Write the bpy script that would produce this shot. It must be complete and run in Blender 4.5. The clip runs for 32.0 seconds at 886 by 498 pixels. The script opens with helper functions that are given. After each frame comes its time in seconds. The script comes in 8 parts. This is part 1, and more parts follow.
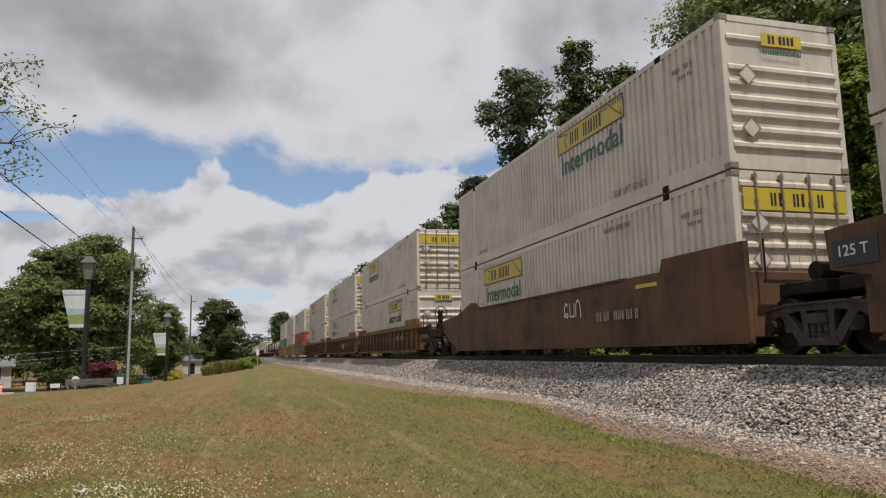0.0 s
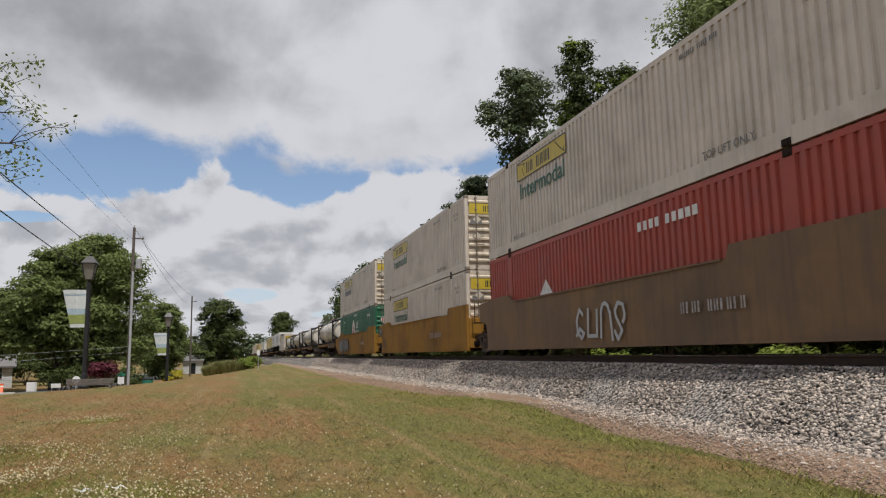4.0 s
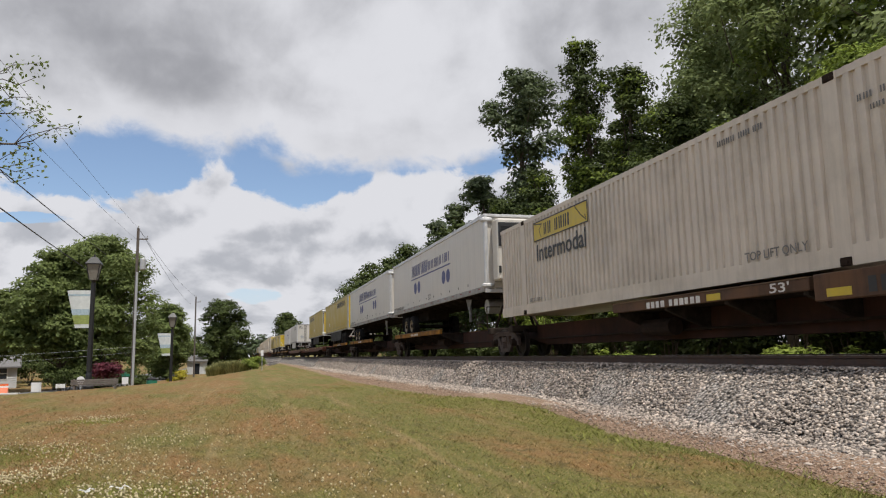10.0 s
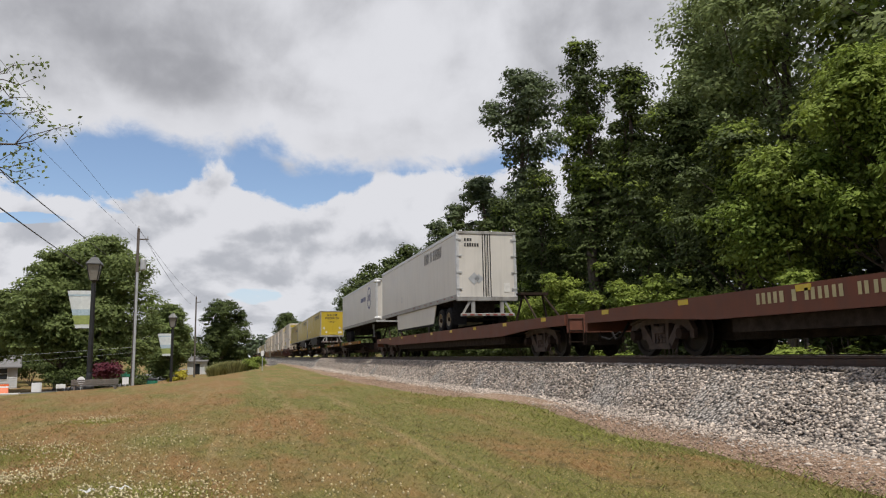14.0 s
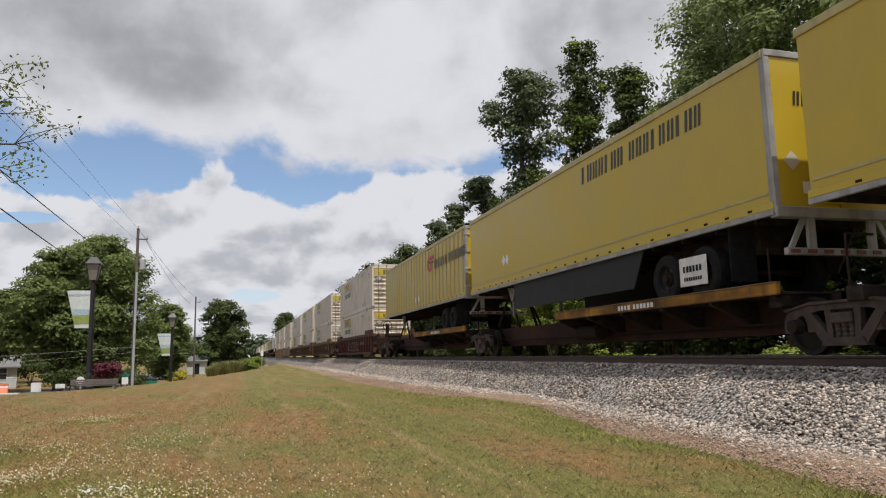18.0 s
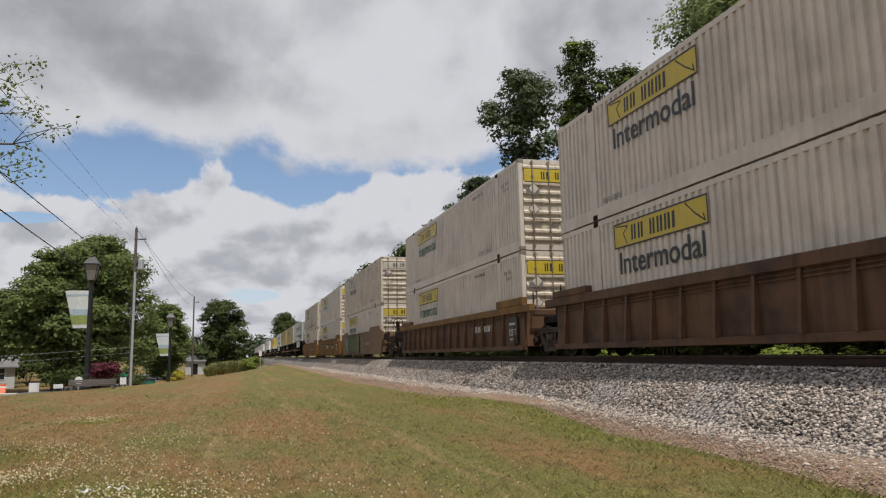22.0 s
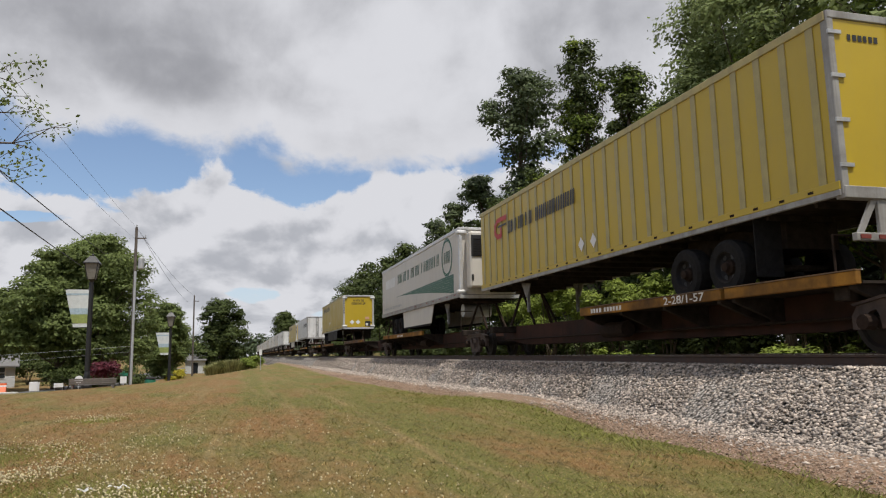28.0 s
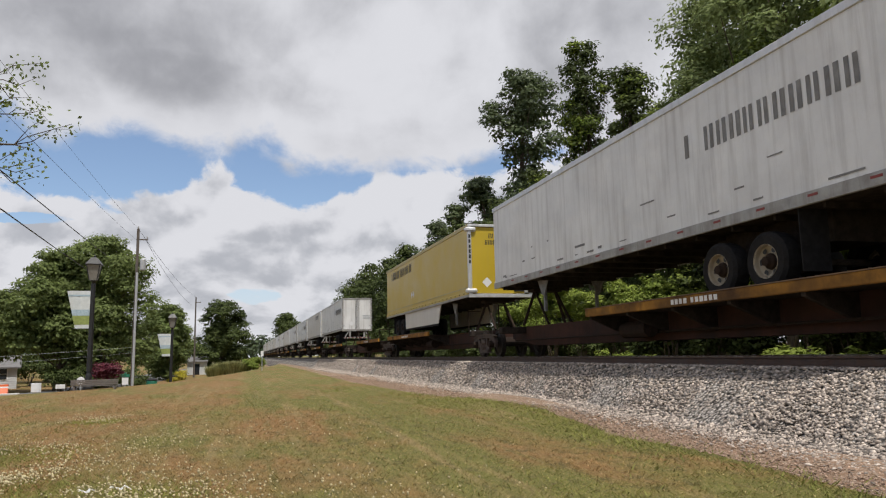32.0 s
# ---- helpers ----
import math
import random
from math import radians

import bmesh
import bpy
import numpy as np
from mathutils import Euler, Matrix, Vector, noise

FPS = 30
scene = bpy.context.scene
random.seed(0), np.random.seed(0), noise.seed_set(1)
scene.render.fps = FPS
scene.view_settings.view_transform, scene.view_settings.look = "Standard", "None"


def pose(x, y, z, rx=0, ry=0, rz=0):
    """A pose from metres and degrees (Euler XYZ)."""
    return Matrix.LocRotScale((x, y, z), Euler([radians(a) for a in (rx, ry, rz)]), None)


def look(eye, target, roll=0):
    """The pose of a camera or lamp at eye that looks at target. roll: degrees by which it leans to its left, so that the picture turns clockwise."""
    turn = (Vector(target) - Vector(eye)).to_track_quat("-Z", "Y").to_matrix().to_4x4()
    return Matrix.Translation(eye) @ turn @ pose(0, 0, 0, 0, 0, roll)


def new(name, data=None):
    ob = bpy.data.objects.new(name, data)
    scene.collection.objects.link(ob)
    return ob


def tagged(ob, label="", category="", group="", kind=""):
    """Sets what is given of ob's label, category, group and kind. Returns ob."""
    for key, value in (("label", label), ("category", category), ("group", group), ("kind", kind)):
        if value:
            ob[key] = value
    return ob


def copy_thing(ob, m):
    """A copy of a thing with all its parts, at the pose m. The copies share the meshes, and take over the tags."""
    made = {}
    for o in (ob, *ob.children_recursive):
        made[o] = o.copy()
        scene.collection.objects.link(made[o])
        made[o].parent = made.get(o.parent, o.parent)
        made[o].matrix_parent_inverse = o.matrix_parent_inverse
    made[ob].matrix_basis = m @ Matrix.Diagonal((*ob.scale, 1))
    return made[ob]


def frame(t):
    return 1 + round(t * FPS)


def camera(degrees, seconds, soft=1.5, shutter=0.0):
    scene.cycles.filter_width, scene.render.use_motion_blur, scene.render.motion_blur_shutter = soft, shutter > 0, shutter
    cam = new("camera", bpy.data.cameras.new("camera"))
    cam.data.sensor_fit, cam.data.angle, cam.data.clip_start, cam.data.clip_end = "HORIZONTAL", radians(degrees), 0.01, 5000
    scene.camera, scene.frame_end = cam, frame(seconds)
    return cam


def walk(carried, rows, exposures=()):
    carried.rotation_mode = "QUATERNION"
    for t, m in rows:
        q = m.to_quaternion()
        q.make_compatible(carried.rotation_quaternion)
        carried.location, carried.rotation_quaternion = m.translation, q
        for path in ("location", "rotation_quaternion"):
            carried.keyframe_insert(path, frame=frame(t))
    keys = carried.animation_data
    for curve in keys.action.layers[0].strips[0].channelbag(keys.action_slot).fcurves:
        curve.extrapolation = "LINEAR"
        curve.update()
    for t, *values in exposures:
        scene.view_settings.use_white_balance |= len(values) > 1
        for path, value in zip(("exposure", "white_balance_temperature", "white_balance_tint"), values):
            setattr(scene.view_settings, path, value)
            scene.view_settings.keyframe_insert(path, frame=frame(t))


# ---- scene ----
# ---------------------------------------------------------------- camera
EYE = (0.0, 0.0, 1.25)
PSI, TILT, ROLL = 15.686, 8.23, -1.144
cam = camera(63.37, 32.0, soft=1.15)


def aim(dx, dy):
    """The camera's pose when the view has drifted by dx, dy small steps."""
    a, b = radians(PSI - dx * 0.0405), radians(TILT + dy * 0.044)
    return look(EYE, (EYE[0] + math.sin(a) * math.cos(b), EYE[1] + math.cos(a) * math.cos(b), EYE[2] + math.sin(b)), ROLL)


SWAY = [(0, -8, 0), (1, -7.8, .2), (2, -6.3, .8), (3, -6.2, .2), (3.5, -6.3, 0), (5.5, -8, -.2), (6.3, -7.3, -1.2), (7, -6, -.8), (7.5, -3.2, -.2),
        (8, -1.8, 0), (9, 0, 0), (9.5, .8, .6), (10.2, -.3, .8), (11, -3, -.2), (11.6, -4.8, -.8), (12.2, -4.4, -.3), (13, -1.2, 1),
        (14, .7, 1.2), (15.5, .8, 1.2), (17, -.2, 1.2), (18.4, .2, 1), (19.1, 2.8, 1.1), (19.6, 2.4, .7), (20.5, -1.4, .1), (21.3, -1.8, 1.3),
        (22, -3, 1.2), (23, -6, .6), (24, -8, -.3), (25, -6.9, 0), (25.5, -7, 0), (27.5, -4.6, -1), (28.2, -2, -.4), (29, -.8, -.2),
        (29.8, -2, .2), (30.5, -1.7, .4), (31, -.1, 1.2), (32, .2, 1.7)]
walk(cam, [(t, aim(x, y)) for t, x, y in SWAY], [(0, -.18), (6.2, -.18), (8.5, -.02), (15, 0), (18.5, 0), (21, -.12), (24, -.2), (25.5, -.18), (28.5, -.05), (32, -.02)])

# ---------------------------------------------------------------- sky, sun
SUN_FROM = Vector((0.08, -0.38, 0.95)).normalized()
scene.view_settings.exposure = 0.0
sun_data = bpy.data.lights.new("sun", "SUN")
sun_data.energy, sun_data.angle, sun_data.color = 4.1, radians(0.6), (1.0, 0.955, 0.88)
sun = new("sun", sun_data)
sun.matrix_world = look((0, 0, 60), (-SUN_FROM.x, -SUN_FROM.y, 60 - SUN_FROM.z))


def make_world():
    w = bpy.data.worlds.new("sky")
    scene.world = w
    w.use_nodes = True
    nt = w.node_tree
    N, L = nt.nodes, nt.links
    for n in list(N):
        N.remove(n)

    def node(kind, **vals):
        n = N.new(kind)
        for k, v in vals.items():
            if k == "op":
                n.operation = v
            else:
                n.inputs[int(k[1:])].default_value = v
        return n

    def m(op, a, b=None, c=None, clamp=False):
        n = N.new("ShaderNodeMath")
        n.operation, n.use_clamp = op, clamp
        for i, s in enumerate((a, b, c)):
            if s is None:
                continue
            if isinstance(s, (int, float)):
                n.inputs[i].default_value = s
            else:
                L.new(s, n.inputs[i])
        return n.outputs[0]

    def mixc(f, a, b):
        n = N.new("ShaderNodeMix")
        n.data_type = "RGBA"
        for i, s in ((0, f), (6, a), (7, b)):
            if isinstance(s, (tuple, float, int)):
                n.inputs[i].default_value = s if not isinstance(s, tuple) else (*s, 1)
            else:
                L.new(s, n.inputs[i])
        return n.outputs[2]

    def ramp(s, lo, hi):
        n = N.new("ShaderNodeMapRange")
        n.interpolation_type = "SMOOTHSTEP"
        L.new(s, n.inputs[0])
        n.inputs[1].default_value, n.inputs[2].default_value = lo, hi
        return n.outputs[0]

    sky = N.new("ShaderNodeTexSky")
    sky.sky_type, sky.sun_disc = "NISHITA", False
    sky.sun_elevation = math.asin(SUN_FROM.z)
    sky.sun_rotation = math.atan2(SUN_FROM.x, SUN_FROM.y)
    sky.air_density, sky.dust_density, sky.ozone_density = 1.0, 0.6, 1.5
    co = N.new("ShaderNodeTexCoord")
    sep = N.new("ShaderNodeSeparateXYZ")
    L.new(co.outputs["Generated"], sep.inputs[0])
    dx, dy, dz = sep.outputs
    # clouds live in bearing and height above the horizon
    bear = m("ARCTAN2", dx, dy)
    elev = m("ARCSINE", dz)
    comb = N.new("ShaderNodeCombineXYZ")
    L.new(bear, comb.inputs[0])
    flat = m("MULTIPLY", m("LOGARITHM", m("ADD", m("MAXIMUM", elev, -0.02), 0.09), 2.718), 0.5)
    L.new(flat, comb.inputs[1])
    plane = comb.outputs[0]

    def fbm(scale, detail, rough, offset, stretch=1.6, dist=0.0):
        mp = N.new("ShaderNodeMapping")
        L.new(plane, mp.inputs[0])
        mp.inputs[1].default_value = offset
        mp.inputs[3].default_value = (1.0, stretch, 1.0)
        n = N.new("ShaderNodeTexNoise")
        L.new(mp.outputs[0], n.inputs["Vector"])
        n.inputs["Scale"].default_value, n.inputs["Detail"].default_value, n.inputs["Roughness"].default_value = scale, detail, rough
        n.inputs["Distortion"].default_value = dist
        return n.outputs["Fac"]

    def blob(b, e, rb, re, lean=0.0):
        """A soft oval round a bearing and a height, in degrees: 1 in its middle, fading outwards."""
        u = m("SUBTRACT", bear, radians(b))
        v = m("SUBTRACT", elev, radians(e))
        v = m("DIVIDE", m("SUBTRACT", v, m("MULTIPLY", u, lean)), radians(re))
        u = m("DIVIDE", u, radians(rb))
        r = m("SQRT", m("ADD", m("MULTIPLY", u, u), m("MULTIPLY", v, v)))
        return m("SUBTRACT", 1.0, ramp(r, 0.35, 1.45))

    def most(items):
        s = items[0]
        for i in items[1:]:
            s = m("MAXIMUM", s, i)
        return s

    def edge(points):
        """A line of height over bearing, in degrees, through the given points."""
        r = N.new("ShaderNodeValToRGB")
        r.color_ramp.interpolation = "EASE"
        L.new(m("DIVIDE", m("ADD", deg_b, 40.0), 80.0), r.inputs[0])
        els = r.color_ramp.elements
        els[0].position, els[1].position = (points[0][0] + 40.0) / 80.0, (points[-1][0] + 40.0) / 80.0
        for x, _ in points[1:-1]:
            els.new((x + 40.0) / 80.0)
        for e, (_, y) in zip(els, points):
            e.color = (y / 30.0, y / 30.0, y / 30.0, 1)
        return m("MULTIPLY", r.outputs[0], 30.0)

    deg_b, deg_e = m("MULTIPLY", bear, 57.2958), m("MULTIPLY", elev, 57.2958)
    upper, lower = edge(BLUE_TOP), edge(BLUE_FOOT)
    over = m("SUBTRACT", deg_e, upper)
    blue = m("MINIMUM", m("SUBTRACT", upper, deg_e), m("SUBTRACT", deg_e, lower))
    holes = m("SUBTRACT", most([m("MULTIPLY", blob(*g[:5]), g[5]) for g in GAPS]), 3.0)
    blue = m("MAXIMUM", blue, holes)
    grey = most([m("MULTIPLY", blob(*g[:5]), g[5]) for g in GREYS])
    fine = fbm(13.0, 12, 0.58, (0, 0, 0), .85, .25)
    wide = fbm(4.6, 5, 0.5, (7, 3, 0), 1.3)
    puff = fbm(8.5, 9, 0.52, (2, 0, 0), .62, .2)
    puff_up = fbm(8.5, 9, 0.52, (2, 0.05, 0), .62, .2)
    # torn edges round the blue
    raw_cover = m("SUBTRACT", m("MULTIPLY", m("SUBTRACT", fine, 0.5), 6.2), blue)
    # soft under the deck above, crisp along the heaped tops below
    above = ramp(m("SUBTRACT", deg_e, m("MULTIPLY", m("ADD", upper, lower), 0.5)), -0.6, 0.6)
    cover = m("ADD", m("MULTIPLY", ramp(raw_cover, -1.3, 1.0), above), m("MULTIPLY", ramp(raw_cover, -0.45, 0.3), m("SUBTRACT", 1.0, above)))
    under = m("SUBTRACT", lower, deg_e)
    sunny = m("MULTIPLY", m("SUBTRACT", 1.0, ramp(under, 0.6, 2.6)), m("SUBTRACT", 1.0, above))
    deck = ramp(over, -0.5, 3.2)
    soft = m("ADD", m("MULTIPLY", grey, 0.5), m("MULTIPLY", m("SUBTRACT", wide, 0.5), 2.0))
    soft = m("ADD", soft, m("MULTIPLY", m("SUBTRACT", fine, 0.5), 0.8))
    soft = m("MULTIPLY", m("ADD", soft, 0.15), m("ADD", 0.25, m("MULTIPLY", deck, 0.75)))
    small = fbm(27.0, 5, 0.5, (5, 0, 0), .65, .2)
    small_up = fbm(27.0, 5, 0.5, (5, 0.025, 0), .65, .2)
    lumpy = m("ADD", m("MULTIPLY", m("SUBTRACT", puff_up, puff), 4.4), m("MULTIPLY", m("SUBTRACT", small_up, small), 0.75))
    lumpy = m("ADD", lumpy, m("ADD", m("MULTIPLY", grey, 0.4), m("MULTIPLY", m("SUBTRACT", wide, 0.52), 0.5)))
    lumpy = m("SUBTRACT", m("ADD", lumpy, 0.22), m("MULTIPLY", sunny, 0.42))
    f = ramp(over, -1.5, 0.5)
    shade = m("ADD", m("MULTIPLY", soft, f), m("MULTIPLY", lumpy, m("SUBTRACT", 1.0, f)))
    shade = ramp(shade, -0.12, 1.05)
    white = mixc(shade, (0.73, 0.735, 0.775), mixc(f, (0.46, 0.475, 0.52), (0.34, 0.345, 0.375)))
    tint = N.new("ShaderNodeMix")
    tint.data_type, tint.blend_type = "RGBA", "MULTIPLY"
    tint.inputs[0].default_value = 1.0
    L.new(sky.outputs[0], tint.inputs[6])
    tint.inputs[7].default_value = (SKY_GAIN * 1.04, SKY_GAIN * 1.04, SKY_GAIN * 1.08, 1)
    hazed = mixc(m("MAXIMUM", m("SUBTRACT", 1.0, ramp(elev, 0.0, 0.2)), 0.03), tint.outputs[2], (0.62, 0.70, 0.80))
    col = mixc(cover, hazed, white)
    bg = N.new("ShaderNodeBackground")
    L.new(col, bg.inputs[0])
    bg.inputs[1].default_value = SKY_STRENGTH
    out = N.new("ShaderNodeOutputWorld")
    L.new(bg.outputs[0], out.inputs[0])


SKY_GAIN, SKY_STRENGTH = 0.124, 1.0
# the edges of the long blue gap: bearing and height in degrees
BLUE_TOP = [(-40, 21), (-16.9, 17.4), (-13, 16.4), (-8.5, 16.9), (-5.7, 16.3), (-2.8, 16.4), (-.3, 16.9), (1.9, 16.4), (3.7, 15.4), (6.4, 14.7), (9.1, 15.0), (14.7, 14.8), (17.9, 15.5), (21.2, 16.4), (40, 13)]
BLUE_FOOT = [(-40, 13), (-16.6, 11.9), (-13.1, 11.8), (-9.0, 11.0), (-7.1, 11.8), (-5.2, 12.3), (-3.8, 13.3), (-2.8, 13.7), (-1.5, 13.7), (-.6, 13.2), (.3, 12.7), (1.6, 12.3), (5.0, 12.0), (8.2, 13.1), (11, 14.1), (15.5, 14.2), (18.8, 14.0), (21.2, 14.6), (40, 20)]
# bearing and height in degrees, half widths, lean, depth
GAPS = [(-14.6, 9.9, 4, .6, .05, 4.2), (.8, 4.7, 2.6, 1.0, 0, 3.7), (8, 3.2, 4, .5, 0, 3.4),
        (70, 30, 20, 9, .2, 6), (-70, 35, 25, 10, .1, 6), (140, 40, 30, 12, 0, 6), (-140, 30, 30, 9, 0, 6)]
GREYS = [(-6.6, 21.0, 6.4, 2.8, -.1, 1.0), (4.8, 20.0, 5, 1.5, -.1, .35), (-12, 25, 12, 4.5, 0, 1.05), (-14, 20, 5, 2.6, 0, .6), (29, 24.5, 8, 6, .2, .8), (-.5, 9.3, 3.2, .55, -.05, .9), (-1, 8.2, 4, .7, 0, .8), (5.5, 10.1, 2.5, .6, 0, .7), (9.6, 8.4, 4, .8, 0, .5), (-6.2, 7.2, 4, .7, 0, .5),
         (-12, 9.0, 6, 1.0, 0, .5), (15, 21.5, 4, 2, 0, .3), (9, 8, 6, 1.0, 0, .3), (-3, 6.0, 14, .8, 0, .3), (60, 20, 18, 6, 0, .8), (-60, 20, 18, 6, 0, .8), (120, 25, 25, 8, 0, .8), (-120, 25, 25, 8, 0, .8)]
make_world()


# ---------------------------------------------------------------- materials
def mat(name, col, rough=0.6, metal=0.0, var=0.12, scale=6.0, fine=60.0, bump=0.15, col2=None, amount=0.5, streak=0.0, dirt=(0.16, 0.12, 0.08),
        dirt_amount=0.0, island=0.0, spec=0.5, coat=0.0, obj=0.0, trans=0.0):
    """A weathered surface: base colour, broad and fine variation, rain streaks, dirt patches, fine relief."""
    M = bpy.data.materials.new(name)
    M.use_nodes = True
    nt = M.node_tree
    N, L = nt.nodes, nt.links
    b = N["Principled BSDF"]
    b.inputs["Roughness"].default_value, b.inputs["Metallic"].default_value = rough, metal
    b.inputs["Specular IOR Level"].default_value = spec
    b.inputs["Coat Weight"].default_value = coat
    co = N.new("ShaderNodeTexCoord")

    def noise_of(sc, detail=4.0, stretch=None):
        src = co.outputs["Object"]
        if stretch:
            mp = N.new("ShaderNodeMapping")
            mp.inputs[3].default_value = stretch
            L.new(src, mp.inputs[0])
            src = mp.outputs[0]
        n = N.new("ShaderNodeTexNoise")
        n.inputs["Scale"].default_value, n.inputs["Detail"].default_value, n.inputs["Roughness"].default_value = sc, detail, 0.62
        L.new(src, n.inputs["Vector"])
        return n.outputs["Fac"]

    def rng(s, a, c, lo=0.0, hi=1.0):
        n = N.new("ShaderNodeMapRange")
        L.new(s, n.inputs[0])
        for i, v in enumerate((a, c, lo, hi)):
            n.inputs[1 + i].default_value = v
        return n.outputs[0]

    def mix(f, a, c, blend="MIX"):
        n = N.new("ShaderNodeMix")
        n.data_type, n.blend_type = "RGBA", blend
        for i, s in ((0, f), (6, a), (7, c)):
            if isinstance(s, tuple):
                n.inputs[i].default_value = (*s, 1)
            elif isinstance(s, (int, float)):
                n.inputs[i].default_value = s
            else:
                L.new(s, n.inputs[i])
        return n.outputs[2]

    broad, grain = noise_of(scale), noise_of(fine, 3.0)
    c = mix(rng(broad, 0.35, 0.65), tuple(v * (1 - var) for v in col), tuple(min(v * (1 + var), 0.95) for v in col))
    if col2:
        c = mix(rng(noise_of(scale * 0.43, 5.0), 0.5 - 0.18 + (0.5 - amount) * 0.3, 0.5 + 0.12 + (0.5 - amount) * 0.3), c, col2)
    if island:
        g = N.new("ShaderNodeNewGeometry")
        c = mix(1.0, c, rgb_of(N, L, rng(g.outputs["Random Per Island"], 0, 1, 1 - island, 1 + island)), "MULTIPLY")
    if obj:
        o = N.new("ShaderNodeObjectInfo")
        c = mix(1.0, c, rgb_of(N, L, rng(o.outputs["Random"], 0, 1, 1 - obj, 1 + obj)), "MULTIPLY")
    c = mix(rng(grain, 0.3, 0.7, 0.0, var * 1.2), c, tuple(v * 0.55 for v in col))
    if streak:
        c = mix(rng(noise_of(1.0, 6.0, (5.5, 5.5, 0.35)), 0.48, 0.70, 0.0, streak), c, dirt)
    if dirt_amount:
        c = mix(rng(noise_of(scale * 0.7, 7.0), 0.46, 0.68, 0.0, dirt_amount), c, dirt)
    L.new(c, b.inputs["Base Color"])
    if trans:
        tr = N.new("ShaderNodeBsdfTranslucent")
        L.new(c, tr.inputs[0])
        ms = N.new("ShaderNodeMixShader")
        ms.inputs[0].default_value = trans
        L.new(b.outputs[0], ms.inputs[1])
        L.new(tr.outputs[0], ms.inputs[2])
        L.new(ms.outputs[0], N["Material Output"].inputs[0])
    if bump:
        bp = N.new("ShaderNodeBump")
        bp.inputs["Strength"].default_value, bp.inputs["Distance"].default_value = bump, 0.01
        L.new(grain, bp.inputs["Height"])
        L.new(bp.outputs[0], b.inputs["Normal"])
    L.new(rng(broad, 0.3, 0.7, max(rough - 0.1, 0.05), min(rough + 0.1, 1)), b.inputs["Roughness"])
    return M


def rgb_of(N, L, s):
    n = N.new("ShaderNodeCombineColor")
    for i in range(3):
        L.new(s, n.inputs[i])
    return n.outputs[0]


RUST = (0.12, 0.055, 0.025)
M_WHITE = mat("white_container_paint", (0.645, 0.57, 0.48), 0.5, var=.05, scale=1.3, streak=.30, dirt=(.30, .26, .20), dirt_amount=.4, bump=.05)
M_WHITE_OLD = mat("worn_white_container_paint", (0.61, 0.53, 0.42), 0.6, var=.08, scale=1.6, streak=.4, dirt=(.24, .165, .11), dirt_amount=.4, bump=.06)
M_TRAILER = mat("white_trailer_panels", (0.61, 0.575, 0.52), 0.42, var=.04, scale=.8, streak=.25, dirt=(.35, .33, .30), dirt_amount=.12, bump=.03)
M_GREYTRAILER = mat("stained_grey_trailer_panels", (0.74, 0.735, 0.72), 0.45, var=.07, scale=.9, streak=.38, dirt=(.30, .27, .24), dirt_amount=.2, bump=.04)
M_SIGNYEL = mat("yellow_sign_vinyl", (0.58, 0.43, 0.035), 0.45, var=.06, scale=4, streak=.2, dirt=(.25, .2, .1), bump=.02)
M_SIGNPALE = mat("faded_sign_vinyl", (0.55, 0.52, 0.43), 0.55, var=.06, scale=4, streak=.3, dirt=(.3, .26, .2), bump=.02)
M_YEL = mat("yellow_trailer_panels", (0.50, 0.355, 0.022), 0.42, var=.04, scale=.7, streak=.12, dirt=(.42, .32, .08), dirt_amount=.08, bump=.02)
M_BLACK = mat("black_lettering", (0.025, 0.025, 0.025), 0.5, var=.2, bump=.02)
M_GREEN = mat("green_lettering", (0.014, 0.10, 0.055), 0.5, var=.12, bump=.02)
M_BLUE = mat("navy_lettering", (0.03, 0.035, 0.17), 0.45, var=.1, bump=.02)
M_REDMARK = mat("red_marks", (0.45, 0.03, 0.02), 0.5, var=.1, bump=.02)
M_PALE = mat("white_lettering", (0.70, 0.68, 0.64), 0.55, var=.1, bump=.02, dirt_amount=.2)
M_GREENBOX = mat("green_container_paint", (0.02, 0.13, 0.065), 0.45, var=.12, scale=1.2, streak=.25, dirt=(.06, .09, .06), bump=.05)
M_REDBOX = mat("orange_red_container_paint", (0.36, 0.055, 0.03), 0.5, var=.1, scale=1.2, streak=.3, dirt=(.2, .07, .05), bump=.05)
M_STEEL = mat("galvanised_steel", (0.55, 0.55, 0.54), 0.4, .6, var=.12, scale=7, bump=.1)
M_ALU = mat("dull_aluminium_rail", (0.60, 0.60, 0.60), 0.42, .4, var=.08, scale=5, streak=.2, bump=.05)
M_SILL = mat("grimy_aluminium_sill", (0.36, 0.35, 0.33), 0.55, .2, var=.12, scale=3, streak=.5, dirt=(.12, .10, .08), dirt_amount=.5, bump=.08)
M_TAPE = mat("dull_red_reflector", (0.22, 0.03, 0.022), 0.5, var=.2, scale=4, dirt=(.1, .07, .05), dirt_amount=.5, bump=.02)
M_ROD = mat("stained_lock_rods", (0.27, 0.225, 0.18), 0.6, .1, var=.2, scale=5, dirt=(.10, .06, .04), dirt_amount=.7, bump=.1)
M_SPRAY = mat("grey_spray_paint", (0.21, 0.205, 0.20), 0.7, var=.25, scale=4, dirt=(.10, .08, .06), dirt_amount=.4, bump=.05)
M_SPRAYWHITE = mat("thin_white_spray_paint", (0.36, 0.33, 0.31), 0.7, var=.3, scale=9, dirt=(.14, .08, .07), dirt_amount=.7, bump=.02)
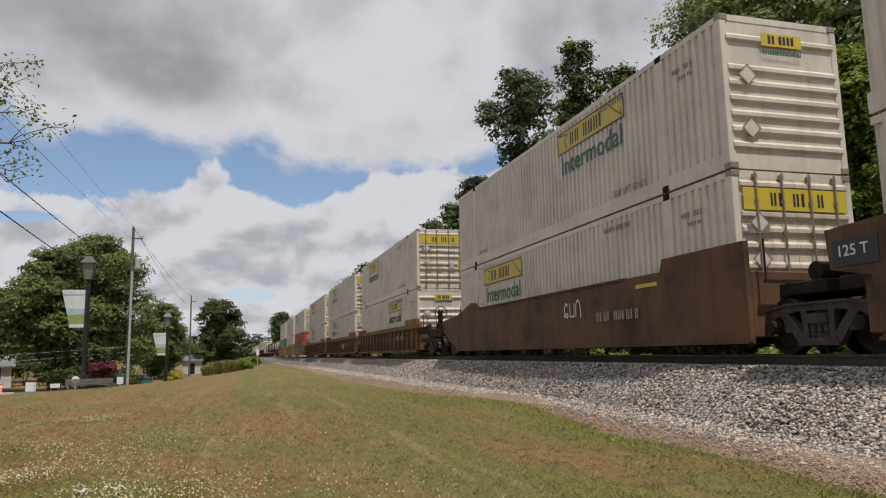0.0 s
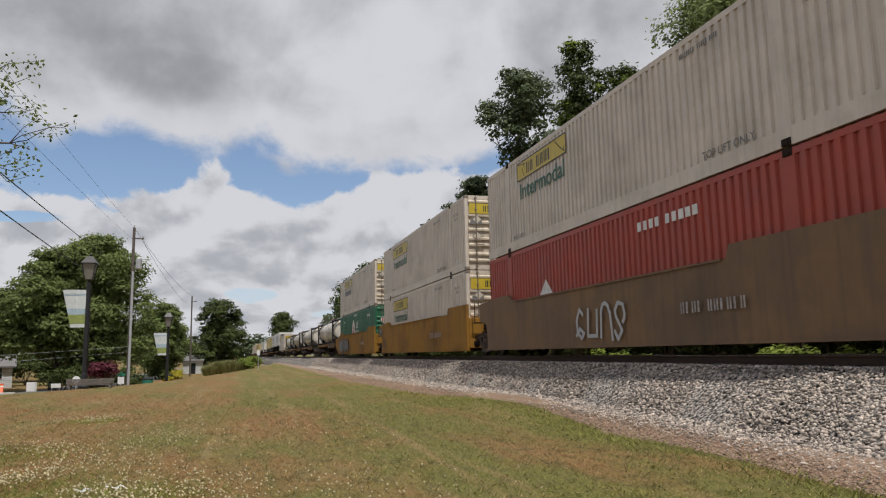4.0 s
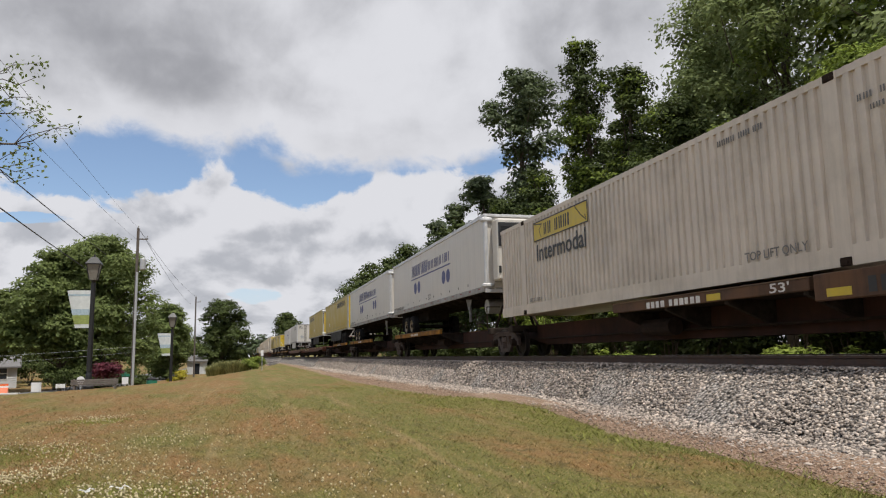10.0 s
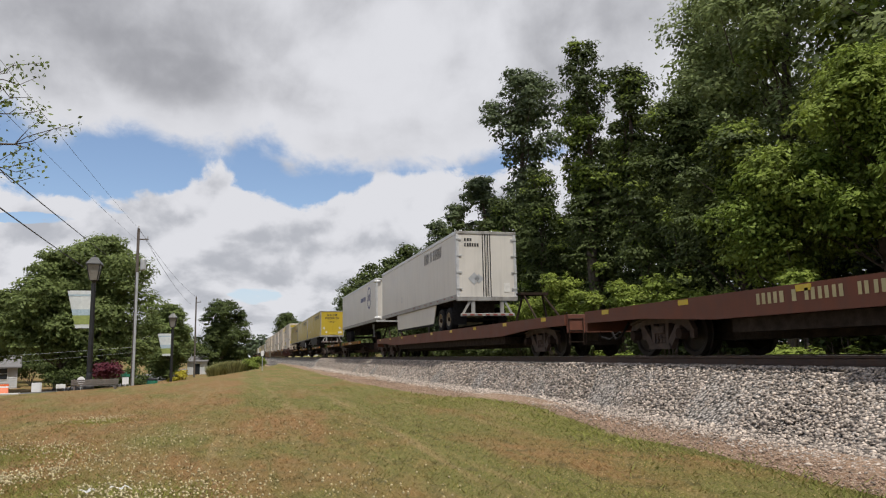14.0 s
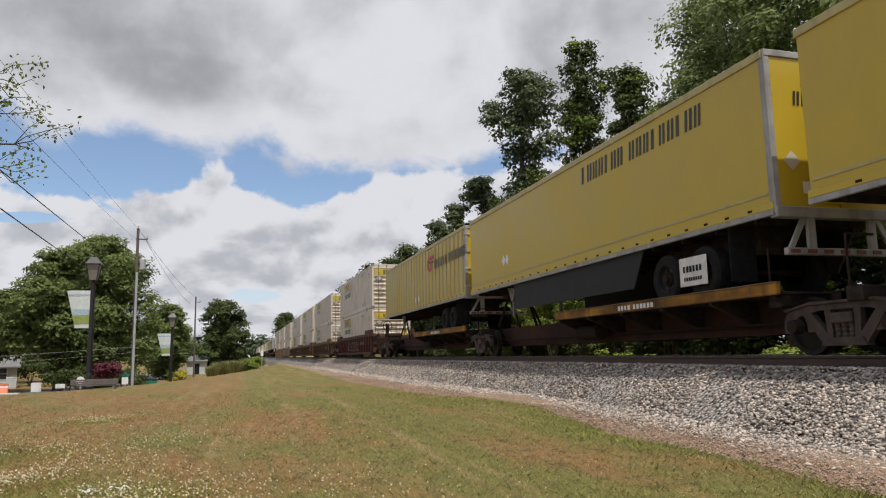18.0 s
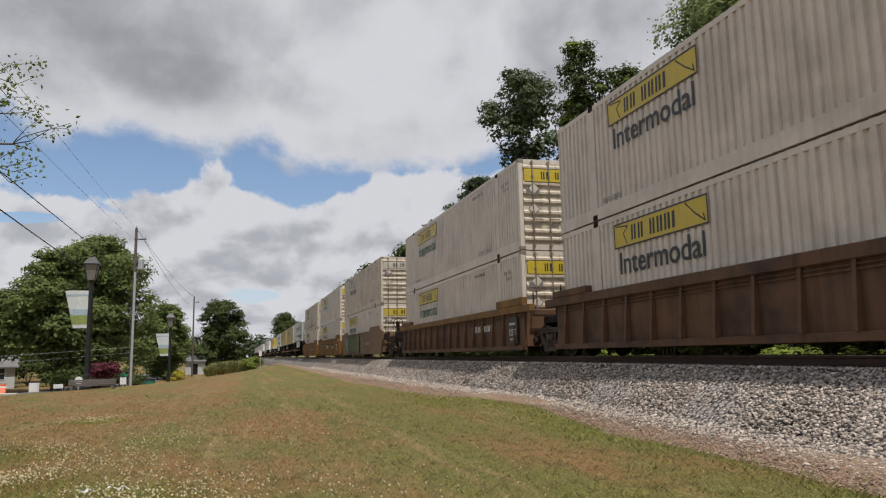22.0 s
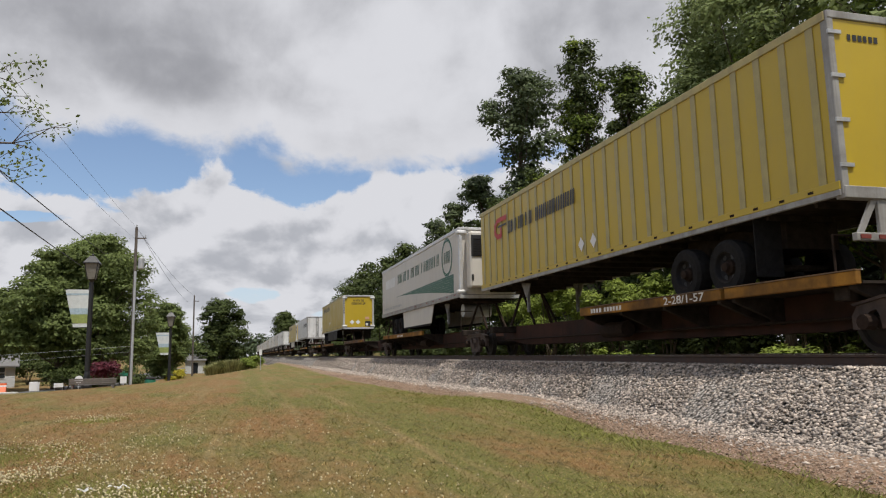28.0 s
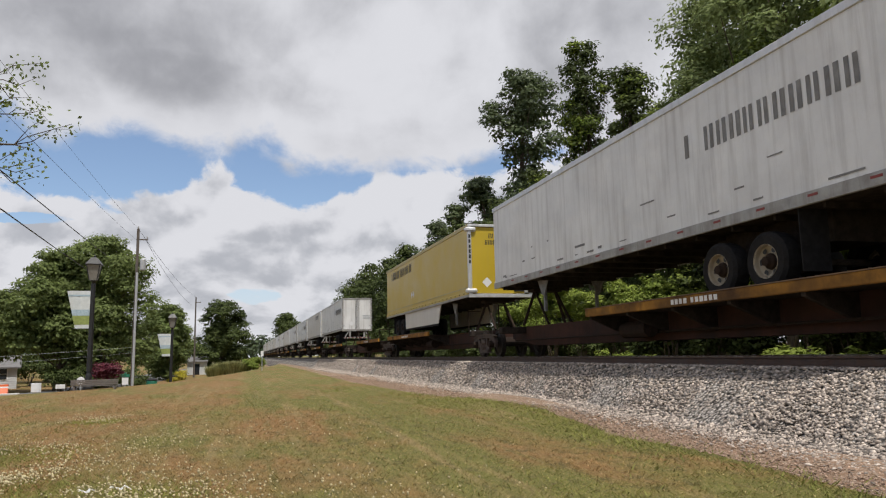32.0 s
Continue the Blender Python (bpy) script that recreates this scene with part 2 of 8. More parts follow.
M_BROWN = mat("brown_red_car_paint", (0.145, 0.074, 0.035), 0.7, var=.15, scale=1.1, streak=.5, dirt=(.04, .026, .02), dirt_amount=.9, bump=.12, col2=(.125, .07, .045), amount=.42, spec=.25)
M_MAROON = mat("maroon_car_paint", (0.098, 0.032, 0.027), 0.7, var=.15, scale=1.1, streak=.5, dirt=(.038, .023, .016), dirt_amount=.9, bump=.12, spec=.25)
M_OCHRE_DULL = mat("dull_ochre_car_paint", (0.21, 0.098, 0.018), 0.75, var=.12, scale=.9, streak=.55, dirt=(.085, .042, .016), dirt_amount=.9, bump=.08, spec=.2)
M_OCHRE = mat("ochre_yellow_car_paint", (0.30, 0.15, 0.024), 0.72, var=.1, scale=.9, streak=.5, dirt=(.14, .07, .02), dirt_amount=.8, bump=.08, spec=.2)
M_TAN = mat("grimy_tan_car_paint", (0.19, 0.11, 0.052), 0.7, var=.18, scale=.9, streak=.5, dirt=(.08, .055, .04), dirt_amount=.5, bump=.1)
M_CHORD = mat("orange_yellow_sill_paint", (0.25, 0.13, 0.028), 0.65, var=.3, scale=1.5, streak=.4, dirt=RUST, dirt_amount=1.0, bump=.1, col2=(.15, .085, .03), amount=.5, spec=.25)
M_ORANGE = mat("worn_orange_deck_paint", (0.42, 0.20, 0.035), 0.8, var=.22, scale=1.6, streak=.3, dirt=(.06, .034, .018), dirt_amount=.8, bump=.1, col2=(.07, .038, .02), amount=.36, spec=.15)
M_RED = mat("red_oxide_deck_paint", (0.135, 0.043, 0.022), 0.7, var=.15, scale=1.4, streak=.35, dirt=(.08, .035, .025), dirt_amount=.5, bump=.1)
M_GRIME = mat("sooty_running_gear", (0.044, 0.035, 0.029), 0.95, var=.4, scale=5, dirt=(.018, .013, .011), dirt_amount=.5, bump=.2, spec=.06)
M_TRUCK = mat("brown_cast_truck_steel", (0.075, 0.052, 0.042), 0.7, var=.3, scale=5, dirt=(.03, .022, .018), dirt_amount=.6, bump=.2, spec=.3)
M_RUSTY = mat("rusty_cast_steel", (0.036, 0.024, 0.018), 0.9, var=.3, scale=6, dirt=(.02, .015, .012), dirt_amount=.5, bump=.2, spec=.1)
M_WHEEL = mat("worn_wheel_steel", (0.030, 0.026, 0.023), 0.5, 0.3, var=.3, scale=6, dirt=(.03, .02, .015), dirt_amount=.6, bump=.15, spec=.1)
M_RAIL = mat("rail_steel", (0.10, 0.065, 0.05), 0.6, .4, var=.25, scale=8, dirt=RUST, dirt_amount=.5, bump=.15)
M_RAILTOP = mat("polished_rail_head", (0.45, 0.43, 0.42), 0.28, .9, var=.1, scale=8, bump=.03)
M_TYRE = mat("black_rubber", (0.022, 0.021, 0.021), 0.95, var=.3, scale=9, dirt=(.02, .018, .016), dirt_amount=.4, bump=.2, spec=.1)
M_RIM = mat("cream_painted_rim", (0.30, 0.25, 0.17), 0.5, var=.1, scale=9, dirt=(.2, .16, .12), dirt_amount=.5, bump=.05)
M_TANK = mat("cream_tank_cladding", (0.72, 0.67, 0.58), 0.42, var=.06, scale=.9, streak=.28, dirt=(.34, .24, .15), dirt_amount=.35, bump=.03)
M_FRAME = mat("dark_grey_frame_paint", (0.020, 0.020, 0.022), 0.75, var=.2, scale=4, dirt=(.045, .03, .02), dirt_amount=.4, bump=.1, spec=.2)
M_DARK = mat("black_plastic_grille", (0.02, 0.02, 0.022), 0.5, var=.2, bump=.1)
M_SKIRT = mat("matt_black_skirt", (0.028, 0.028, 0.030), 0.65, var=.2, scale=2, dirt=(.03, .027, .024), dirt_amount=.4, bump=.05, spec=.2)
M_BALLAST = mat("crushed_granite", (0.385, 0.325, 0.275), 0.9, var=.25, scale=9, fine=40, bump=.4, island=.72)
M_TIE = mat("creosoted_timber", (0.07, 0.055, 0.045), 0.9, var=.3, scale=6, bump=.3)
M_PEBBLE = mat("path_pebbles", (0.31, 0.215, 0.155), 0.9, var=.2, scale=9, fine=40, bump=.3, island=.6)
M_SPINE = mat("red_brown_spine_steel", (0.062, 0.030, 0.022), 0.85, var=.25, scale=1.5, streak=.4, dirt=(.03, .02, .016), dirt_amount=.9, bump=.12, spec=.15)
M_BARK = mat("grey_brown_bark", (0.11, 0.085, 0.065), 0.95, var=.3, scale=7, fine=30, bump=.6)
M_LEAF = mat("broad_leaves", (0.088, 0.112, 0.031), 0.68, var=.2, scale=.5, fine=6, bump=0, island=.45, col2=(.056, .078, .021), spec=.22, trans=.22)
M_OAK = mat("grey_green_oak_leaves", (0.27, 0.32, 0.13), 0.68, var=.2, scale=.5, fine=6, bump=0, island=.4, col2=(.19, .235, .085), spec=.22, trans=.4)
# lighter copy of the broad leaves, with sunlight put into the colour
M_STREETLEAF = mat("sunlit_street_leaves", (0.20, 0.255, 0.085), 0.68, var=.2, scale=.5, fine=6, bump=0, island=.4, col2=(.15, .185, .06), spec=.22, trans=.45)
M_VINE = mat("bright_vine_leaves", (0.29, 0.345, 0.07), 0.68, var=.15, scale=.8, fine=6, bump=0, island=.4, col2=(.14, .20, .03), spec=.22, trans=.35)
M_PINE = mat("pine_needles", (0.098, 0.128, 0.056), 0.6, var=.2, scale=.6, fine=6, bump=0, island=.4, spec=.3, trans=.3)
M_REDLEAF = mat("purple_red_leaves", (0.13, 0.025, 0.04), 0.55, var=.2, scale=2, fine=6, bump=0, island=.4, spec=.3, trans=.25)
M_YELLEAF = mat("golden_shrub_leaves", (0.42, 0.36, 0.03), 0.55, var=.15, scale=2, fine=6, bump=0, island=.3, spec=.3, trans=.25)
M_REED = mat("ornamental_grass_blades", (0.30, 0.30, 0.13), 0.7, var=.15, scale=2, fine=9, bump=0, island=.4, spec=.3, trans=.2)
M_BLADEG = mat("green_lawn_blades", (0.215, 0.225, 0.058), 0.75, var=.2, scale=.5, fine=4, bump=0, island=.3, spec=.2, trans=.25)
M_LEG = mat("scuffed_grey_leg_steel", (0.22, 0.215, 0.21), 0.55, .2, var=.25, scale=6, dirt=(.06, .05, .04), dirt_amount=.5, bump=.1)
M_SIDEPOST = mat("yellowed_side_posts", (0.44, 0.37, 0.15), 0.5, var=.12, scale=2, streak=.3, bump=.05)
M_POST = mat("dull_side_posts", (0.43, 0.375, 0.20), 0.5, var=.1, scale=3, bump=.05)
M_PINKPAPER = mat("faded_pink_paper", (0.62, 0.36, 0.25), 0.7, var=.1, bump=0)
M_CLOVER = mat("clover_heads", (0.52, 0.45, 0.28), 0.8, var=.1, bump=0, island=.25, spec=.2)
M_PAPER = mat("white_litter", (0.82, 0.82, 0.82), 0.7, var=.03, bump=.05)
M_POLE = mat("weathered_pole_timber", (0.12, 0.10, 0.085), 0.9, var=.2, scale=3, fine=40, bump=.4)
M_GREYPIPE = mat("grey_conduit", (0.42, 0.43, 0.44), 0.5, .2, var=.08, bump=.05)
M_LAMPBLACK = mat("black_cast_iron", (0.014, 0.014, 0.015), 0.45, var=.2, bump=.1)
M_FROST = mat("frosted_lamp_glass", (0.20, 0.19, 0.17), 0.3, var=.05, bump=.02)
M_BANNER = mat("printed_banner_cloth", (0.58, 0.61, 0.60), 0.8, var=.08, scale=6, bump=.1)
M_BANGREEN = mat("banner_green_print", (0.26, 0.31, 0.09), 0.8, var=.2, scale=9, bump=.1)
M_BANBLUE = mat("banner_blue_print", (0.36, 0.46, 0.52), 0.8, var=.2, scale=9, bump=.1)
M_WIRE = mat("black_cable", (0.02, 0.02, 0.022), 0.6, bump=0)
M_WOOD = mat("silvered_bench_timber", (0.15, 0.13, 0.115), 0.85, var=.2, scale=4, fine=40, bump=.3)
M_SIDING = mat("white_lap_siding", (0.56, 0.57, 0.58), 0.6, var=.05, scale=2, bump=.1)
M_ROOF = mat("grey_shingles", (0.17, 0.165, 0.165), 0.9, var=.2, scale=6, fine=30, bump=.4)
M_PANE = mat("dark_window_glass", (0.02, 0.024, 0.03), 0.08, bump=0)
M_SIGNGREEN = mat("green_road_sign", (0.02, 0.18, 0.11), 0.4, bump=.02)
M_ROADWHITE = mat("white_sign_board", (0.75, 0.75, 0.75), 0.45, var=.04, bump=.02)
M_ORANGESIGN = mat("orange_barrier_plastic", (0.65, 0.12, 0.03), 0.5, bump=.05)
M_ASPHALT = mat("grey_asphalt", (0.12, 0.12, 0.12), 0.9, var=.2, scale=3, fine=60, bump=.3)
M_CONCRETE = mat("pale_concrete", (0.45, 0.43, 0.40), 0.85, var=.1, scale=3, bump=.2)
M_WOODS = mat("far_woods_leaves", (0.042, 0.064, 0.02), 0.7, var=.25, scale=.15, fine=2, bump=0, island=.4)


def bed_material():
    """Crushed stone seen from afar: pale and dark stones, the shade in the chinks between painted black."""
    M = bpy.data.materials.new("ballast_bed")
    M.use_nodes = True
    N, L = M.node_tree.nodes, M.node_tree.links
    b = N["Principled BSDF"]
    b.inputs["Roughness"].default_value, b.inputs["Specular IOR Level"].default_value = 0.95, 0.1
    co = N.new("ShaderNodeTexCoord")
    v = N.new("ShaderNodeTexVoronoi")
    v.inputs["Scale"].default_value = 19.0
    L.new(co.outputs["Object"], v.inputs["Vector"])
    sep = N.new("ShaderNodeSeparateColor")
    L.new(v.outputs["Color"], sep.inputs[0])
    ramp = N.new("ShaderNodeValToRGB")
    ramp.color_ramp.elements[0].color, ramp.color_ramp.elements[1].color = (.15, .135, .12, 1), (.55, .50, .455, 1)
    L.new(sep.outputs[0], ramp.inputs[0])
    # darkens towards each stone's rim: shade between stones put into the colour
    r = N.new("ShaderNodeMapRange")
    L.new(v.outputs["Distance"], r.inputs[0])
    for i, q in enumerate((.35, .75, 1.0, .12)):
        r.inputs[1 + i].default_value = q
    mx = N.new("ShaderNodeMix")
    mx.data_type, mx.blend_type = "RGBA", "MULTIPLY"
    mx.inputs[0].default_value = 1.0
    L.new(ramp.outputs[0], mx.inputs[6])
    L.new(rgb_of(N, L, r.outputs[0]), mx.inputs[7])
    L.new(mx.outputs[2], b.inputs["Base Color"])
    bp = N.new("ShaderNodeBump")
    bp.invert = True
    bp.inputs["Strength"].default_value, bp.inputs["Distance"].default_value = 1.0, 0.05
    L.new(v.outputs["Distance"], bp.inputs["Height"])
    L.new(bp.outputs[0], b.inputs["Normal"])
    return M


M_BED = bed_material()


def dirt_material():
    """Reddish trodden dirt, mottled, with small pale and grey stones pressed into it."""
    M = bpy.data.materials.new("reddish_gravel_path")
    M.use_nodes = True
    N, L = M.node_tree.nodes, M.node_tree.links
    b = N["Principled BSDF"]
    b.inputs["Roughness"].default_value, b.inputs["Specular IOR Level"].default_value = 0.95, 0.1
    co = N.new("ShaderNodeTexCoord")

    def tex(scale, detail):
        n = N.new("ShaderNodeTexNoise")
        n.inputs["Scale"].default_value, n.inputs["Detail"].default_value, n.inputs["Roughness"].default_value = scale, detail, 0.65
        L.new(co.outputs["Object"], n.inputs["Vector"])
        return n.outputs["Fac"]

    def mix(f, a, c, lo, hi):
        r = N.new("ShaderNodeMapRange")
        L.new(f, r.inputs[0])
        r.inputs[1].default_value, r.inputs[2].default_value = lo, hi
        n = N.new("ShaderNodeMix")
        n.data_type = "RGBA"
        L.new(r.outputs[0], n.inputs[0])
        for i, s in ((6, a), (7, c)):
            if isinstance(s, tuple):
                n.inputs[i].default_value = (*s, 1)
            else:
                L.new(s, n.inputs[i])
        return n.outputs[2]

    c = mix(tex(1.3, 6), (0.19, 0.112, 0.070), (0.25, 0.158, 0.104), .38, .62)
    c = mix(tex(4.5, 6), c, (0.145, 0.105, 0.062), .55, .72)
    for sc, lo in ((30.0, .62), (52.0, .5)):
        v = N.new("ShaderNodeTexVoronoi")
        v.inputs["Scale"].default_value = sc
        L.new(co.outputs["Object"], v.inputs["Vector"])
        sep = N.new("ShaderNodeSeparateColor")
        L.new(v.outputs["Color"], sep.inputs[0])
        rp = N.new("ShaderNodeValToRGB")
        rp.color_ramp.elements[0].color, rp.color_ramp.elements[1].color = (.10, .066, .045, 1), (.45, .35, .27, 1)
        L.new(sep.outputs[1], rp.inputs[0])
        c = mix(sep.outputs[0], c, rp.outputs[0], lo, lo + .25)
    L.new(c, b.inputs["Base Color"])
    bp = N.new("ShaderNodeBump")
    bp.inputs["Strength"].default_value, bp.inputs["Distance"].default_value = 0.8, 0.02
    L.new(tex(45, 5), bp.inputs["Height"])
    L.new(bp.outputs[0], b.inputs["Normal"])
    return M


M_DIRT = dirt_material()


def lawn_material(name, gain, blade=0.0):
    """Mown lawn in summer: straw, rust-brown seed heads and green in broad patches and faint mower stripes along the line."""
    M = bpy.data.materials.new(name)
    M.use_nodes = True
    N, L = M.node_tree.nodes, M.node_tree.links
    b = N["Principled BSDF"]
    b.inputs["Roughness"].default_value, b.inputs["Specular IOR Level"].default_value = 0.9, 0.12
    co = N.new("ShaderNodeTexCoord")

    def tex(scale, detail, stretch=(1, 1, 1), off=(0, 0, 0), rough=0.62):
        mp = N.new("ShaderNodeMapping")
        mp.inputs[1].default_value, mp.inputs[3].default_value = off, stretch
        L.new(co.outputs["Object"], mp.inputs[0])
        n = N.new("ShaderNodeTexNoise")
        n.inputs["Scale"].default_value, n.inputs["Detail"].default_value, n.inputs["Roughness"].default_value = scale, detail, rough
        L.new(mp.outputs[0], n.inputs["Vector"])
        return n.outputs["Fac"]

    def add(a, c, k=1.0):
        n = N.new("ShaderNodeMath")
        n.operation = "MULTIPLY_ADD"
        L.new(a, n.inputs[0])
        n.inputs[1].default_value = k
        if isinstance(c, float):
            n.inputs[2].default_value = c
        else:
            L.new(c, n.inputs[2])
        return n.outputs[0]

    def mix(f, a, c, lo=0.4, hi=0.6):
        r = N.new("ShaderNodeMapRange")
        r.interpolation_type = "SMOOTHSTEP"
        L.new(f, r.inputs[0])
        r.inputs[1].default_value, r.inputs[2].default_value = lo, hi
        n = N.new("ShaderNodeMix")
        n.data_type = "RGBA"
        L.new(r.outputs[0], n.inputs[0])
        for i, s in ((6, a), (7, c)):
            if isinstance(s, tuple):
                n.inputs[i].default_value = (*[v * gain for v in s], 1)
            else:
                L.new(s, n.inputs[i])
        return n.outputs[2]

    sep = N.new("ShaderNodeSeparateXYZ")
    L.new(co.outputs["Object"], sep.inputs[0])
    across = N.new("ShaderNodeValToRGB")
    els = across.color_ramp.elements
    els[0].position, els[1].position = (LAWN_GREEN[0][0] + 10.0) / 20.0, (LAWN_GREEN[-1][0] + 10.0) / 20.0
    for x, _ in LAWN_GREEN[1:-1]:
        els.new((x + 10.0) / 20.0)
    for e, (_, v) in zip(els, LAWN_GREEN):
        e.color = (v, v, v, 1)
    L.new(add(sep.outputs[0], 0.5, 0.05), across.inputs[0])
    green = add(tex(0.5, 6, (1, .35, 1), (4, 2, 0)), add(across.outputs[0], -0.75), 2.4)
    rusty = add(tex(0.42, 6, (1, .4, 1), (1, 8, 0)), add(across.outputs[0], -0.1, -.55), 2.3)
    c = mix(tex(1.1, 6, (1, .3, 1)), (0.175, 0.132, 0.048), (0.24, 0.172, 0.080), .4, .62)
    c = mix(rusty, c, (0.232, 0.128, 0.054), .30, .90)
    c = mix(green, c, (0.142, 0.142, 0.038), .62, 1.1)
    c = mix(tex(2.6, 3, (1, .045, 1), (3, 5, 1)), c, (0.27, 0.20, 0.092), .52, .74)
    c = mix(tex(3.4, 3, (1, .05, 1), (8, 1, 4)), c, (0.125, 0.115, 0.036), .55, .78)
    c = mix(tex(4.2, 6, (1, .6, 1), rough=.7), c, (0.088, 0.078, 0.028), .47, .70)
    c = mix(tex(22, 5, (1, .8, 1), rough=.75), c, (0.075, 0.062, 0.026), .50, .70)
    c = mix(tex(60, 3, off=(9, 1, 2)), c, (0.50, 0.38, 0.21), .52, .72)
    if blade:
        g = N.new("ShaderNodeNewGeometry")
        r = N.new("ShaderNodeMapRange")
        L.new(g.outputs["Random Per Island"], r.inputs[0])
        r.inputs[3].default_value, r.inputs[4].default_value = 1 - blade, 1 + blade
        n = N.new("ShaderNodeMix")
        n.data_type, n.blend_type = "RGBA", "MULTIPLY"
        n.inputs[0].default_value = 1.0
        L.new(c, n.inputs[6])
        L.new(rgb_of(N, L, r.outputs[0]), n.inputs[7])
        c = n.outputs[2]
        tr = N.new("ShaderNodeBsdfTranslucent")
        L.new(c, tr.inputs[0])
        ms = N.new("ShaderNodeMixShader")
        ms.inputs[0].default_value = 0.2
        L.new(b.outputs[0], ms.inputs[1])
        L.new(tr.outputs[0], ms.inputs[2])
        L.new(ms.outputs[0], N["Material Output"].inputs[0])
    else:
        bp = N.new("ShaderNodeBump")
        bp.inputs["Strength"].default_value, bp.inputs["Distance"].default_value = 0.8, 0.05
        L.new(tex(34, 4), bp.inputs["Height"])
        L.new(bp.outputs[0], b.inputs["Normal"])
    L.new(c, b.inputs["Base Color"])
    return M


# how green the lawn is across the way, at places in metres beside the camera
LAWN_GREEN = [(-10, .36), (-3.4, .30), (-1.6, .26), (-.2, .36), (.8, .58), (1.6, .46), (2.5, .62), (3.2, .46), (4.2, .56), (5.2, .64)]
M_GROUND = lawn_material("dry_summer_lawn", .93)
M_BLADE = lawn_material("dry_lawn_blades", 1.3, .4)


# ---------------------------------------------------------------- mesh helpers
def finish(name, bm, material, smooth=False):
    me = bpy.data.meshes.new(name)
    bm.to_mesh(me)
    bm.free()
    if smooth:
        me.polygons.foreach_set("use_smooth", [True] * len(me.polygons))
    me.materials.append(material)
    return me


def part(name, bm, material, parent, label="", smooth=False):
    """Links a bmesh, or a mesh that several parts share, as one object under its thing."""
    ob = new(name, bm if isinstance(bm, bpy.types.Mesh) else finish(name, bm, material, smooth))
    ob.parent = parent
    if label:
        ob["label"] = label
    return ob


def thing(name, label, category, group="", kind="", at=None):
    ob = new(name)
    ob.empty_display_size = 0.2
    if at is not None:
        ob.matrix_world = at
    return tagged(ob, label, category, group, kind)


def solid(name, bm, material, label, category, kind="", at=None, group="", smooth=False):
    ob = new(name, finish(name, bm, material, smooth))
    if at is not None:
        ob.matrix_world = at
    return tagged(ob, label, category, group, kind)


def box(bm, x0, x1, y0, y1, z0, z1, bevel=0.0):
    vs = [bm.verts.new((x, y, z)) for z in (z0, z1) for x, y in ((x0, y0), (x1, y0), (x1, y1), (x0, y1))]
    fs = [bm.faces.new([vs[i] for i in q]) for q in ((3, 2, 1, 0), (4, 5, 6, 7), (0, 1, 5, 4), (1, 2, 6, 5), (2, 3, 7, 6), (3, 0, 4, 7))]
    if bevel:
        es = {e for f in fs for e in f.edges}
        bmesh.ops.bevel(bm, geom=list(es), offset=bevel, segments=1, affect="EDGES")
    return bm


def bx(x0, x1, y0, y1, z0, z1, bevel=0.0):
    return box(bmesh.new(), x0, x1, y0, y1, z0, z1, bevel)


def tube(bm, a, b, r0, r1=None, n=8, caps=True):
    a, b = Vector(a), Vector(b)
    r1 = r0 if r1 is None else r1
    q = (b - a).to_track_quat("Z", "Y")
    rings = []
    for p, r in ((a, r0), (b, r1)):
        rings.append([bm.verts.new(p + q @ Vector((r * math.cos(2 * math.pi * i / n), r * math.sin(2 * math.pi * i / n), 0))) for i in range(n)])
    for i in range(n):
        bm.faces.new((rings[0][i], rings[0][(i + 1) % n], rings[1][(i + 1) % n], rings[1][i]))
    if caps:
        bm.faces.new(rings[0][::-1])
        bm.faces.new(rings[1])
    return bm


def prism(bm, outline, y0, y1, axis="y"):
    """Extrudes an outline of (x, z) along y, or of (y, z) along x, or of (x, y) along z."""
    def at(p, d):
        return {"y": (p[0], d, p[1]), "x": (d, p[0], p[1]), "z": (p[0], p[1], d)}[axis]
    a = [bm.verts.new(at(p, y0)) for p in outline]
    b = [bm.verts.new(at(p, y1)) for p in outline]
    n = len(outline)
    for i in range(n):
        bm.faces.new((a[i], a[(i + 1) % n], b[(i + 1) % n], b[i]))
    bm.faces.new(a[::-1])
    bm.faces.new(b)
    bmesh.ops.recalc_face_normals(bm, faces=bm.faces[:])
    return bm


def lathe(bm, profile, axis, at, n=20, caps=True):
    """Turns (radius, offset) pairs round the x or z axis."""
    rings = []
    for r, o in profile:
        ring = []
        for i in range(n):
            c, s = math.cos(2 * math.pi * i / n) * r, math.sin(2 * math.pi * i / n) * r
            ring.append(bm.verts.new(Vector(at) + Vector({"x": (o, c, s), "z": (c, s, o), "y": (c, o, s)}[axis])))
        rings.append(ring)
    for a, b in zip(rings, rings[1:]):
        for i in range(n):
            bm.faces.new((a[i], a[(i + 1) % n], b[(i + 1) % n], b[i]))
    if caps:
        bm.faces.new(rings[0][::-1])
        bm.faces.new(rings[-1])
    bmesh.ops.recalc_face_normals(bm, faces=bm.faces[:])
    return bm


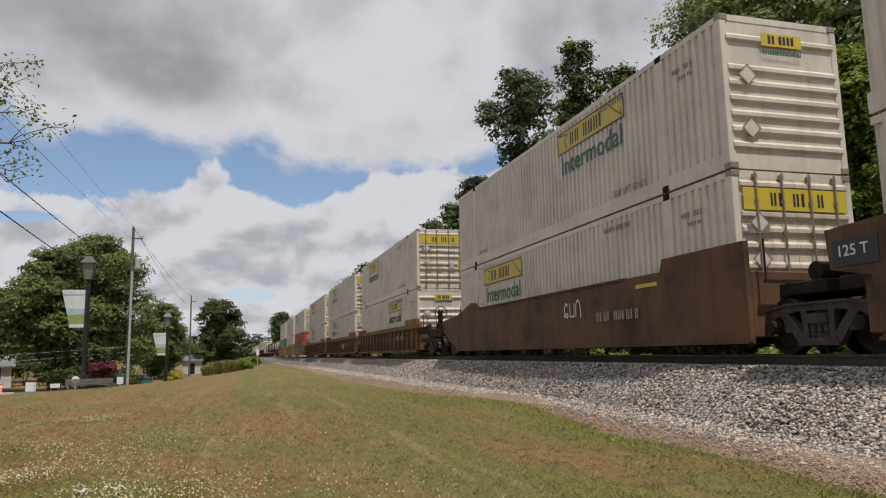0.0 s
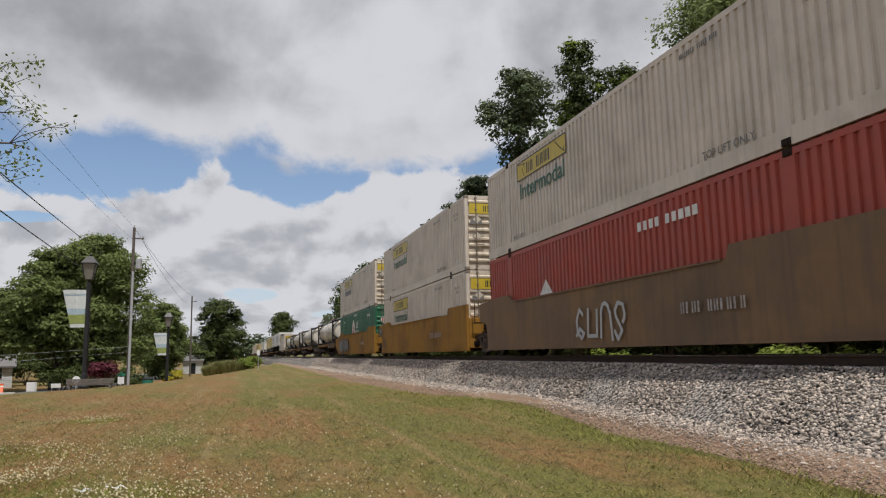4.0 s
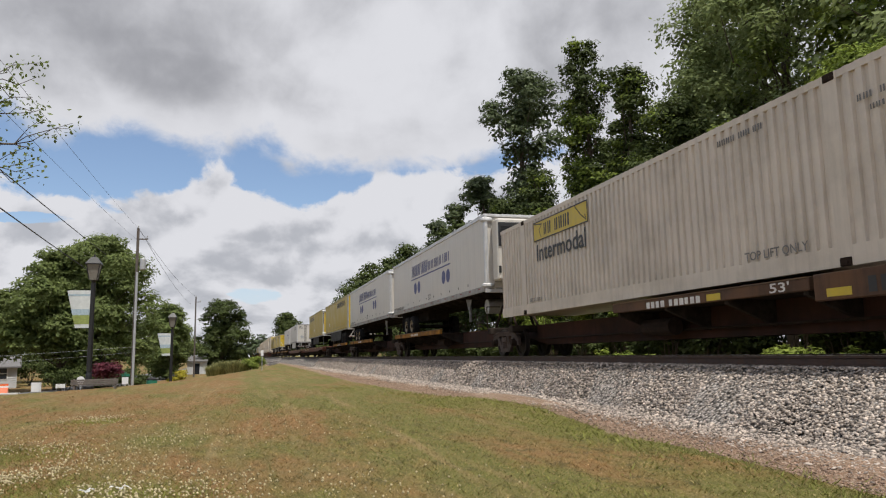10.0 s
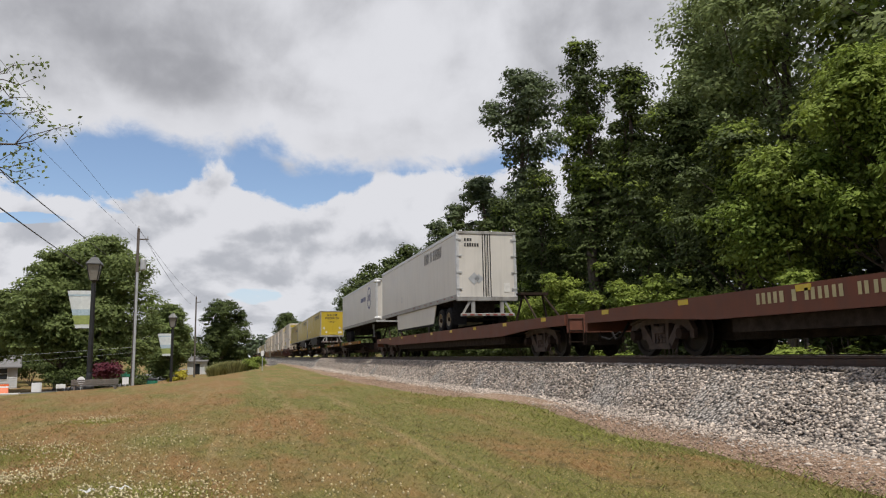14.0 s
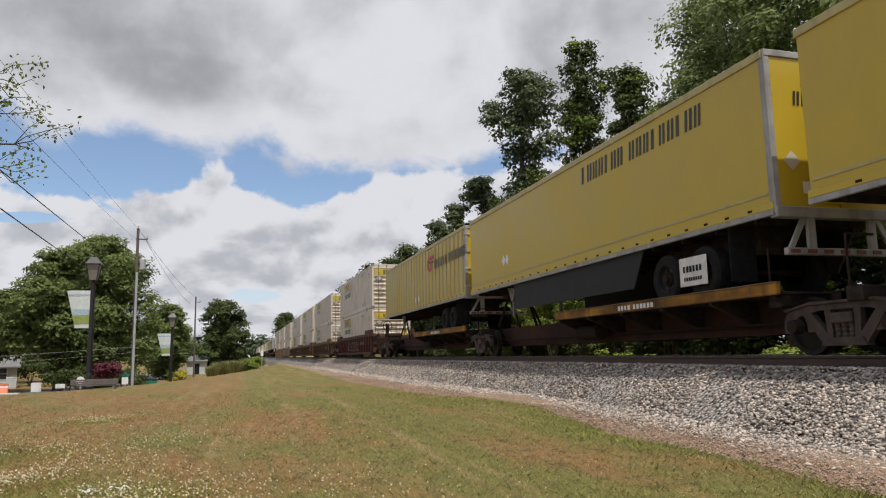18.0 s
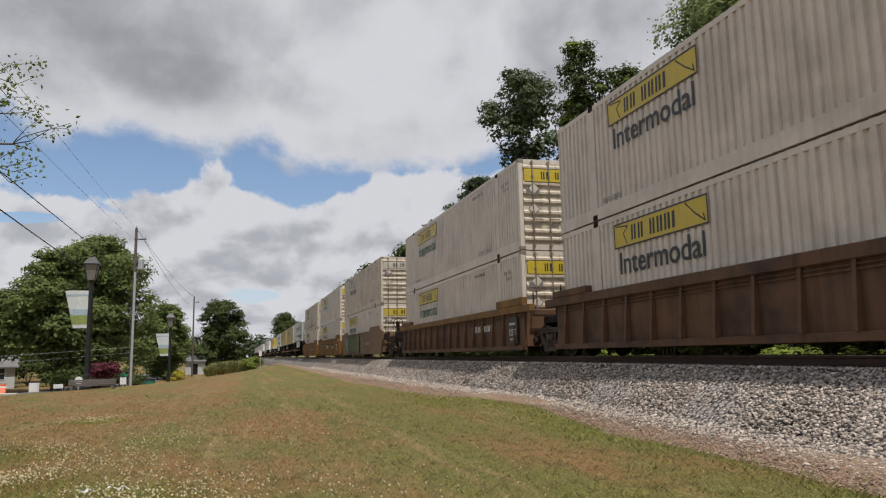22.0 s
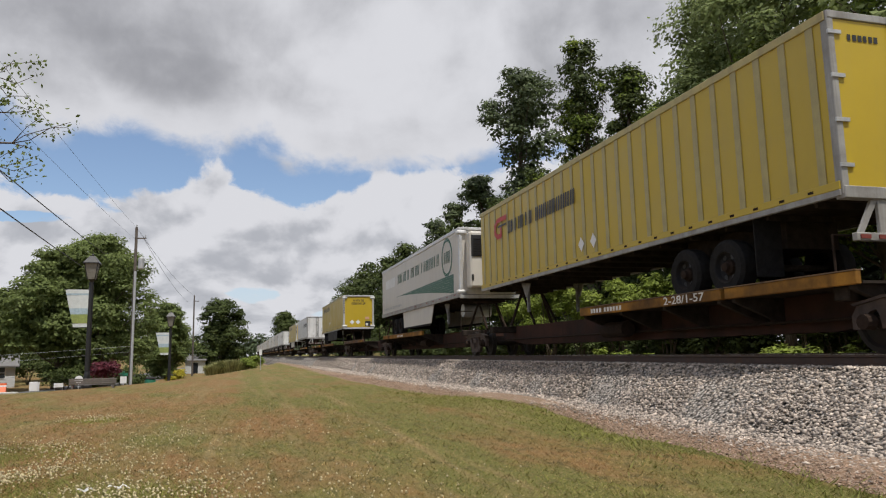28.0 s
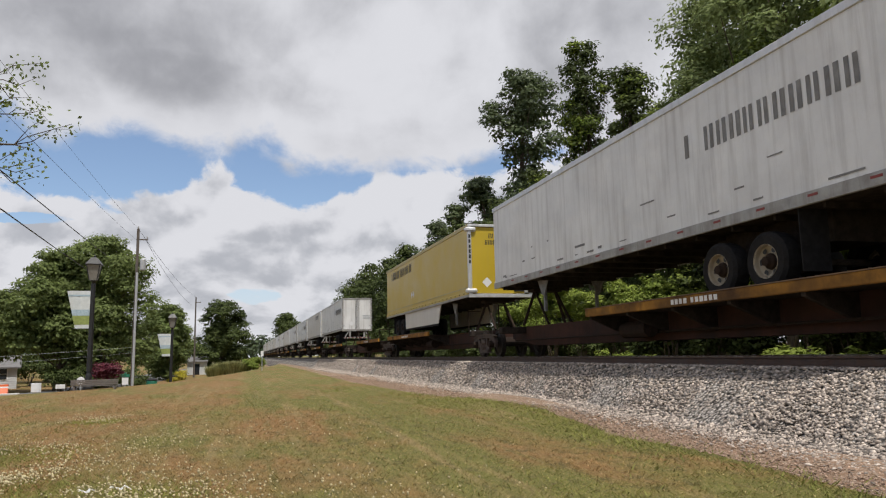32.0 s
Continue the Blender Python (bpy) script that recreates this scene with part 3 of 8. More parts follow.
def raw(name, verts, faces, material, smooth=False):
    """A mesh from numpy arrays of vertices and equal-sized faces."""
    me = bpy.data.meshes.new(name)
    nv, nf, k = len(verts), len(faces), faces.shape[1]
    me.vertices.add(nv)
    me.vertices.foreach_set("co", np.asarray(verts, np.float32).ravel())
    me.loops.add(nf * k)
    me.loops.foreach_set("vertex_index", np.asarray(faces, np.int32).ravel())
    me.polygons.add(nf)
    me.polygons.foreach_set("loop_start", np.arange(0, nf * k, k, dtype=np.int32))
    me.update(calc_edges=True)
    if smooth:
        me.polygons.foreach_set("use_smooth", np.ones(nf, bool))
    me.materials.append(material)
    return me


TEXTS = {}


def words(text):
    """Letters of the built-in font as flat vertices, their width one, standing on y = 0."""
    if text not in TEXTS:
        cu = bpy.data.curves.new("letters", "FONT")
        cu.body = text
        cu.resolution_u = 3
        cu.offset = 0.012
        ob = bpy.data.objects.new("letters", cu)
        scene.collection.objects.link(ob)
        bpy.context.view_layer.update()
        me = bpy.data.meshes.new_from_object(ob.evaluated_get(bpy.context.evaluated_depsgraph_get()))
        v = np.array([p.co[:] for p in me.vertices])
        v -= v.min(0)
        TEXTS[text] = (v / v.max(0).clip(1e-6), [list(p.vertices) for p in me.polygons])
        bpy.data.objects.remove(ob)
        bpy.data.meshes.remove(me)
        bpy.data.curves.remove(cu)
    return TEXTS[text]


def write(bm, text, origin, along, up, w, h):
    v, faces = words(text)
    o, a, u = Vector(origin), Vector(along), Vector(up)
    vs = [bm.verts.new(o + a * (p[0] * w) + u * (p[1] * h)) for p in v]
    for f in faces:
        try:
            bm.faces.new([vs[i] for i in f])
        except ValueError:
            pass
    return bm


def quad(bm, o, a, u, x0, x1, y0, y1, lean=0.0):
    o, a, u = Vector(o), Vector(a), Vector(u)
    bm.faces.new([bm.verts.new(o + a * (x + lean * y) + u * y) for x, y in ((x0, y0), (x1, y0), (x1, y1), (x0, y1))])
    return bm


def bars(bm, origin, along, up, w, h, n, gaps=(), lean=0.0, seed=1, paired=False):
    """A row of plain bars that stands for lettering: n of them, with wider gaps after those listed; paired ones are two uprights each."""
    r = random.Random(seed)
    cell = w / (n + 0.7 * len(gaps))
    x = 0.0
    for i in range(n):
        k = cell * r.uniform(0.62, 0.80)
        if paired and k > cell * .66:
            quad(bm, origin, along, up, x, x + k * .36, 0, h, lean)
            quad(bm, origin, along, up, x + k * .62, x + k, 0, h, lean)
        else:
            quad(bm, origin, along, up, x, x + k * (.55 if paired else 1), 0, h, lean)
        x += cell * (1.7 if i in gaps else 1.0)
    return bm


def disc(bm, o, a, u, cx, cy, r, r_in=0.0, n=28):
    o, a, u = Vector(o), Vector(a), Vector(u)
    ring = lambda q: [bm.verts.new(o + a * (cx + q * math.cos(2 * math.pi * i / n)) + u * (cy + q * math.sin(2 * math.pi * i / n))) for i in range(n)]
    outer = ring(r)
    if not r_in:
        bm.faces.new(outer)
        return bm
    inner = ring(r_in)
    for i in range(n):
        bm.faces.new((outer[i], outer[(i + 1) % n], inner[(i + 1) % n], inner[i]))
    return bm


def stroke(bm, o, a, u, pts, w):
    """A painted line of a given width through points of a plane."""
    o, a, u = Vector(o), Vector(a), Vector(u)
    lift = a.cross(u).normalized() * 0.0007
    for k, ((x0, y0), (x1, y1)) in enumerate(zip(pts, pts[1:])):
        d = Vector((x1 - x0, y1 - y0))
        o = o + lift * (1 if k else 0)
        if d.length < 1e-6:
            continue
        d.normalize()
        nx, ny = -d.y * w / 2, d.x * w / 2
        ex, ey = d.x * w / 3, d.y * w / 3
        q = ((x0 - ex + nx, y0 - ey + ny), (x0 - ex - nx, y0 - ey - ny), (x1 + ex - nx, y1 + ey - ny), (x1 + ex + nx, y1 + ey + ny))
        bm.faces.new([bm.verts.new(o + a * p + u * r) for p, r in q])
    return bm


NEAR_AXES = (Vector((0, -1, 0)), Vector((0, 0, 1)))   # on a side that faces the lawn: reading way and up
END_AXES = (Vector((1, 0, 0)), Vector((0, 0, 1)))     # on an end that faces down the line
# ---------------------------------------------------------------- the ground
RAIL_Z, XC, SPEED = 1.10, 9.62, 22.0


def smooth(t):
    t = min(max(t, 0.0), 1.0)
    return t * t * (3 - 2 * t)


def land(x, y):
    """Height of the lawn and of the lower street side behind its crest."""
    crest = 31.0 + (max(x, -9.0) + 9.0) ** 2 * 0.45
    low = -1.15 * smooth((y - crest) / 16.0)
    bump = 0.05 * noise.noise(Vector((x * 0.22, y * 0.16, 3.0))) * smooth((60 - abs(y)) / 30)
    return low + bump + (0.35 * smooth((x - 11.5) / 2.0) if x > 11 else 0.0) + 1.2 * smooth((x - 16) / 14)


def grass_edge(y):
    """Where the lawn ends towards the track, along the line."""
    return float(np.interp(y, [5.2, 7, 8.7, 10.3, 12.6, 14.5, 16.5, 19.3, 21.5, 25.7, 38, 60, 124], [5.15, 5.4, 5.5, 5.5, 6.0, 6.4, 6.5, 6.1, 5.6, 5.35, 5.1, 5.6, 6.4]))


def bank_foot(y):
    """Where the stone bank begins, along the line."""
    return float(np.interp(y, [6.2, 7.8, 9.6, 12.8, 15, 18, 20.7, 27, 34.6, 60], [6.5, 6.6, 6.7, 6.95, 7.15, 7.25, 7.25, 7.15, 7.1, 7.2]))


def axis(lo, hi, near_lo, near_hi, step, grow):
    v = list(np.arange(near_lo, near_hi + 1e-6, step))
    s, p = step, near_hi
    while p < hi:
        s *= grow
        p += s
        v.append(min(p, hi))
    s, p = step, near_lo
    while p > lo:
        s *= grow
        p -= s
        v.insert(0, max(p, lo))
    return v


def ground():
    xs, ys = axis(-2500, 2500, -16, 14, 0.6, 1.3), axis(-1200, 4500, -4, 70, 0.8, 1.25)
    V = np.array([(x, y, land(x, y)) for y in ys for x in xs])
    n = len(xs)
    F = np.array([(j * n + i, j * n + i + 1, (j + 1) * n + i + 1, (j + 1) * n + i) for j in range(len(ys) - 1) for i in range(n - 1)])
    tagged(new("ground", raw("ground", V, F, M_GROUND, True)), "dry mown lawn of straw and green beside the railway", "lawn", kind="structure")


def strip(name, across, y0, y1, step, material, label, category, wave=0.0):
    """A long sheet beside the rails; across(y) gives its places and heights at y, from the lawn inwards."""
    ys = list(np.arange(y0, min(y1, 120), step)) + [q for q in np.arange(120, y1 + 1, 20)]
    V, n = [], len(across(0))
    for y in ys:
        for i, (x, z) in enumerate(across(y)):
            w = wave * (noise.noise(Vector((y * 0.55, i * 7.1, 0))) + 0.6 * noise.noise(Vector((y * 1.7, i * 3.3, 5)))) if i in (0, 1, n - 1) else 0
            V.append((x + w, y, z + land(x, y) * (1 if z < 0.1 else 0)))
    F = [(j * n + i, j * n + i + 1, (j + 1) * n + i + 1, (j + 1) * n + i) for j in range(len(ys) - 1) for i in range(n - 1)]
    return tagged(new(name, raw(name, np.array(V), np.array(F), material, True)), label, category, kind="structure")


def path_across(y):
    a, b = grass_edge(y), bank_foot(y)
    return [(a - .3, -.06), (a, .006), (a + (b - a) * .5, .03), (b + .4, .05)]


def bank_across(y):
    b = bank_foot(y)
    return [(b, .03), (b + .25, .11), (8.0, .84), (8.25, .925), (11.0, .925), (11.4, .84), (12.5, .1)]


ground()
strip("path", path_across, -14, 420, 0.35, M_DIRT, "reddish dirt and gravel track between lawn and ballast", "path", 0.16)
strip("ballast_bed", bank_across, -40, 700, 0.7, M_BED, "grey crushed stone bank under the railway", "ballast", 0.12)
street = bmesh.new()
for y0, y1 in ((40, 70), (70, 110), (110, 200)):
    za, zb = land(-11, y0) + .02, land(-11, y1) + .02
    street.faces.new([street.verts.new(p) for p in ((-15.5, y0, za), (-9.2, y0, za), (-9.2 + (y1 - 40) * .02, y1, zb), (-15.5 + (y1 - 40) * .02, y1, zb))])
bmesh.ops.remove_doubles(street, verts=street.verts[:], dist=.001)
solid("road", street, M_ASPHALT, "grey street lying lower than the lawn", "road", "structure")
solid("kerb", bx(-13.5, -8.3, 31.6, 31.95, -.1, .06, .02), M_CONCRETE, "pale concrete kerb at the lawn's edge", "kerb", "structure")


def stones():
    """Loose stones: an eight-cornered lump each, thrown over the bank and thinly over the track."""
    rng = np.random.default_rng(3)
    base = np.array([(1, 0, 0), (.3, .95, .1), (-.8, .6, -.1), (-.8, -.6, .1), (.3, -.95, -.1), (0, 0, .9), (.1, 0, -.9)], float)
    faces = np.array([(i, (i + 1) % 5, 5) for i in range(5)] + [((i + 1) % 5, i, 6) for i in range(5)])

    def throw(n, X, Y, Z, S):
        shape = base[None] * rng.uniform(0.55, 1.2, (n, 7, 3)) * np.stack([rng.uniform(.8, 1.5, n), rng.uniform(.7, 1.2, n), rng.uniform(.5, .9, n)], 1)[:, None]
        a, b = rng.uniform(0, 6.28, n), rng.uniform(-.8, .8, n)
        ca, sa, cb, sb = np.cos(a), np.sin(a), np.cos(b), np.sin(b)
        R = np.stack([np.stack([ca * cb, -sa, ca * sb], 1), np.stack([sa * cb, ca, sa * sb], 1), np.stack([-sb, 0 * a, cb], 1)], 1)
        V = np.einsum("nij,nkj->nki", R, shape) * S[:, None, None] + np.stack([X, Y, Z], 1)[:, None]
        return V.reshape(-1, 3), (faces[None] + (np.arange(n) * 7)[:, None, None]).reshape(-1, 3)

    n = 66000
    y = 3.5 + 75 * rng.random(n) ** 2.1
    foot = np.array([bank_foot(v) for v in y])
    t = rng.uniform(0, 1, n)
    x = foot + (8.5 - foot) * t
    low = rng.random(n) < .2
    x[low] = foot[low] + .1 - np.abs(rng.normal(0, .36, low.sum()))
    z = np.where(x < foot, .04, np.where(x < foot + .25, .04 + (x - foot) * .3, np.minimum(.11 + (x - foot - .25) / (8.0 - foot - .25) * .73, .925)))
    s = (0.019 + 0.024 * rng.random(n) ** 1.5) * (1 + y / 60)
    s[low] *= rng.uniform(.45, .9, low.sum())
    V, F = throw(n, x, y, z, s)
    n = 22000
    y2 = 3 + 42 * rng.random(n) ** 1.6
    a2, b2 = np.array([grass_edge(v) for v in y2]), np.array([bank_foot(v) for v in y2])
    x2 = b2 + .1 - rng.random(n) ** 1.15 * (b2 - a2 + .25)
    V2, F2 = throw(n, x2, y2, np.full(n, 0.04), 0.005 + 0.017 * rng.random(n) ** 2)
    tagged(new("path_pebbles", raw("path_pebbles", V2, F2, M_PEBBLE)), "small reddish pebbles scattered on the dirt track", "pebbles", kind="stuff")
    tagged(new("ballast_stones", raw("ballast_stones", V, F, M_BALLAST)), "loose angular grey granite stones on the bank", "ballast", kind="stuff")


stones()


def blades(name, n, area, size, material, label, seed, keep=None, power=1.8):
    """Blades of grass as thin bent slips."""
    rng = np.random.default_rng(seed)
    x0, x1, y0, y1 = area
    y = y0 + (y1 - y0) * rng.random(n) ** power
    x = rng.uniform(x0, x1, n)
    ok = x < np.array([grass_edge(v) for v in y]) + rng.normal(-.08, .13, n)
    x, y = x[ok], y[ok]
    n = len(x)
    if keep:
        ok = keep(x, y, rng)
        x, y = x[ok], y[ok]
        n = len(x)
    z = np.array([land(a, b) for a, b in zip(x, y)])
    h = rng.uniform(*size, n)
    a = rng.uniform(0, 6.28, n)
    w = h * rng.uniform(.07, .15, n) * (1 + y / 30)
    lean = rng.uniform(.7, 2.4, n)
    b = rng.uniform(0, 6.28, n)
    P = np.stack([x, y, z], 1)
    side = np.stack([np.cos(a) * w, np.sin(a) * w, 0 * a], 1)
    tip = np.stack([np.cos(b) * lean * h, np.sin(b) * lean * h, h], 1)
    V = np.stack([P - side, P + side, P + tip * .62 + side * .6 - np.array([0, 0, 0.0]), P + tip], 1)
    F = np.array([(0, 1, 2, 3)])[None] + (np.arange(n) * 4)[:, None, None]
    return tagged(new(name, raw(name, V.reshape(-1, 3), F.reshape(-1, 4), material)), label, "grass", kind="stuff")


def patch(scale, off, level):
    def keep(x, y, rng):
        v = np.array([noise.noise(Vector((a * scale + off, b * scale * .45, off))) for a, b in zip(x, y)])
        return v + rng.normal(0, .12, len(x)) > level
    return keep


def fade(x, y, rng):
    return (rng.random(len(y)) > (y - 12) / 22) & (y < 33 + (np.maximum(x, -9) + 9) ** 2 * .45)


def greener(level):
    """Keeps blades where the lawn is green."""
    xs, vs = [q[0] for q in LAWN_GREEN], [q[1] for q in LAWN_GREEN]

    def keep(x, y, rng):
        v = np.array([noise.noise(Vector((a * .5 + 3, b * .2, 3.0))) for a, b in zip(x, y)])
        return v * .9 + np.interp(x, xs, vs) + rng.normal(0, .14, len(x)) > level
    return keep


CLOVER = [(-2.5, 8.0, 1.1, 1.3, 2900), (-3.3, 11.0, 1.1, 1.1, 650), (-.9, 7.2, .7, .9, 600), (-2.8, 16.4, .55, .7, 260), (-1.2, 12.5, 1.0, 1.6, 320), (1.2, 12.5, 1.0, 2.0, 90), (0.6, 6.6, 1.0, 1.0, 160)]


def in_clover(x, y, rng):
    v = np.zeros(len(x))
    for cx, cy, rx, ry, n in CLOVER[:4]:
        v = np.maximum(v, np.exp(-((x - cx) / rx) ** 2 - ((y - cy) / ry) ** 2))
    return v * 1.2 > rng.random(len(x)) + .1


blades("lawn_grass", 230000, (-9.5, 7.0, 3.8, 40), (.014, .042), M_BLADE, "short dry mown grass with rusty seed heads", 5, fade, 2.3)
blades("green_grass", 120000, (-6, 7.0, 3.8, 30), (.018, .05), M_BLADEG, "patches of fresh green grass in the lawn", 6, greener(.95))


def by_edge(x, y, rng):
    """Keeps blades near the lawn's rim."""
    gap = np.array([grass_edge(v) for v in y]) - x
    return (gap < np.abs(rng.normal(0, .55, len(x)))) & (patch(.8, 9.0, -.15)(x, y, rng))


blades("edge_grass", 36000, (4.0, 7.0, 3.8, 24), (.025, .075), M_BLADEG, "fringe of green grass along the dirt track", 8, by_edge)
blades("clover_leaves", 180000, (-6.5, 1.5, 5, 18), (.018, .042), M_BLADEG, "low green clover leaves in the lawn", 9, in_clover, 1.3)


def clover():
    rng = np.random.default_rng(11)
    x = np.concatenate([rng.normal(c[0], c[2] * .8, int(c[4] * 1.15)) for c in CLOVER])
    y = np.concatenate([rng.normal(c[1], c[3] * .8, int(c[4] * 1.15)) for c in CLOVER])
    v = np.array([noise.noise(Vector((a * 1.3 + 4, b * .9, 1.5))) for a, b in zip(x, y)])
    ok = (v + rng.normal(0, .25, len(x)) > -.12) & (y > 4)
    x, y = x[ok], y[ok]
    n = len(x)
    base = np.array([(1, 0, 0), (0, 1, 0), (-1, 0, 0), (0, -1, 0), (0, 0, 1), (0, 0, -1)], float)
    faces = np.array([(0, 1, 4), (1, 2, 4), (2, 3, 4), (3, 0, 4), (1, 0, 5), (2, 1, 5), (3, 2, 5), (0, 3, 5)])
    s = rng.uniform(.008, .015, n)
    V = base[None] * s[:, None, None] + np.stack([x, y, rng.uniform(.05, .10, n)], 1)[:, None]
    F = faces[None] + (np.arange(n) * 6)[:, None, None]
    tagged(new("clover_flowers", raw("clover_flowers", V.reshape(-1, 3), F.reshape(-1, 3), M_CLOVER)), "white clover heads scattered in the lawn", "flowers", kind="stuff")


clover()


def litter(x, y, a, w):
    bm = bmesh.new()
    r = random.Random(int(x * 50))
    g = [[bm.verts.new(((i / 5 - .5) * w, (j / 2 - .5) * .07 + .02 * math.sin(i), .03 + .022 * math.sin(i * 1.9 + j) + r.uniform(0, .014))) for i in range(6)] for j in range(3)]
    for j in range(2):
        for i in range(5):
            bm.faces.new((g[j][i], g[j][i + 1], g[j + 1][i + 1], g[j + 1][i]))
    bmesh.ops.solidify(bm, geom=bm.faces[:], thickness=.004)
    solid("paper_scrap", bm, M_PAPER, "crumpled white paper scrap lying in the grass", "litter", at=pose(x, y, land(x, y) + .02, 0, 0, a), group="paper scraps")


litter(-1.38, 7.70, 8, .16)
litter(-1.09, 7.72, -12, .20)

# ---------------------------------------------------------------- the railway
track = thing("railway_track", "single railway line on timber sleepers and stone ballast", "railway", kind="structure")
for i, sx in enumerate((-0.755, 0.755)):
    x = XC + sx
    prof = [(-.07, -.185), (.07, -.185), (.07, -.17), (.012, -.15), (.012, -.05), (.037, -.04), (.037, -.004), (-.037, -.004), (-.037, -.04), (-.012, -.05), (-.012, -.15), (-.07, -.17)]
    part("rail", prism(bmesh.new(), [(x + a, RAIL_Z + b) for a, b in prof], -60, 900), M_RAIL, track, "rusty steel rail")
    part("rail_head", bx(x - .034, x + .034, -60, 900, RAIL_Z - .004, RAIL_Z), M_RAILTOP, track, "polished running surface")
tie = finish("sleeper", bx(-1.3, 1.3, -.115, .115, -.36, -.187, .012), M_TIE)
for i in range(200):
    ob = new("sleeper", tie)
    ob.parent = track
    ob.matrix_basis = pose(XC + random.uniform(-.03, .03), -6 + i * .52, RAIL_Z + .004, 0, 0, random.uniform(-1, 1))

# ---------------------------------------------------------------- rolling stock
L53, HC, WC = 16.15, 2.9, 1.295
MOVERS = []                      # (thing, place along the line at the start, height)
SHARED = {}


def shared(key, build, material, smooth=False):
    if key not in SHARED:
        SHARED[key] = finish(key.split("|")[0], build(), material, smooth)
    return SHARED[key]


def mover(ob, u, z):
    ob.matrix_world = pose(XC, u, RAIL_Z + z)
    MOVERS.append((ob, u, RAIL_Z + z))
    return ob


def side_profile():
    """Pressed side panel in plan: outer flats and recessed grooves."""
    pts, n = [(-WC, 0.06)], 72
    p = (L53 - .12) / n
    for i in range(n):
        y = .06 + i * p
        pts += [(-WC, y + p * .46), (-WC + .042, y + p * .56), (-WC + .042, y + p * .88), (-WC, y + p * .98)]
    return pts + [(-WC, L53 - .06)]


def container_body():
    """The closed box with its pressed near side, all of one sheet."""
    bm = bmesh.new()
    pts = side_profile() + [(WC, L53 - .02), (WC, .06)]
    a = [bm.verts.new((x, y, .06)) for x, y in pts]
    b = [bm.verts.new((x, y, HC - .012)) for x, y in pts]
    for i in range(len(pts)):
        k = (i + 1) % len(pts)
        bm.faces.new((a[k], a[i], b[i], b[k]))
    bm.faces.new(a)
    bm.faces.new(b[::-1])
    return bm


def pressed(x0, x1, z0, z1, ribs, deep, back):
    """A wall with level pressed ribs, each flat-topped so that it catches the light from above."""
    out = [(back, z1), (back, z0), (-.01, z0)]
    for z in ribs:
        out += [(-.01, z), (-.01 - deep, z + .05), (-.01 - deep, z + .115), (-.01, z + .165)]
    return prism(bmesh.new(), out + [(-.01, z1)], x0, x1, "x")


def front_wall():
    """Plain end of a box with level ribs."""
    return pressed(-WC + .1, WC - .1, .12, HC - .1, [.35 + k * .29 for k in range(8) if k != 6], .05, .06)


def door_leaf():
    return pressed(0, 1.15, .15, HC - .12, [.26, .50, .86, 1.10, 1.46, 1.74, 2.02, 2.56], .05, .05)


def end_frame():
    bm = bmesh.new()
    for x in (-WC, WC - .13):
        box(bm, x - .003, x + .133, -.03, .1, .0, HC, .01)
    box(bm, -WC + .13, WC - .13, -.02, .1, .0, .15)
    box(bm, -WC + .13, WC - .13, -.02, .1, HC - .12, HC)
    return bm


def lock_rod():
    bm = tube(bmesh.new(), (0, -.075, .05), (0, -.075, HC - .04), .02, n=6)
    for z in (.1, .55, 1.15, 1.75, 2.3, HC - .14):
        box(bm, -.045, .045, -.075, -.02, z, z + .06)
    box(bm, -.02, .3, -.1, -.08, .95, .985)
    return bm


def casting():
    return bx(-.006, .17, -.04, .14, -.002, .12, .012)


def pocket():
    bm = bx(-.012, .05, -.11, .11, .0, .13, .012)
    box(bm, -.03, .0, -.05, .05, .02, .07)
    return bm


def diamond(s):
    bm = bmesh.new()
    bm.faces.new([bm.verts.new(p) for p in ((0, 0, -s), (s, 0, 0), (0, 0, s), (-s, 0, 0))])
    return bm


def doors_on(root, paint, z0=0.0):
    for i, x in enumerate((-1.155, .005)):
        d = part("door", shared("door|" + paint.name, door_leaf, paint), paint, root)
        d.location = (x, -.01, 0)
        for rx in (.3, .86):
            r = part("lock_rod", shared("lock_rod", lock_rod, M_ROD), M_ROD, d, "stained lock rod")
            r.location = (rx, -.01, 0)


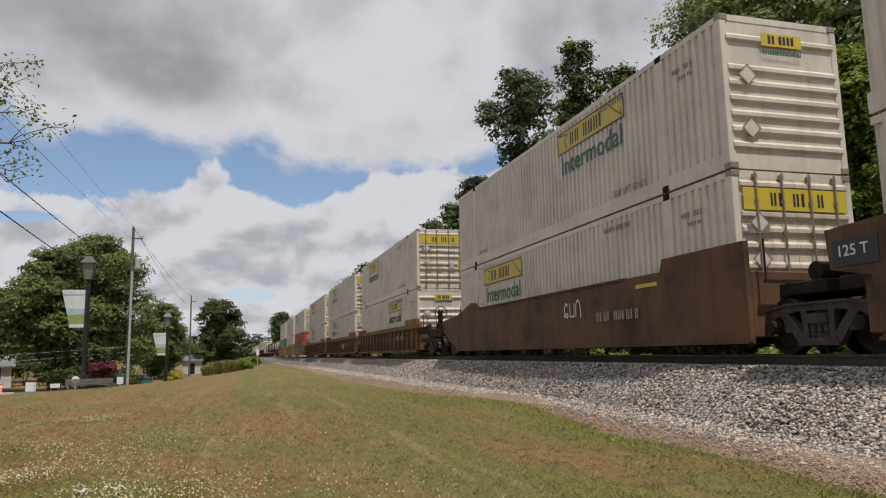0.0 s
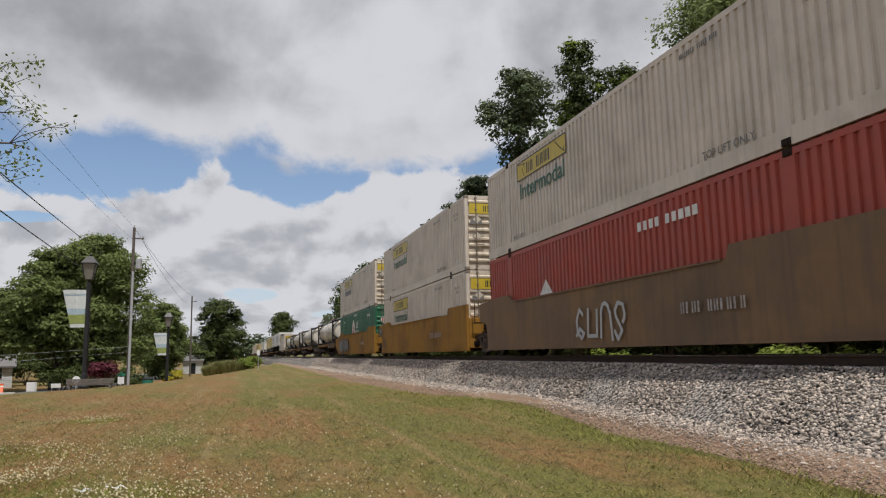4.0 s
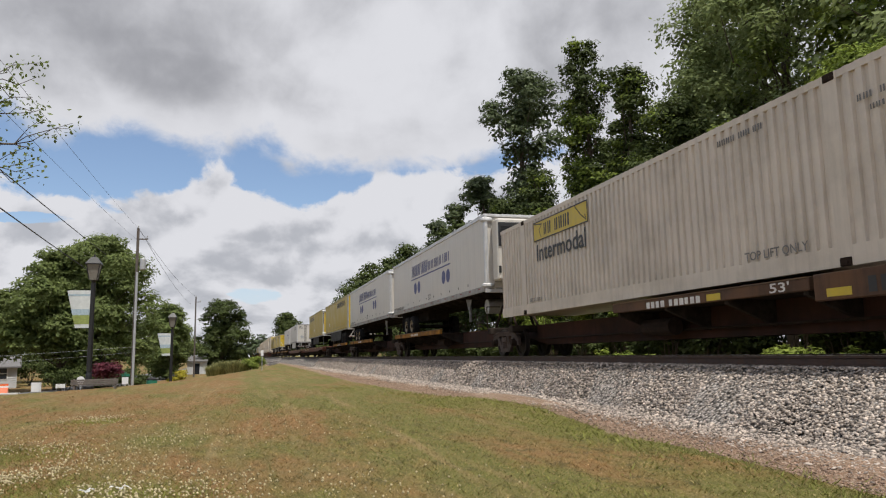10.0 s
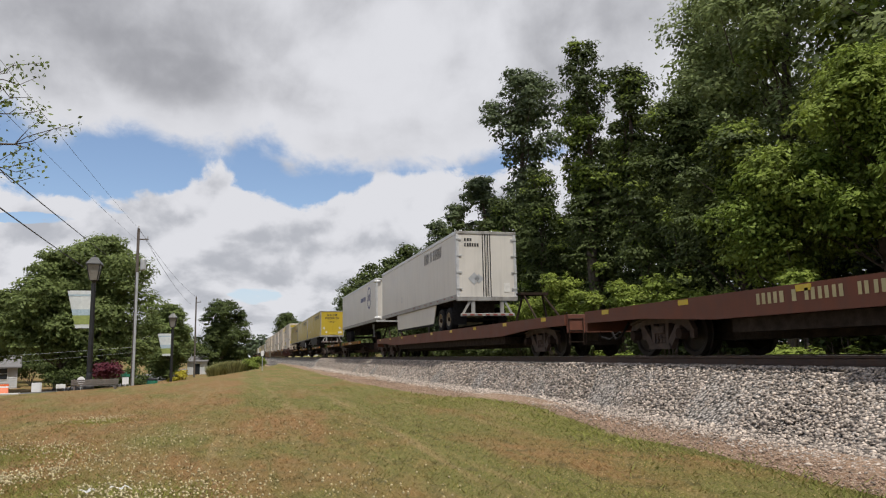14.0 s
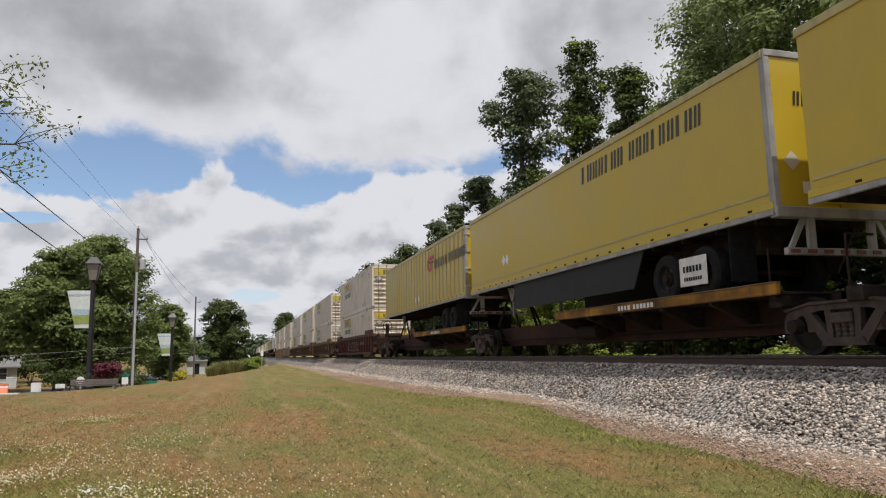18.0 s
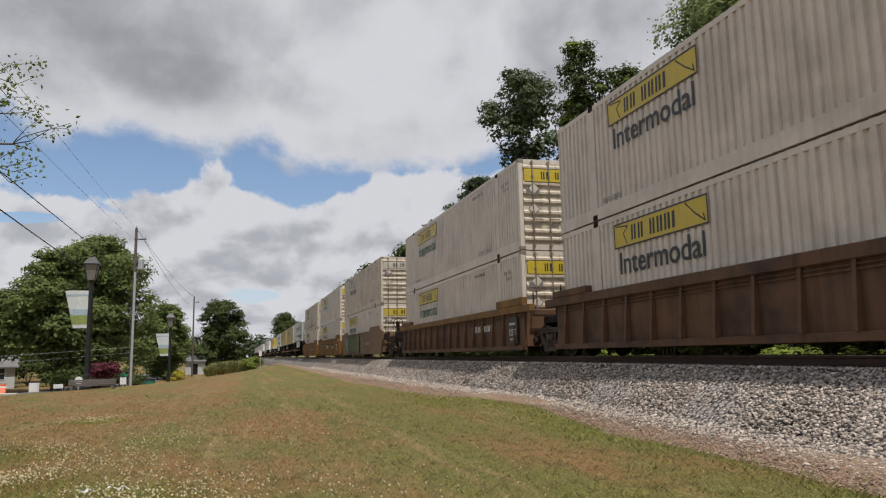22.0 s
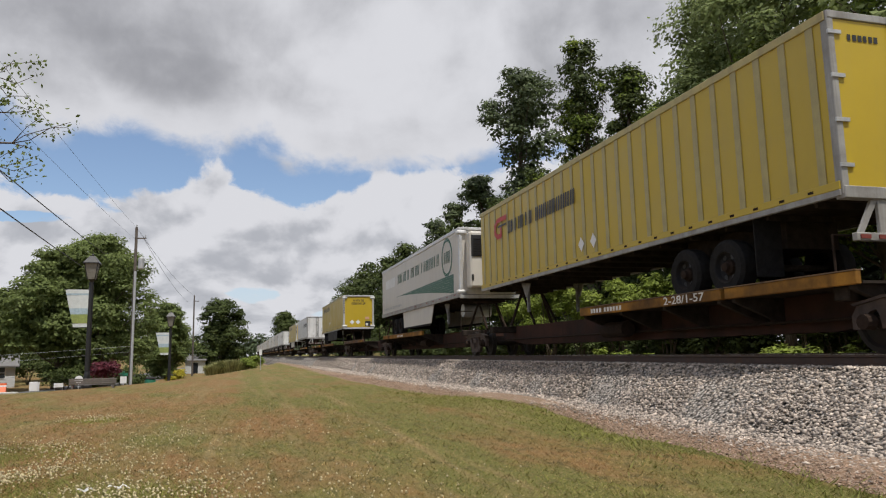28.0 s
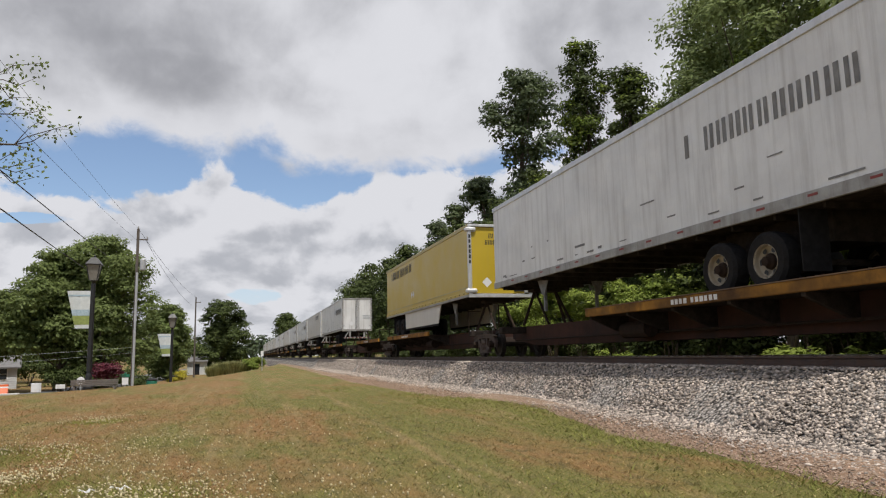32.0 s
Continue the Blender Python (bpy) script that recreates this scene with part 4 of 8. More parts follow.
def box53(paint, end, sign, ink, extra):
    """A 53-foot container; its origin is the middle of its base at the end that leads."""
    white = paint in (M_WHITE, M_WHITE_OLD)
    names = {M_WHITE: "white ribbed steel", M_WHITE_OLD: "rust-stained off-white ribbed steel", M_GREENBOX: "dark green ribbed steel", M_REDBOX: "orange-red ribbed steel"}
    root = thing("shipping_container", names[paint] + (" container with barred doors" if end == "door" else " container with a plain ribbed end"), "container", "containers on the train")
    part("body", shared("body|" + paint.name, container_body, paint), paint, root)
    for z, h in ((0, .3), (HC - .13, .11)):
        part("side_rail", shared("side_rail%d|" % round(h * 100) + paint.name, lambda: bx(-WC - .004, -WC + .07, .0, L53, z, z + h), paint), paint, root)
    part("end_frame", shared("end_frame|" + paint.name, end_frame, paint), paint, root)
    if end == "door":
        doors_on(root, M_WHITE_OLD if paint is M_WHITE else paint)
    else:
        part("end_wall", shared("end_wall|" + paint.name, front_wall, paint), paint, root)
    for y in (1.98, L53 - 1.98):
        p = part("lift_post", shared("lift_post|" + paint.name, lambda: bx(-WC - .006, -WC + .05, -.14, .14, .02, HC - .02), paint), paint, root)
        p.location = (0, y, 0)
        for z in (HC - .14, -.0):
            q = part("lift_pocket", shared("lift_pocket", pocket, M_RUSTY), M_RUSTY, root, "rusty lift pocket")
            q.location = (-WC - .006, y, z)
    for x in (-WC, WC - .17):
        for z in (-.002, HC - .118):
            q = part("corner_casting", shared("corner_casting", casting, M_ROD), M_ROD, root)
            q.location = (x, -.0, z)
    o = (-WC - .010, L53 - 2.85 if end == "door" else 6.9, 0)
    up = NEAR_AXES[1]
    if white:
        part("side_sign", quad(bmesh.new(), o, *NEAR_AXES, 0, 3.5, HC - .82, HC - .24), sign, root, "yellow sign panel" if sign is M_SIGNYEL else "faded sign panel")
        o2 = (-WC - .014, o[1], 0)
        bm = bars(bmesh.new(), Vector(o2) + NEAR_AXES[0] * .75 + up * (HC - .70), *NEAR_AXES, 1.85, .34, 6, (1,), .04, 3, True)
        stroke(bm, o2, *NEAR_AXES, [(.1, HC - .30), (.62, HC - .36), (.42, HC - .5), (.55, HC - .74)], .03)
        stroke(bm, o2, *NEAR_AXES, [(2.8, HC - .30), (3.1, HC - .55), (3.4, HC - .74), (3.35, HC - .6)], .03)
        stroke(bm, o2, *NEAR_AXES, [(.02, HC - .80), (3.48, HC - .80), (3.48, HC - .26), (.02, HC - .26), (.02, HC - .80)], .035)
        part("sign_mark", bm, M_BLACK, root)
        part("lettering", write(bmesh.new(), "Intermodal", Vector(o2) + NEAR_AXES[0] * .2 + up * (HC - 1.42), *NEAR_AXES, 3.15, .5), ink, root, "dark green lettering" if ink is M_GREEN else "black lettering")
        bm = write(bmesh.new(), "TOP LIFT ONLY", (-WC - .014, 4.1, .33), *NEAR_AXES, 1.45, .15)
        bars(bm, (-WC - .014, 4.6, HC - .40), *NEAR_AXES, 1.2, .11, 9, (3,), 0, 5, True)
        bars(bm, (-WC - .014, L53 - 2.4, .34), *NEAR_AXES, .9, .11, 9, (3,), 0, 8, True)
        bars(bm, (-WC - .014, 1.5, HC - .62), *NEAR_AXES, .7, .1, 6, (2,), 0, 8, True)
        bars(bm, (-WC - .014, 1.3, HC - .80), *NEAR_AXES, .5, .08, 5, (), 0, 9, True)
        part("stencil", bm, M_SPRAY, root, "faint grey stencil")
        if end == "door":
            part("door_sign", quad(bmesh.new(), (-1.12, -.074, 0), *END_AXES, 0, 2.24, HC - .72, HC - .32), sign, root, "yellow sign across the doors")
            part("door_mark", bars(bmesh.new(), (-.55, -.078, HC - .64), *END_AXES, 1.2, .24, 6, (1,), 0, 4, True), M_BLACK, root)
            part("plate", bx(-1.08, -.62, -.078, -.06, HC - 1.14, HC - .98), M_SPRAY, root)
            part("plate", bx(.75, 1.05, -.078, -.06, 1.0, 1.38), M_SIGNYEL, root, "small yellow notice")
            part("plate", bx(.38, .56, -.078, -.06, .98, 1.25), M_GREYPIPE, root)
        else:
            part("end_sign", quad(bmesh.new(), (-.45, -.062, 0), *END_AXES, 0, .9, HC - .55, HC - .3), sign, root, "small yellow sign")
            part("end_mark", bars(bmesh.new(), (-.3, -.066, HC - .50), *END_AXES, .6, .16, 6, (1,), 0, 4), M_BLACK, root)
            part("lettering", write(bmesh.new(), "Intermodal", (-.42, -.066, HC - .72), *END_AXES, .84, .12), ink, root)
        for z in (1.3, 1.95) if end == "door" else (.75, 1.75):
            q = part("placard", shared("worn_placard", lambda: diamond(.2), M_WHITE), M_WHITE, root, "white diamond placard holder")
            q.location = (-.82, -.080, z)
            bm = bmesh.new()
            stroke(bm, (0, -.004, 0), *END_AXES, [(0, -.19), (.19, 0), (0, .19), (-.19, 0), (0, -.19)], .02)
            part("placard_rim", bm, M_SPRAY, q)
    elif paint is M_GREENBOX:
        oo = Vector((-WC - .012, 9.4, .95))
        bm = bmesh.new()
        bm.faces.new([bm.verts.new(oo + NEAR_AXES[0] * a + up * b) for a, b in ((0, 0), (1.15, 0), (1.15, 1.0), (.58, 1.45), (0, 1.0))])
        part("side_mark", bm, M_PALE, root, "white house-shaped mark")
        bm = bmesh.new()
        for a, b, c, d in ((.27, .47, .1, .95), (.68, .88, .1, .95), (.4, .75, .45, .6)):
            quad(bm, oo + Vector((-.004, 0, 0)), *NEAR_AXES, a, b, c, d)
        part("side_mark_bars", bm, M_REDMARK, root)
        bm = bars(bmesh.new(), oo + NEAR_AXES[0] * 1.75 + up * .75, *NEAR_AXES, 1.1, .48, 3, (), 0, 3, True)
        bars(bm, oo + NEAR_AXES[0] * 1.5 + up * .15, *NEAR_AXES, 1.85, .46, 5, (), 0, 4, True)
        bars(bm, (-WC - .012, 8.65, HC - .32), *NEAR_AXES, 1.6, .14, 14, (6, 10), 0, 4)
        bars(bm, (-WC - .012, L53 - 2.2, HC - .6), *NEAR_AXES, .9, .12, 8, (3,), 0, 4)
        bars(bm, (-WC - .012, 2.8, HC - .6), *NEAR_AXES, 1.0, .16, 9, (3,), 0, 4)
        bars(bm, (.2, -.075, HC - .8), *END_AXES, .7, .16, 4, (), 0, 2)
        bars(bm, (.2, -.075, HC - 1.1), *END_AXES, .8, .16, 6, (), 0, 2)
        part("lettering", bm, M_PALE, root)
        part("door_mark", disc(bmesh.new(), (-.75, -.07, 1.95), *END_AXES, 0, 0, .2), M_PALE, root)
        part("door_mark_bars", bars(bmesh.new(), (-.85, -.075, 1.85), *END_AXES, .2, .2, 2), M_REDMARK, root)
    else:
        oo = Vector((-WC - .012, L53 - 4.2, .5))
        bm = bmesh.new()
        bm.faces.new([bm.verts.new(oo + NEAR_AXES[0] * a + up * b) for a, b in ((0, 0), (1.0, 0), (.9, .9), (.5, 1.3), (.1, .9))])
        bars(bm, oo + NEAR_AXES[0] * 1.4 + up * .1, *NEAR_AXES, 1.2, .5, 4, (), 0, 4)
        bars(bm, (-WC - .012, 6.5, HC - .6), *NEAR_AXES, 2.2, .2, 9, (3,), 0, 4)
        disc(bm, (-.75, -.07, 2.2), *END_AXES, 0, 0, .22, .12)
        write(bm, "53", (-1.0, -.07, 1.0), *END_AXES, .5, .26)
        bars(bm, (.2, -.07, HC - .7), *END_AXES, .7, .16, 4, (), 0, 2)
        part("lettering", bm, M_PALE, root)
    if extra == "rust":
        bm = bmesh.new()
        r = random.Random(4)
        for k in range(34):
            y, z, s = r.uniform(4.5, 11.5), r.choice((.35, .4, .5, .9, 1.7)) + r.uniform(-.1, .2), r.uniform(.04, .13)
            stroke(bm, (-WC - .01, y, z), *NEAR_AXES, [(r.uniform(-.05, .05), -r.uniform(.02, .3)), (0, 0), (r.uniform(-.05, .08), s)], s)
        part("rust_patch", bm, M_RUSTY, root, "flaking rust patch")
    return root


BOXES = {}


def container(u, z, paint=M_WHITE, end="door", sign=M_SIGNYEL, ink=M_GREEN, extra=""):
    key = (paint.name, end, sign.name, ink.name, extra)
    if key not in BOXES:
        BOXES[key] = box53(paint, end, sign, ink, extra)
        return mover(BOXES[key], u, z)
    return mover(copy_thing(BOXES[key], Matrix()), u, z)


# -------- trucks
def truck_frame():
    """Cast side frames: a flanged top chord, two raking struts to a low spring seat, jaws over the bearings."""
    bm = bmesh.new()
    for s in (-1, 1):
        x = 1.0 * s
        a, b = x - .055, x + .055
        prism(bm, [(-1.2, .54), (-1.08, .70), (-.5, .80), (.5, .80), (1.08, .70), (1.2, .54), (1.02, .50), (.86, .61), (.45, .69), (-.45, .69), (-.86, .61), (-1.02, .50)], a, b, "x")
        prism(bm, [(-.62, .785), (.62, .785), (.62, .825), (-.62, .825)], x - .10, x + .10, "x")
        for k in (-1, 1):
            prism(bm, [(k * .78, .64), (k * .62, .68), (k * .26, .28), (k * .40, .17)][::k], a + 0.004, b - 0.004, "x")
            prism(bm, [(k * .20, .24), (k * .30, .24), (k * .34, .72), (k * .22, .72)][::k], a + 0.008, b - 0.008, "x")
            prism(bm, [(k * .62, .825), (k * .62, .785), (k * 1.12, .695), (k * 1.16, .73)][::-k], x - .09, x + .09, "x")
            prism(bm, [(k * 1.2, .36), (k * 1.2, .54), (k * 1.06, .52), (k * 1.08, .36)][::-k], a + 0.012, b - 0.012, "x")
            prism(bm, [(k * .58, .36), (k * .70, .36), (k * .74, .62), (k * .62, .66)][::k], a + 0.016, b - 0.016, "x")
        prism(bm, [(-.42, .15), (.42, .15), (.36, .27), (-.36, .27)], x - .08, x + .08, "x")
        for k in (-.13, 0, .13):
            lathe(bm, [(.05, .27), (.058, .31), (.044, .34), (.058, .38), (.044, .41), (.058, .45), (.05, .48)], "z", (x, k, 0), 8)
        box(bm, x - .09, x + .09, -.2, .2, .48, .64, .02)
    box(bm, -.95, .95, -.17, .17, .46, .72)
    return bm


def wheel_mesh():
    return lathe(bmesh.new(), [(.1, -.09), (.13, -.06), (.34, -.02), (.38, -.055), (.455, -.055), (.46, .05), (.485, .06), (.48, .085), (.36, .085), (.32, .03), (.12, .06), (.1, .09)], "x", (0, 0, 0), 24)


def hub_mesh():
    return lathe(bmesh.new(), [(.05, -.17), (.11, -.16), (.12, -.0), (.1, .02)], "x", (0, 0, 0), 10)


def truck(root, y):
    t = part("truck", shared("truck", truck_frame, M_TRUCK), M_TRUCK, root, "sooty brown cast wheel truck")
    t.location = (0, y, 0)
    for dy in (-.89, .89):
        a = part("axle", shared("axle", lambda: tube(bmesh.new(), (-.9, 0, 0), (.9, 0, 0), .075, n=8), M_GRIME), M_GRIME, t)
        a.location = (0, dy, .46)
        for s in (-1, 1):
            w = part("wheel", shared("wheel", wheel_mesh, M_WHEEL), M_WHEEL, t, "worn steel wheel")
            w.location, w.rotation_euler = (s * .775, dy, .46), (0, 0, 0 if s < 0 else math.pi)
        h = part("bearing_cap", shared("bearing_cap", hub_mesh, M_RUSTY), M_RUSTY, t)
        h.location = (-1.02, dy, .46)


def coupler(root, y, way):
    bm = bx(-.13, .13, min(y, y + way * 1.0), max(y, y + way * 1.0), .72, .98, .02)
    box(bm, -.2, .2, min(y + way * .8, y + way * 1.15), max(y + way * .8, y + way * 1.15), .68, 1.02, .05)
    part("coupler", bm, M_RUSTY, root, "rusty cast coupler")
    bm = bmesh.new()
    pts = [(-.45, y, .8), (-.45, y + way * .35, .5), (-.4, y + way * .75, .42), (-.3, y + way * 1.1, .6)]
    for a, b in zip(pts, pts[1:]):
        tube(bm, a, b, .03, n=6)
    part("air_hose", bm, M_TYRE, root, "black brake hose")


def ladder(root, x, y, z0, z1, material):
    bm = bmesh.new()
    for dx in (-.2, .2):
        tube(bm, (x + dx, y, z0), (x + dx, y, z1), .014, n=6)
    for i in range(int((z1 - z0) / .3) + 1):
        tube(bm, (x - .2, y, z0 + .08 + i * .3), (x + .2, y, z0 + .08 + i * .3), .012, n=6)
    part("ladder", bm, material, root)


# -------- well cars: the origin is on the rail head, under the near end of its container
def smooth_side(lead, tail):
    hi, lo, b = 1.93, 1.68, .23
    out = [(-.35, b), (L53 + .1, b)]
    out += [(L53 + 2.0, .95), (L53 + 2.05, 1.45), (L53 + .2, 1.55)] if tail else [(L53 - .05, .32), (L53 + .12, 1.08), (L53 + .8, 1.22), (L53 + .85, 1.80)]
    a = 3.4 if lead else 2.1
    out += [(14.5, hi), (14.2, hi - .02), (13.75, lo), (a + .1, lo), (a, hi), (.1, hi)]
    out += [(-.7, 1.6), (-1.0, 1.55), (-1.0, 1.1)] if lead else [(-.35, hi)]
    return out


def well_car(u, kind, paint, chord=None, lead=False, tail=False, brake=False, label="", plate=False, mark=False):
    root = thing("well_car", label, "rail car", "well cars of the train")
    for s in (-1, 1):
        x = s * 1.38
        if kind == "smooth":
            d = part("side_sill", prism(bmesh.new(), smooth_side(lead, tail), x - .05, x + .05, "x"), paint, root)
            part("top_flange", bx(x - .09, x + .09, 3.6, L53 - 2.5, 1.66, 1.70), paint, root)
            part("bottom_flange", bx(x - .10, x + .10, -.3, L53 + .05, .20, .235), paint, root)
        else:
            part("side_sill", prism(bmesh.new(), [(-.3, .3), (L53 + .3, .3), (L53 + .3, 1.4), (-.3, 1.4)], x - .02 * s - .02, x - .02 * s + .02, "x"), paint, root)
            part("top_chord", bx(x - .09, x + .09, -.9, L53 + .9, 1.34, 1.56, .015), chord, root, "worn orange-yellow top chord" if chord is M_CHORD else "")
            part("bottom_chord", bx(x - .09, x + .09, -.3, L53 + .3, .20, .34, .01), paint, root)
            part("end_post", bx(x - .1, x + .1, -.35, 1.9, 1.56, 1.80, .02), chord, root)
            part("end_post", bx(x - .1, x + .1, L53 - 1.6, L53 + .35, 1.56, 1.74, .02), chord, root)
            if s < 0:
                for zz in (1.20, 1.27):
                    part("brake_pipe", tube(bmesh.new(), (x - .03, -.2, zz), (x - .03, L53 + .2, zz), .014, n=5), paint, root)
                for i in range(16):
                    r = part("rib", shared("rib|" + paint.name, lambda: prism(bmesh.new(), [(.02, .34), (-.14, .34), (-.14, .42), (-.06, 1.345), (.02, 1.345)], -.04, .04), paint), paint, root)
                    r.location = (x, .35 + i * 1.03, 0)
    part("floor_frame", bx(-1.3, 1.3, .1, L53 - .1, .24, .30), M_GRIME, root)
    # raised ends over the trucks
    ends = [(-1, 0.0)] + [(1, L53)]
    for way, y in ends:
        reach = 2.6 if (lead and way < 0) or (tail and way > 0) else 1.35
        a, b = sorted((y + way * .3, y + way * reach))
        part("end_platform", bx(-.75, .75, a, b, .98, 1.2, .02), M_GRIME, root)
        a, b = sorted((y + way * .02, y + way * .34))
        part("bulkhead", bx(-1.33, 1.33, a, b, .3, 1.42, .02), paint, root)
        for x in (-1.15, 1.15):
            part("grab_iron", tube(bmesh.new(), (x, y + way * .5, 1.2), (x, y + way * .5, 1.95), .02, n=6), M_RUSTY, root)
        a, b = sorted((y + way * .5, y + way * .56))
        part("cross_step", bx(-1.2, 1.2, a, b, 1.2, 1.25), M_RUSTY, root)
        if reach > 2:
            for x in (-1.3, 1.3):
                a, b = sorted((y + way * .3, y + way * 2.4))
                part("end_arm", prism(bmesh.new(), [(a, 1.0), (b, 1.05), (b, 1.25), (a, 1.45)], x - .05, x + .05, "x"), M_RUSTY, root)
            a, b = sorted((y + way * 2.35, y + way * 2.65))
            part("end_sill", bx(-1.4, 1.4, a, b, .85, 1.2, .02), M_RUSTY, root)
            coupler(root, y + way * 2.5, way)
            ladder(root, -1.2, y + way * 2.3, .4, 1.7, M_RUSTY)
            part("step", bx(-1.42, -1.1, a, b, .42, .46), M_RUSTY, root)
    truck(root, -1.65 if lead else -1.42)
    if tail:
        truck(root, L53 + 1.65)
    for y in ((-1.0,) if not lead else (-1.7, -1.0)):
        bm = tube(bmesh.new(), (-.6, y, 1.35), (.2, y, 1.35), .16, n=12)
        part("air_cylinder", bm, M_RUSTY, root, "rusty brake cylinder")
    if brake:
        bm = bmesh.new()
        r, c = .29, Vector((-.55, -1.5, 2.0))
        ring = [c + Vector((r * math.cos(k * math.pi / 8), 0, r * math.sin(k * math.pi / 8))) for k in range(17)]
        for a, b in zip(ring, ring[1:]):
            tube(bm, a, b, .022, n=6)
        for k in range(6):
            tube(bm, c, c + Vector((r * math.cos(k * math.pi / 3), 0, r * math.sin(k * math.pi / 3))), .015, n=5)
        part("brake_wheel", bm, M_RUSTY, root, "rusty spoked brake wheel")
        part("brake_stand", bx(-.65, -.45, -1.45, -1.3, 1.15, 2.1, .02), M_GRIME, root)
    # stencilled plates
    bm = bars(bmesh.new(), (-1.49, L53 * .30, .80) if kind == "smooth" else (-1.42, 4.35, .86), *NEAR_AXES, 1.9, .21, 10, (3,), 0, 7, True)
    part("number_bars", bm, M_PALE if plate else M_SPRAYWHITE, root)
    if plate:
        part("data_plate", bx(-1.465, -1.40, .12, .82, .42, 1.22), M_BLACK, root, "black data plate")
        w = write(bmesh.new(), "125 T", (-1.47, .76, .66), *NEAR_AXES, .56, .2)
        bars(w, (-1.47, .74, .98), *NEAR_AXES, .5, .07, 5)
        bars(w, (-1.47, .74, .52), *NEAR_AXES, .4, .05, 6)
        part("lettering", w, M_PALE, root)
    if mark:
        part("lettering", write(bmesh.new(), "53", (-1.436, L53 - .55, .55), *NEAR_AXES, .62, .46), M_BLACK, root, "black length mark")
        part("data_plate", bx(-1.445, -1.42, L53 - .05, L53 + .72, 1.24, 1.62, .004), M_BLACK, root, "black data plate")
        part("lettering", write(bmesh.new(), "125 T", (-1.45, L53 + .6, 1.38), *NEAR_AXES, .5, .16), M_PALE, root)
    return mover(root, u, 0.0)


def scribble(root, y, z, w, h, material, seed, width=.06, name="graffiti", x=-1.495, fill=None):
    """Loose spray-can loops and hooks, with no letters in them; with a fill, bulging outlined shapes."""
    r = random.Random(seed)
    n = max(3, round(w / (h * 1.5 if h < .8 and not fill else h * .8)))
    body = bmesh.new()
    for i in range(n):
        bm = bmesh.new()
        x0, c = i * w / n, w / n
        if fill:
            k, lob = 22, r.choice((2, 3))
            ph = r.uniform(0, 6)
            pts = []
            for j in range(k):
                a = j * 6.2832 / k
                q = .52 + .10 * math.sin(lob * a + ph) + .06 * math.sin(5 * a + ph * 2)
                pts.append((x0 + c * (.5 + q * math.cos(a) * 1.15), h * (.5 + q * math.sin(a) * .98)))
            o, u, v = Vector((x + .003 - i * .0004, y, z)), *NEAR_AXES
            body.faces.new([body.verts.new(o + u * p + v * q) for p, q in pts])
            stroke(bm, (x, y, z), *NEAR_AXES, pts + pts[:1], width)
            stroke(bm, (x - .002, y, z), *NEAR_AXES, [(x0 + c * (.42 + .12 * math.sin(j * .9 + ph)), h * (.28 + j * .075)) for j in range(7)], width * .8)
        else:
            kind, e, q = i % 4, r.uniform(.40, .5), r.uniform(.26, .36)
            if kind == 0:
                pts = [(.72, .78), (.45, .95), (.2, .6), (.25, .2), (.6, .05), (.8, .2), (.5, .35), (.15, .1)]
            elif kind == 1:
                pts = [(.15, .9), (.12, .1), (.82, .12), (.86, .86)]
            elif kind == 2:
                pts = [(.1, .05)] + [(.5 - .36 * math.cos(j * .35), .55 + e * math.sin(j * .35)) for j in range(10)] + [(.95, -.02)]
            else:
                pts = [(.5 + q * math.cos(-.9 + j * .42), .68 + .3 * math.sin(-.9 + j * .42)) for j in range(11)] + [(.62, .2), (.3, .0), (.15, .18)]
            stroke(bm, (x, y, z), *NEAR_AXES, [(x0 + c * (a + r.uniform(-.03, .03)), h * (b + r.uniform(-.03, .03))) for a, b in pts], width)
        part(name, bm, material, root, "spray-painted loop")
    if fill:
        part("graffiti_fill", body, fill, root, "sprayed bulging shapes")
    else:
        body.free()


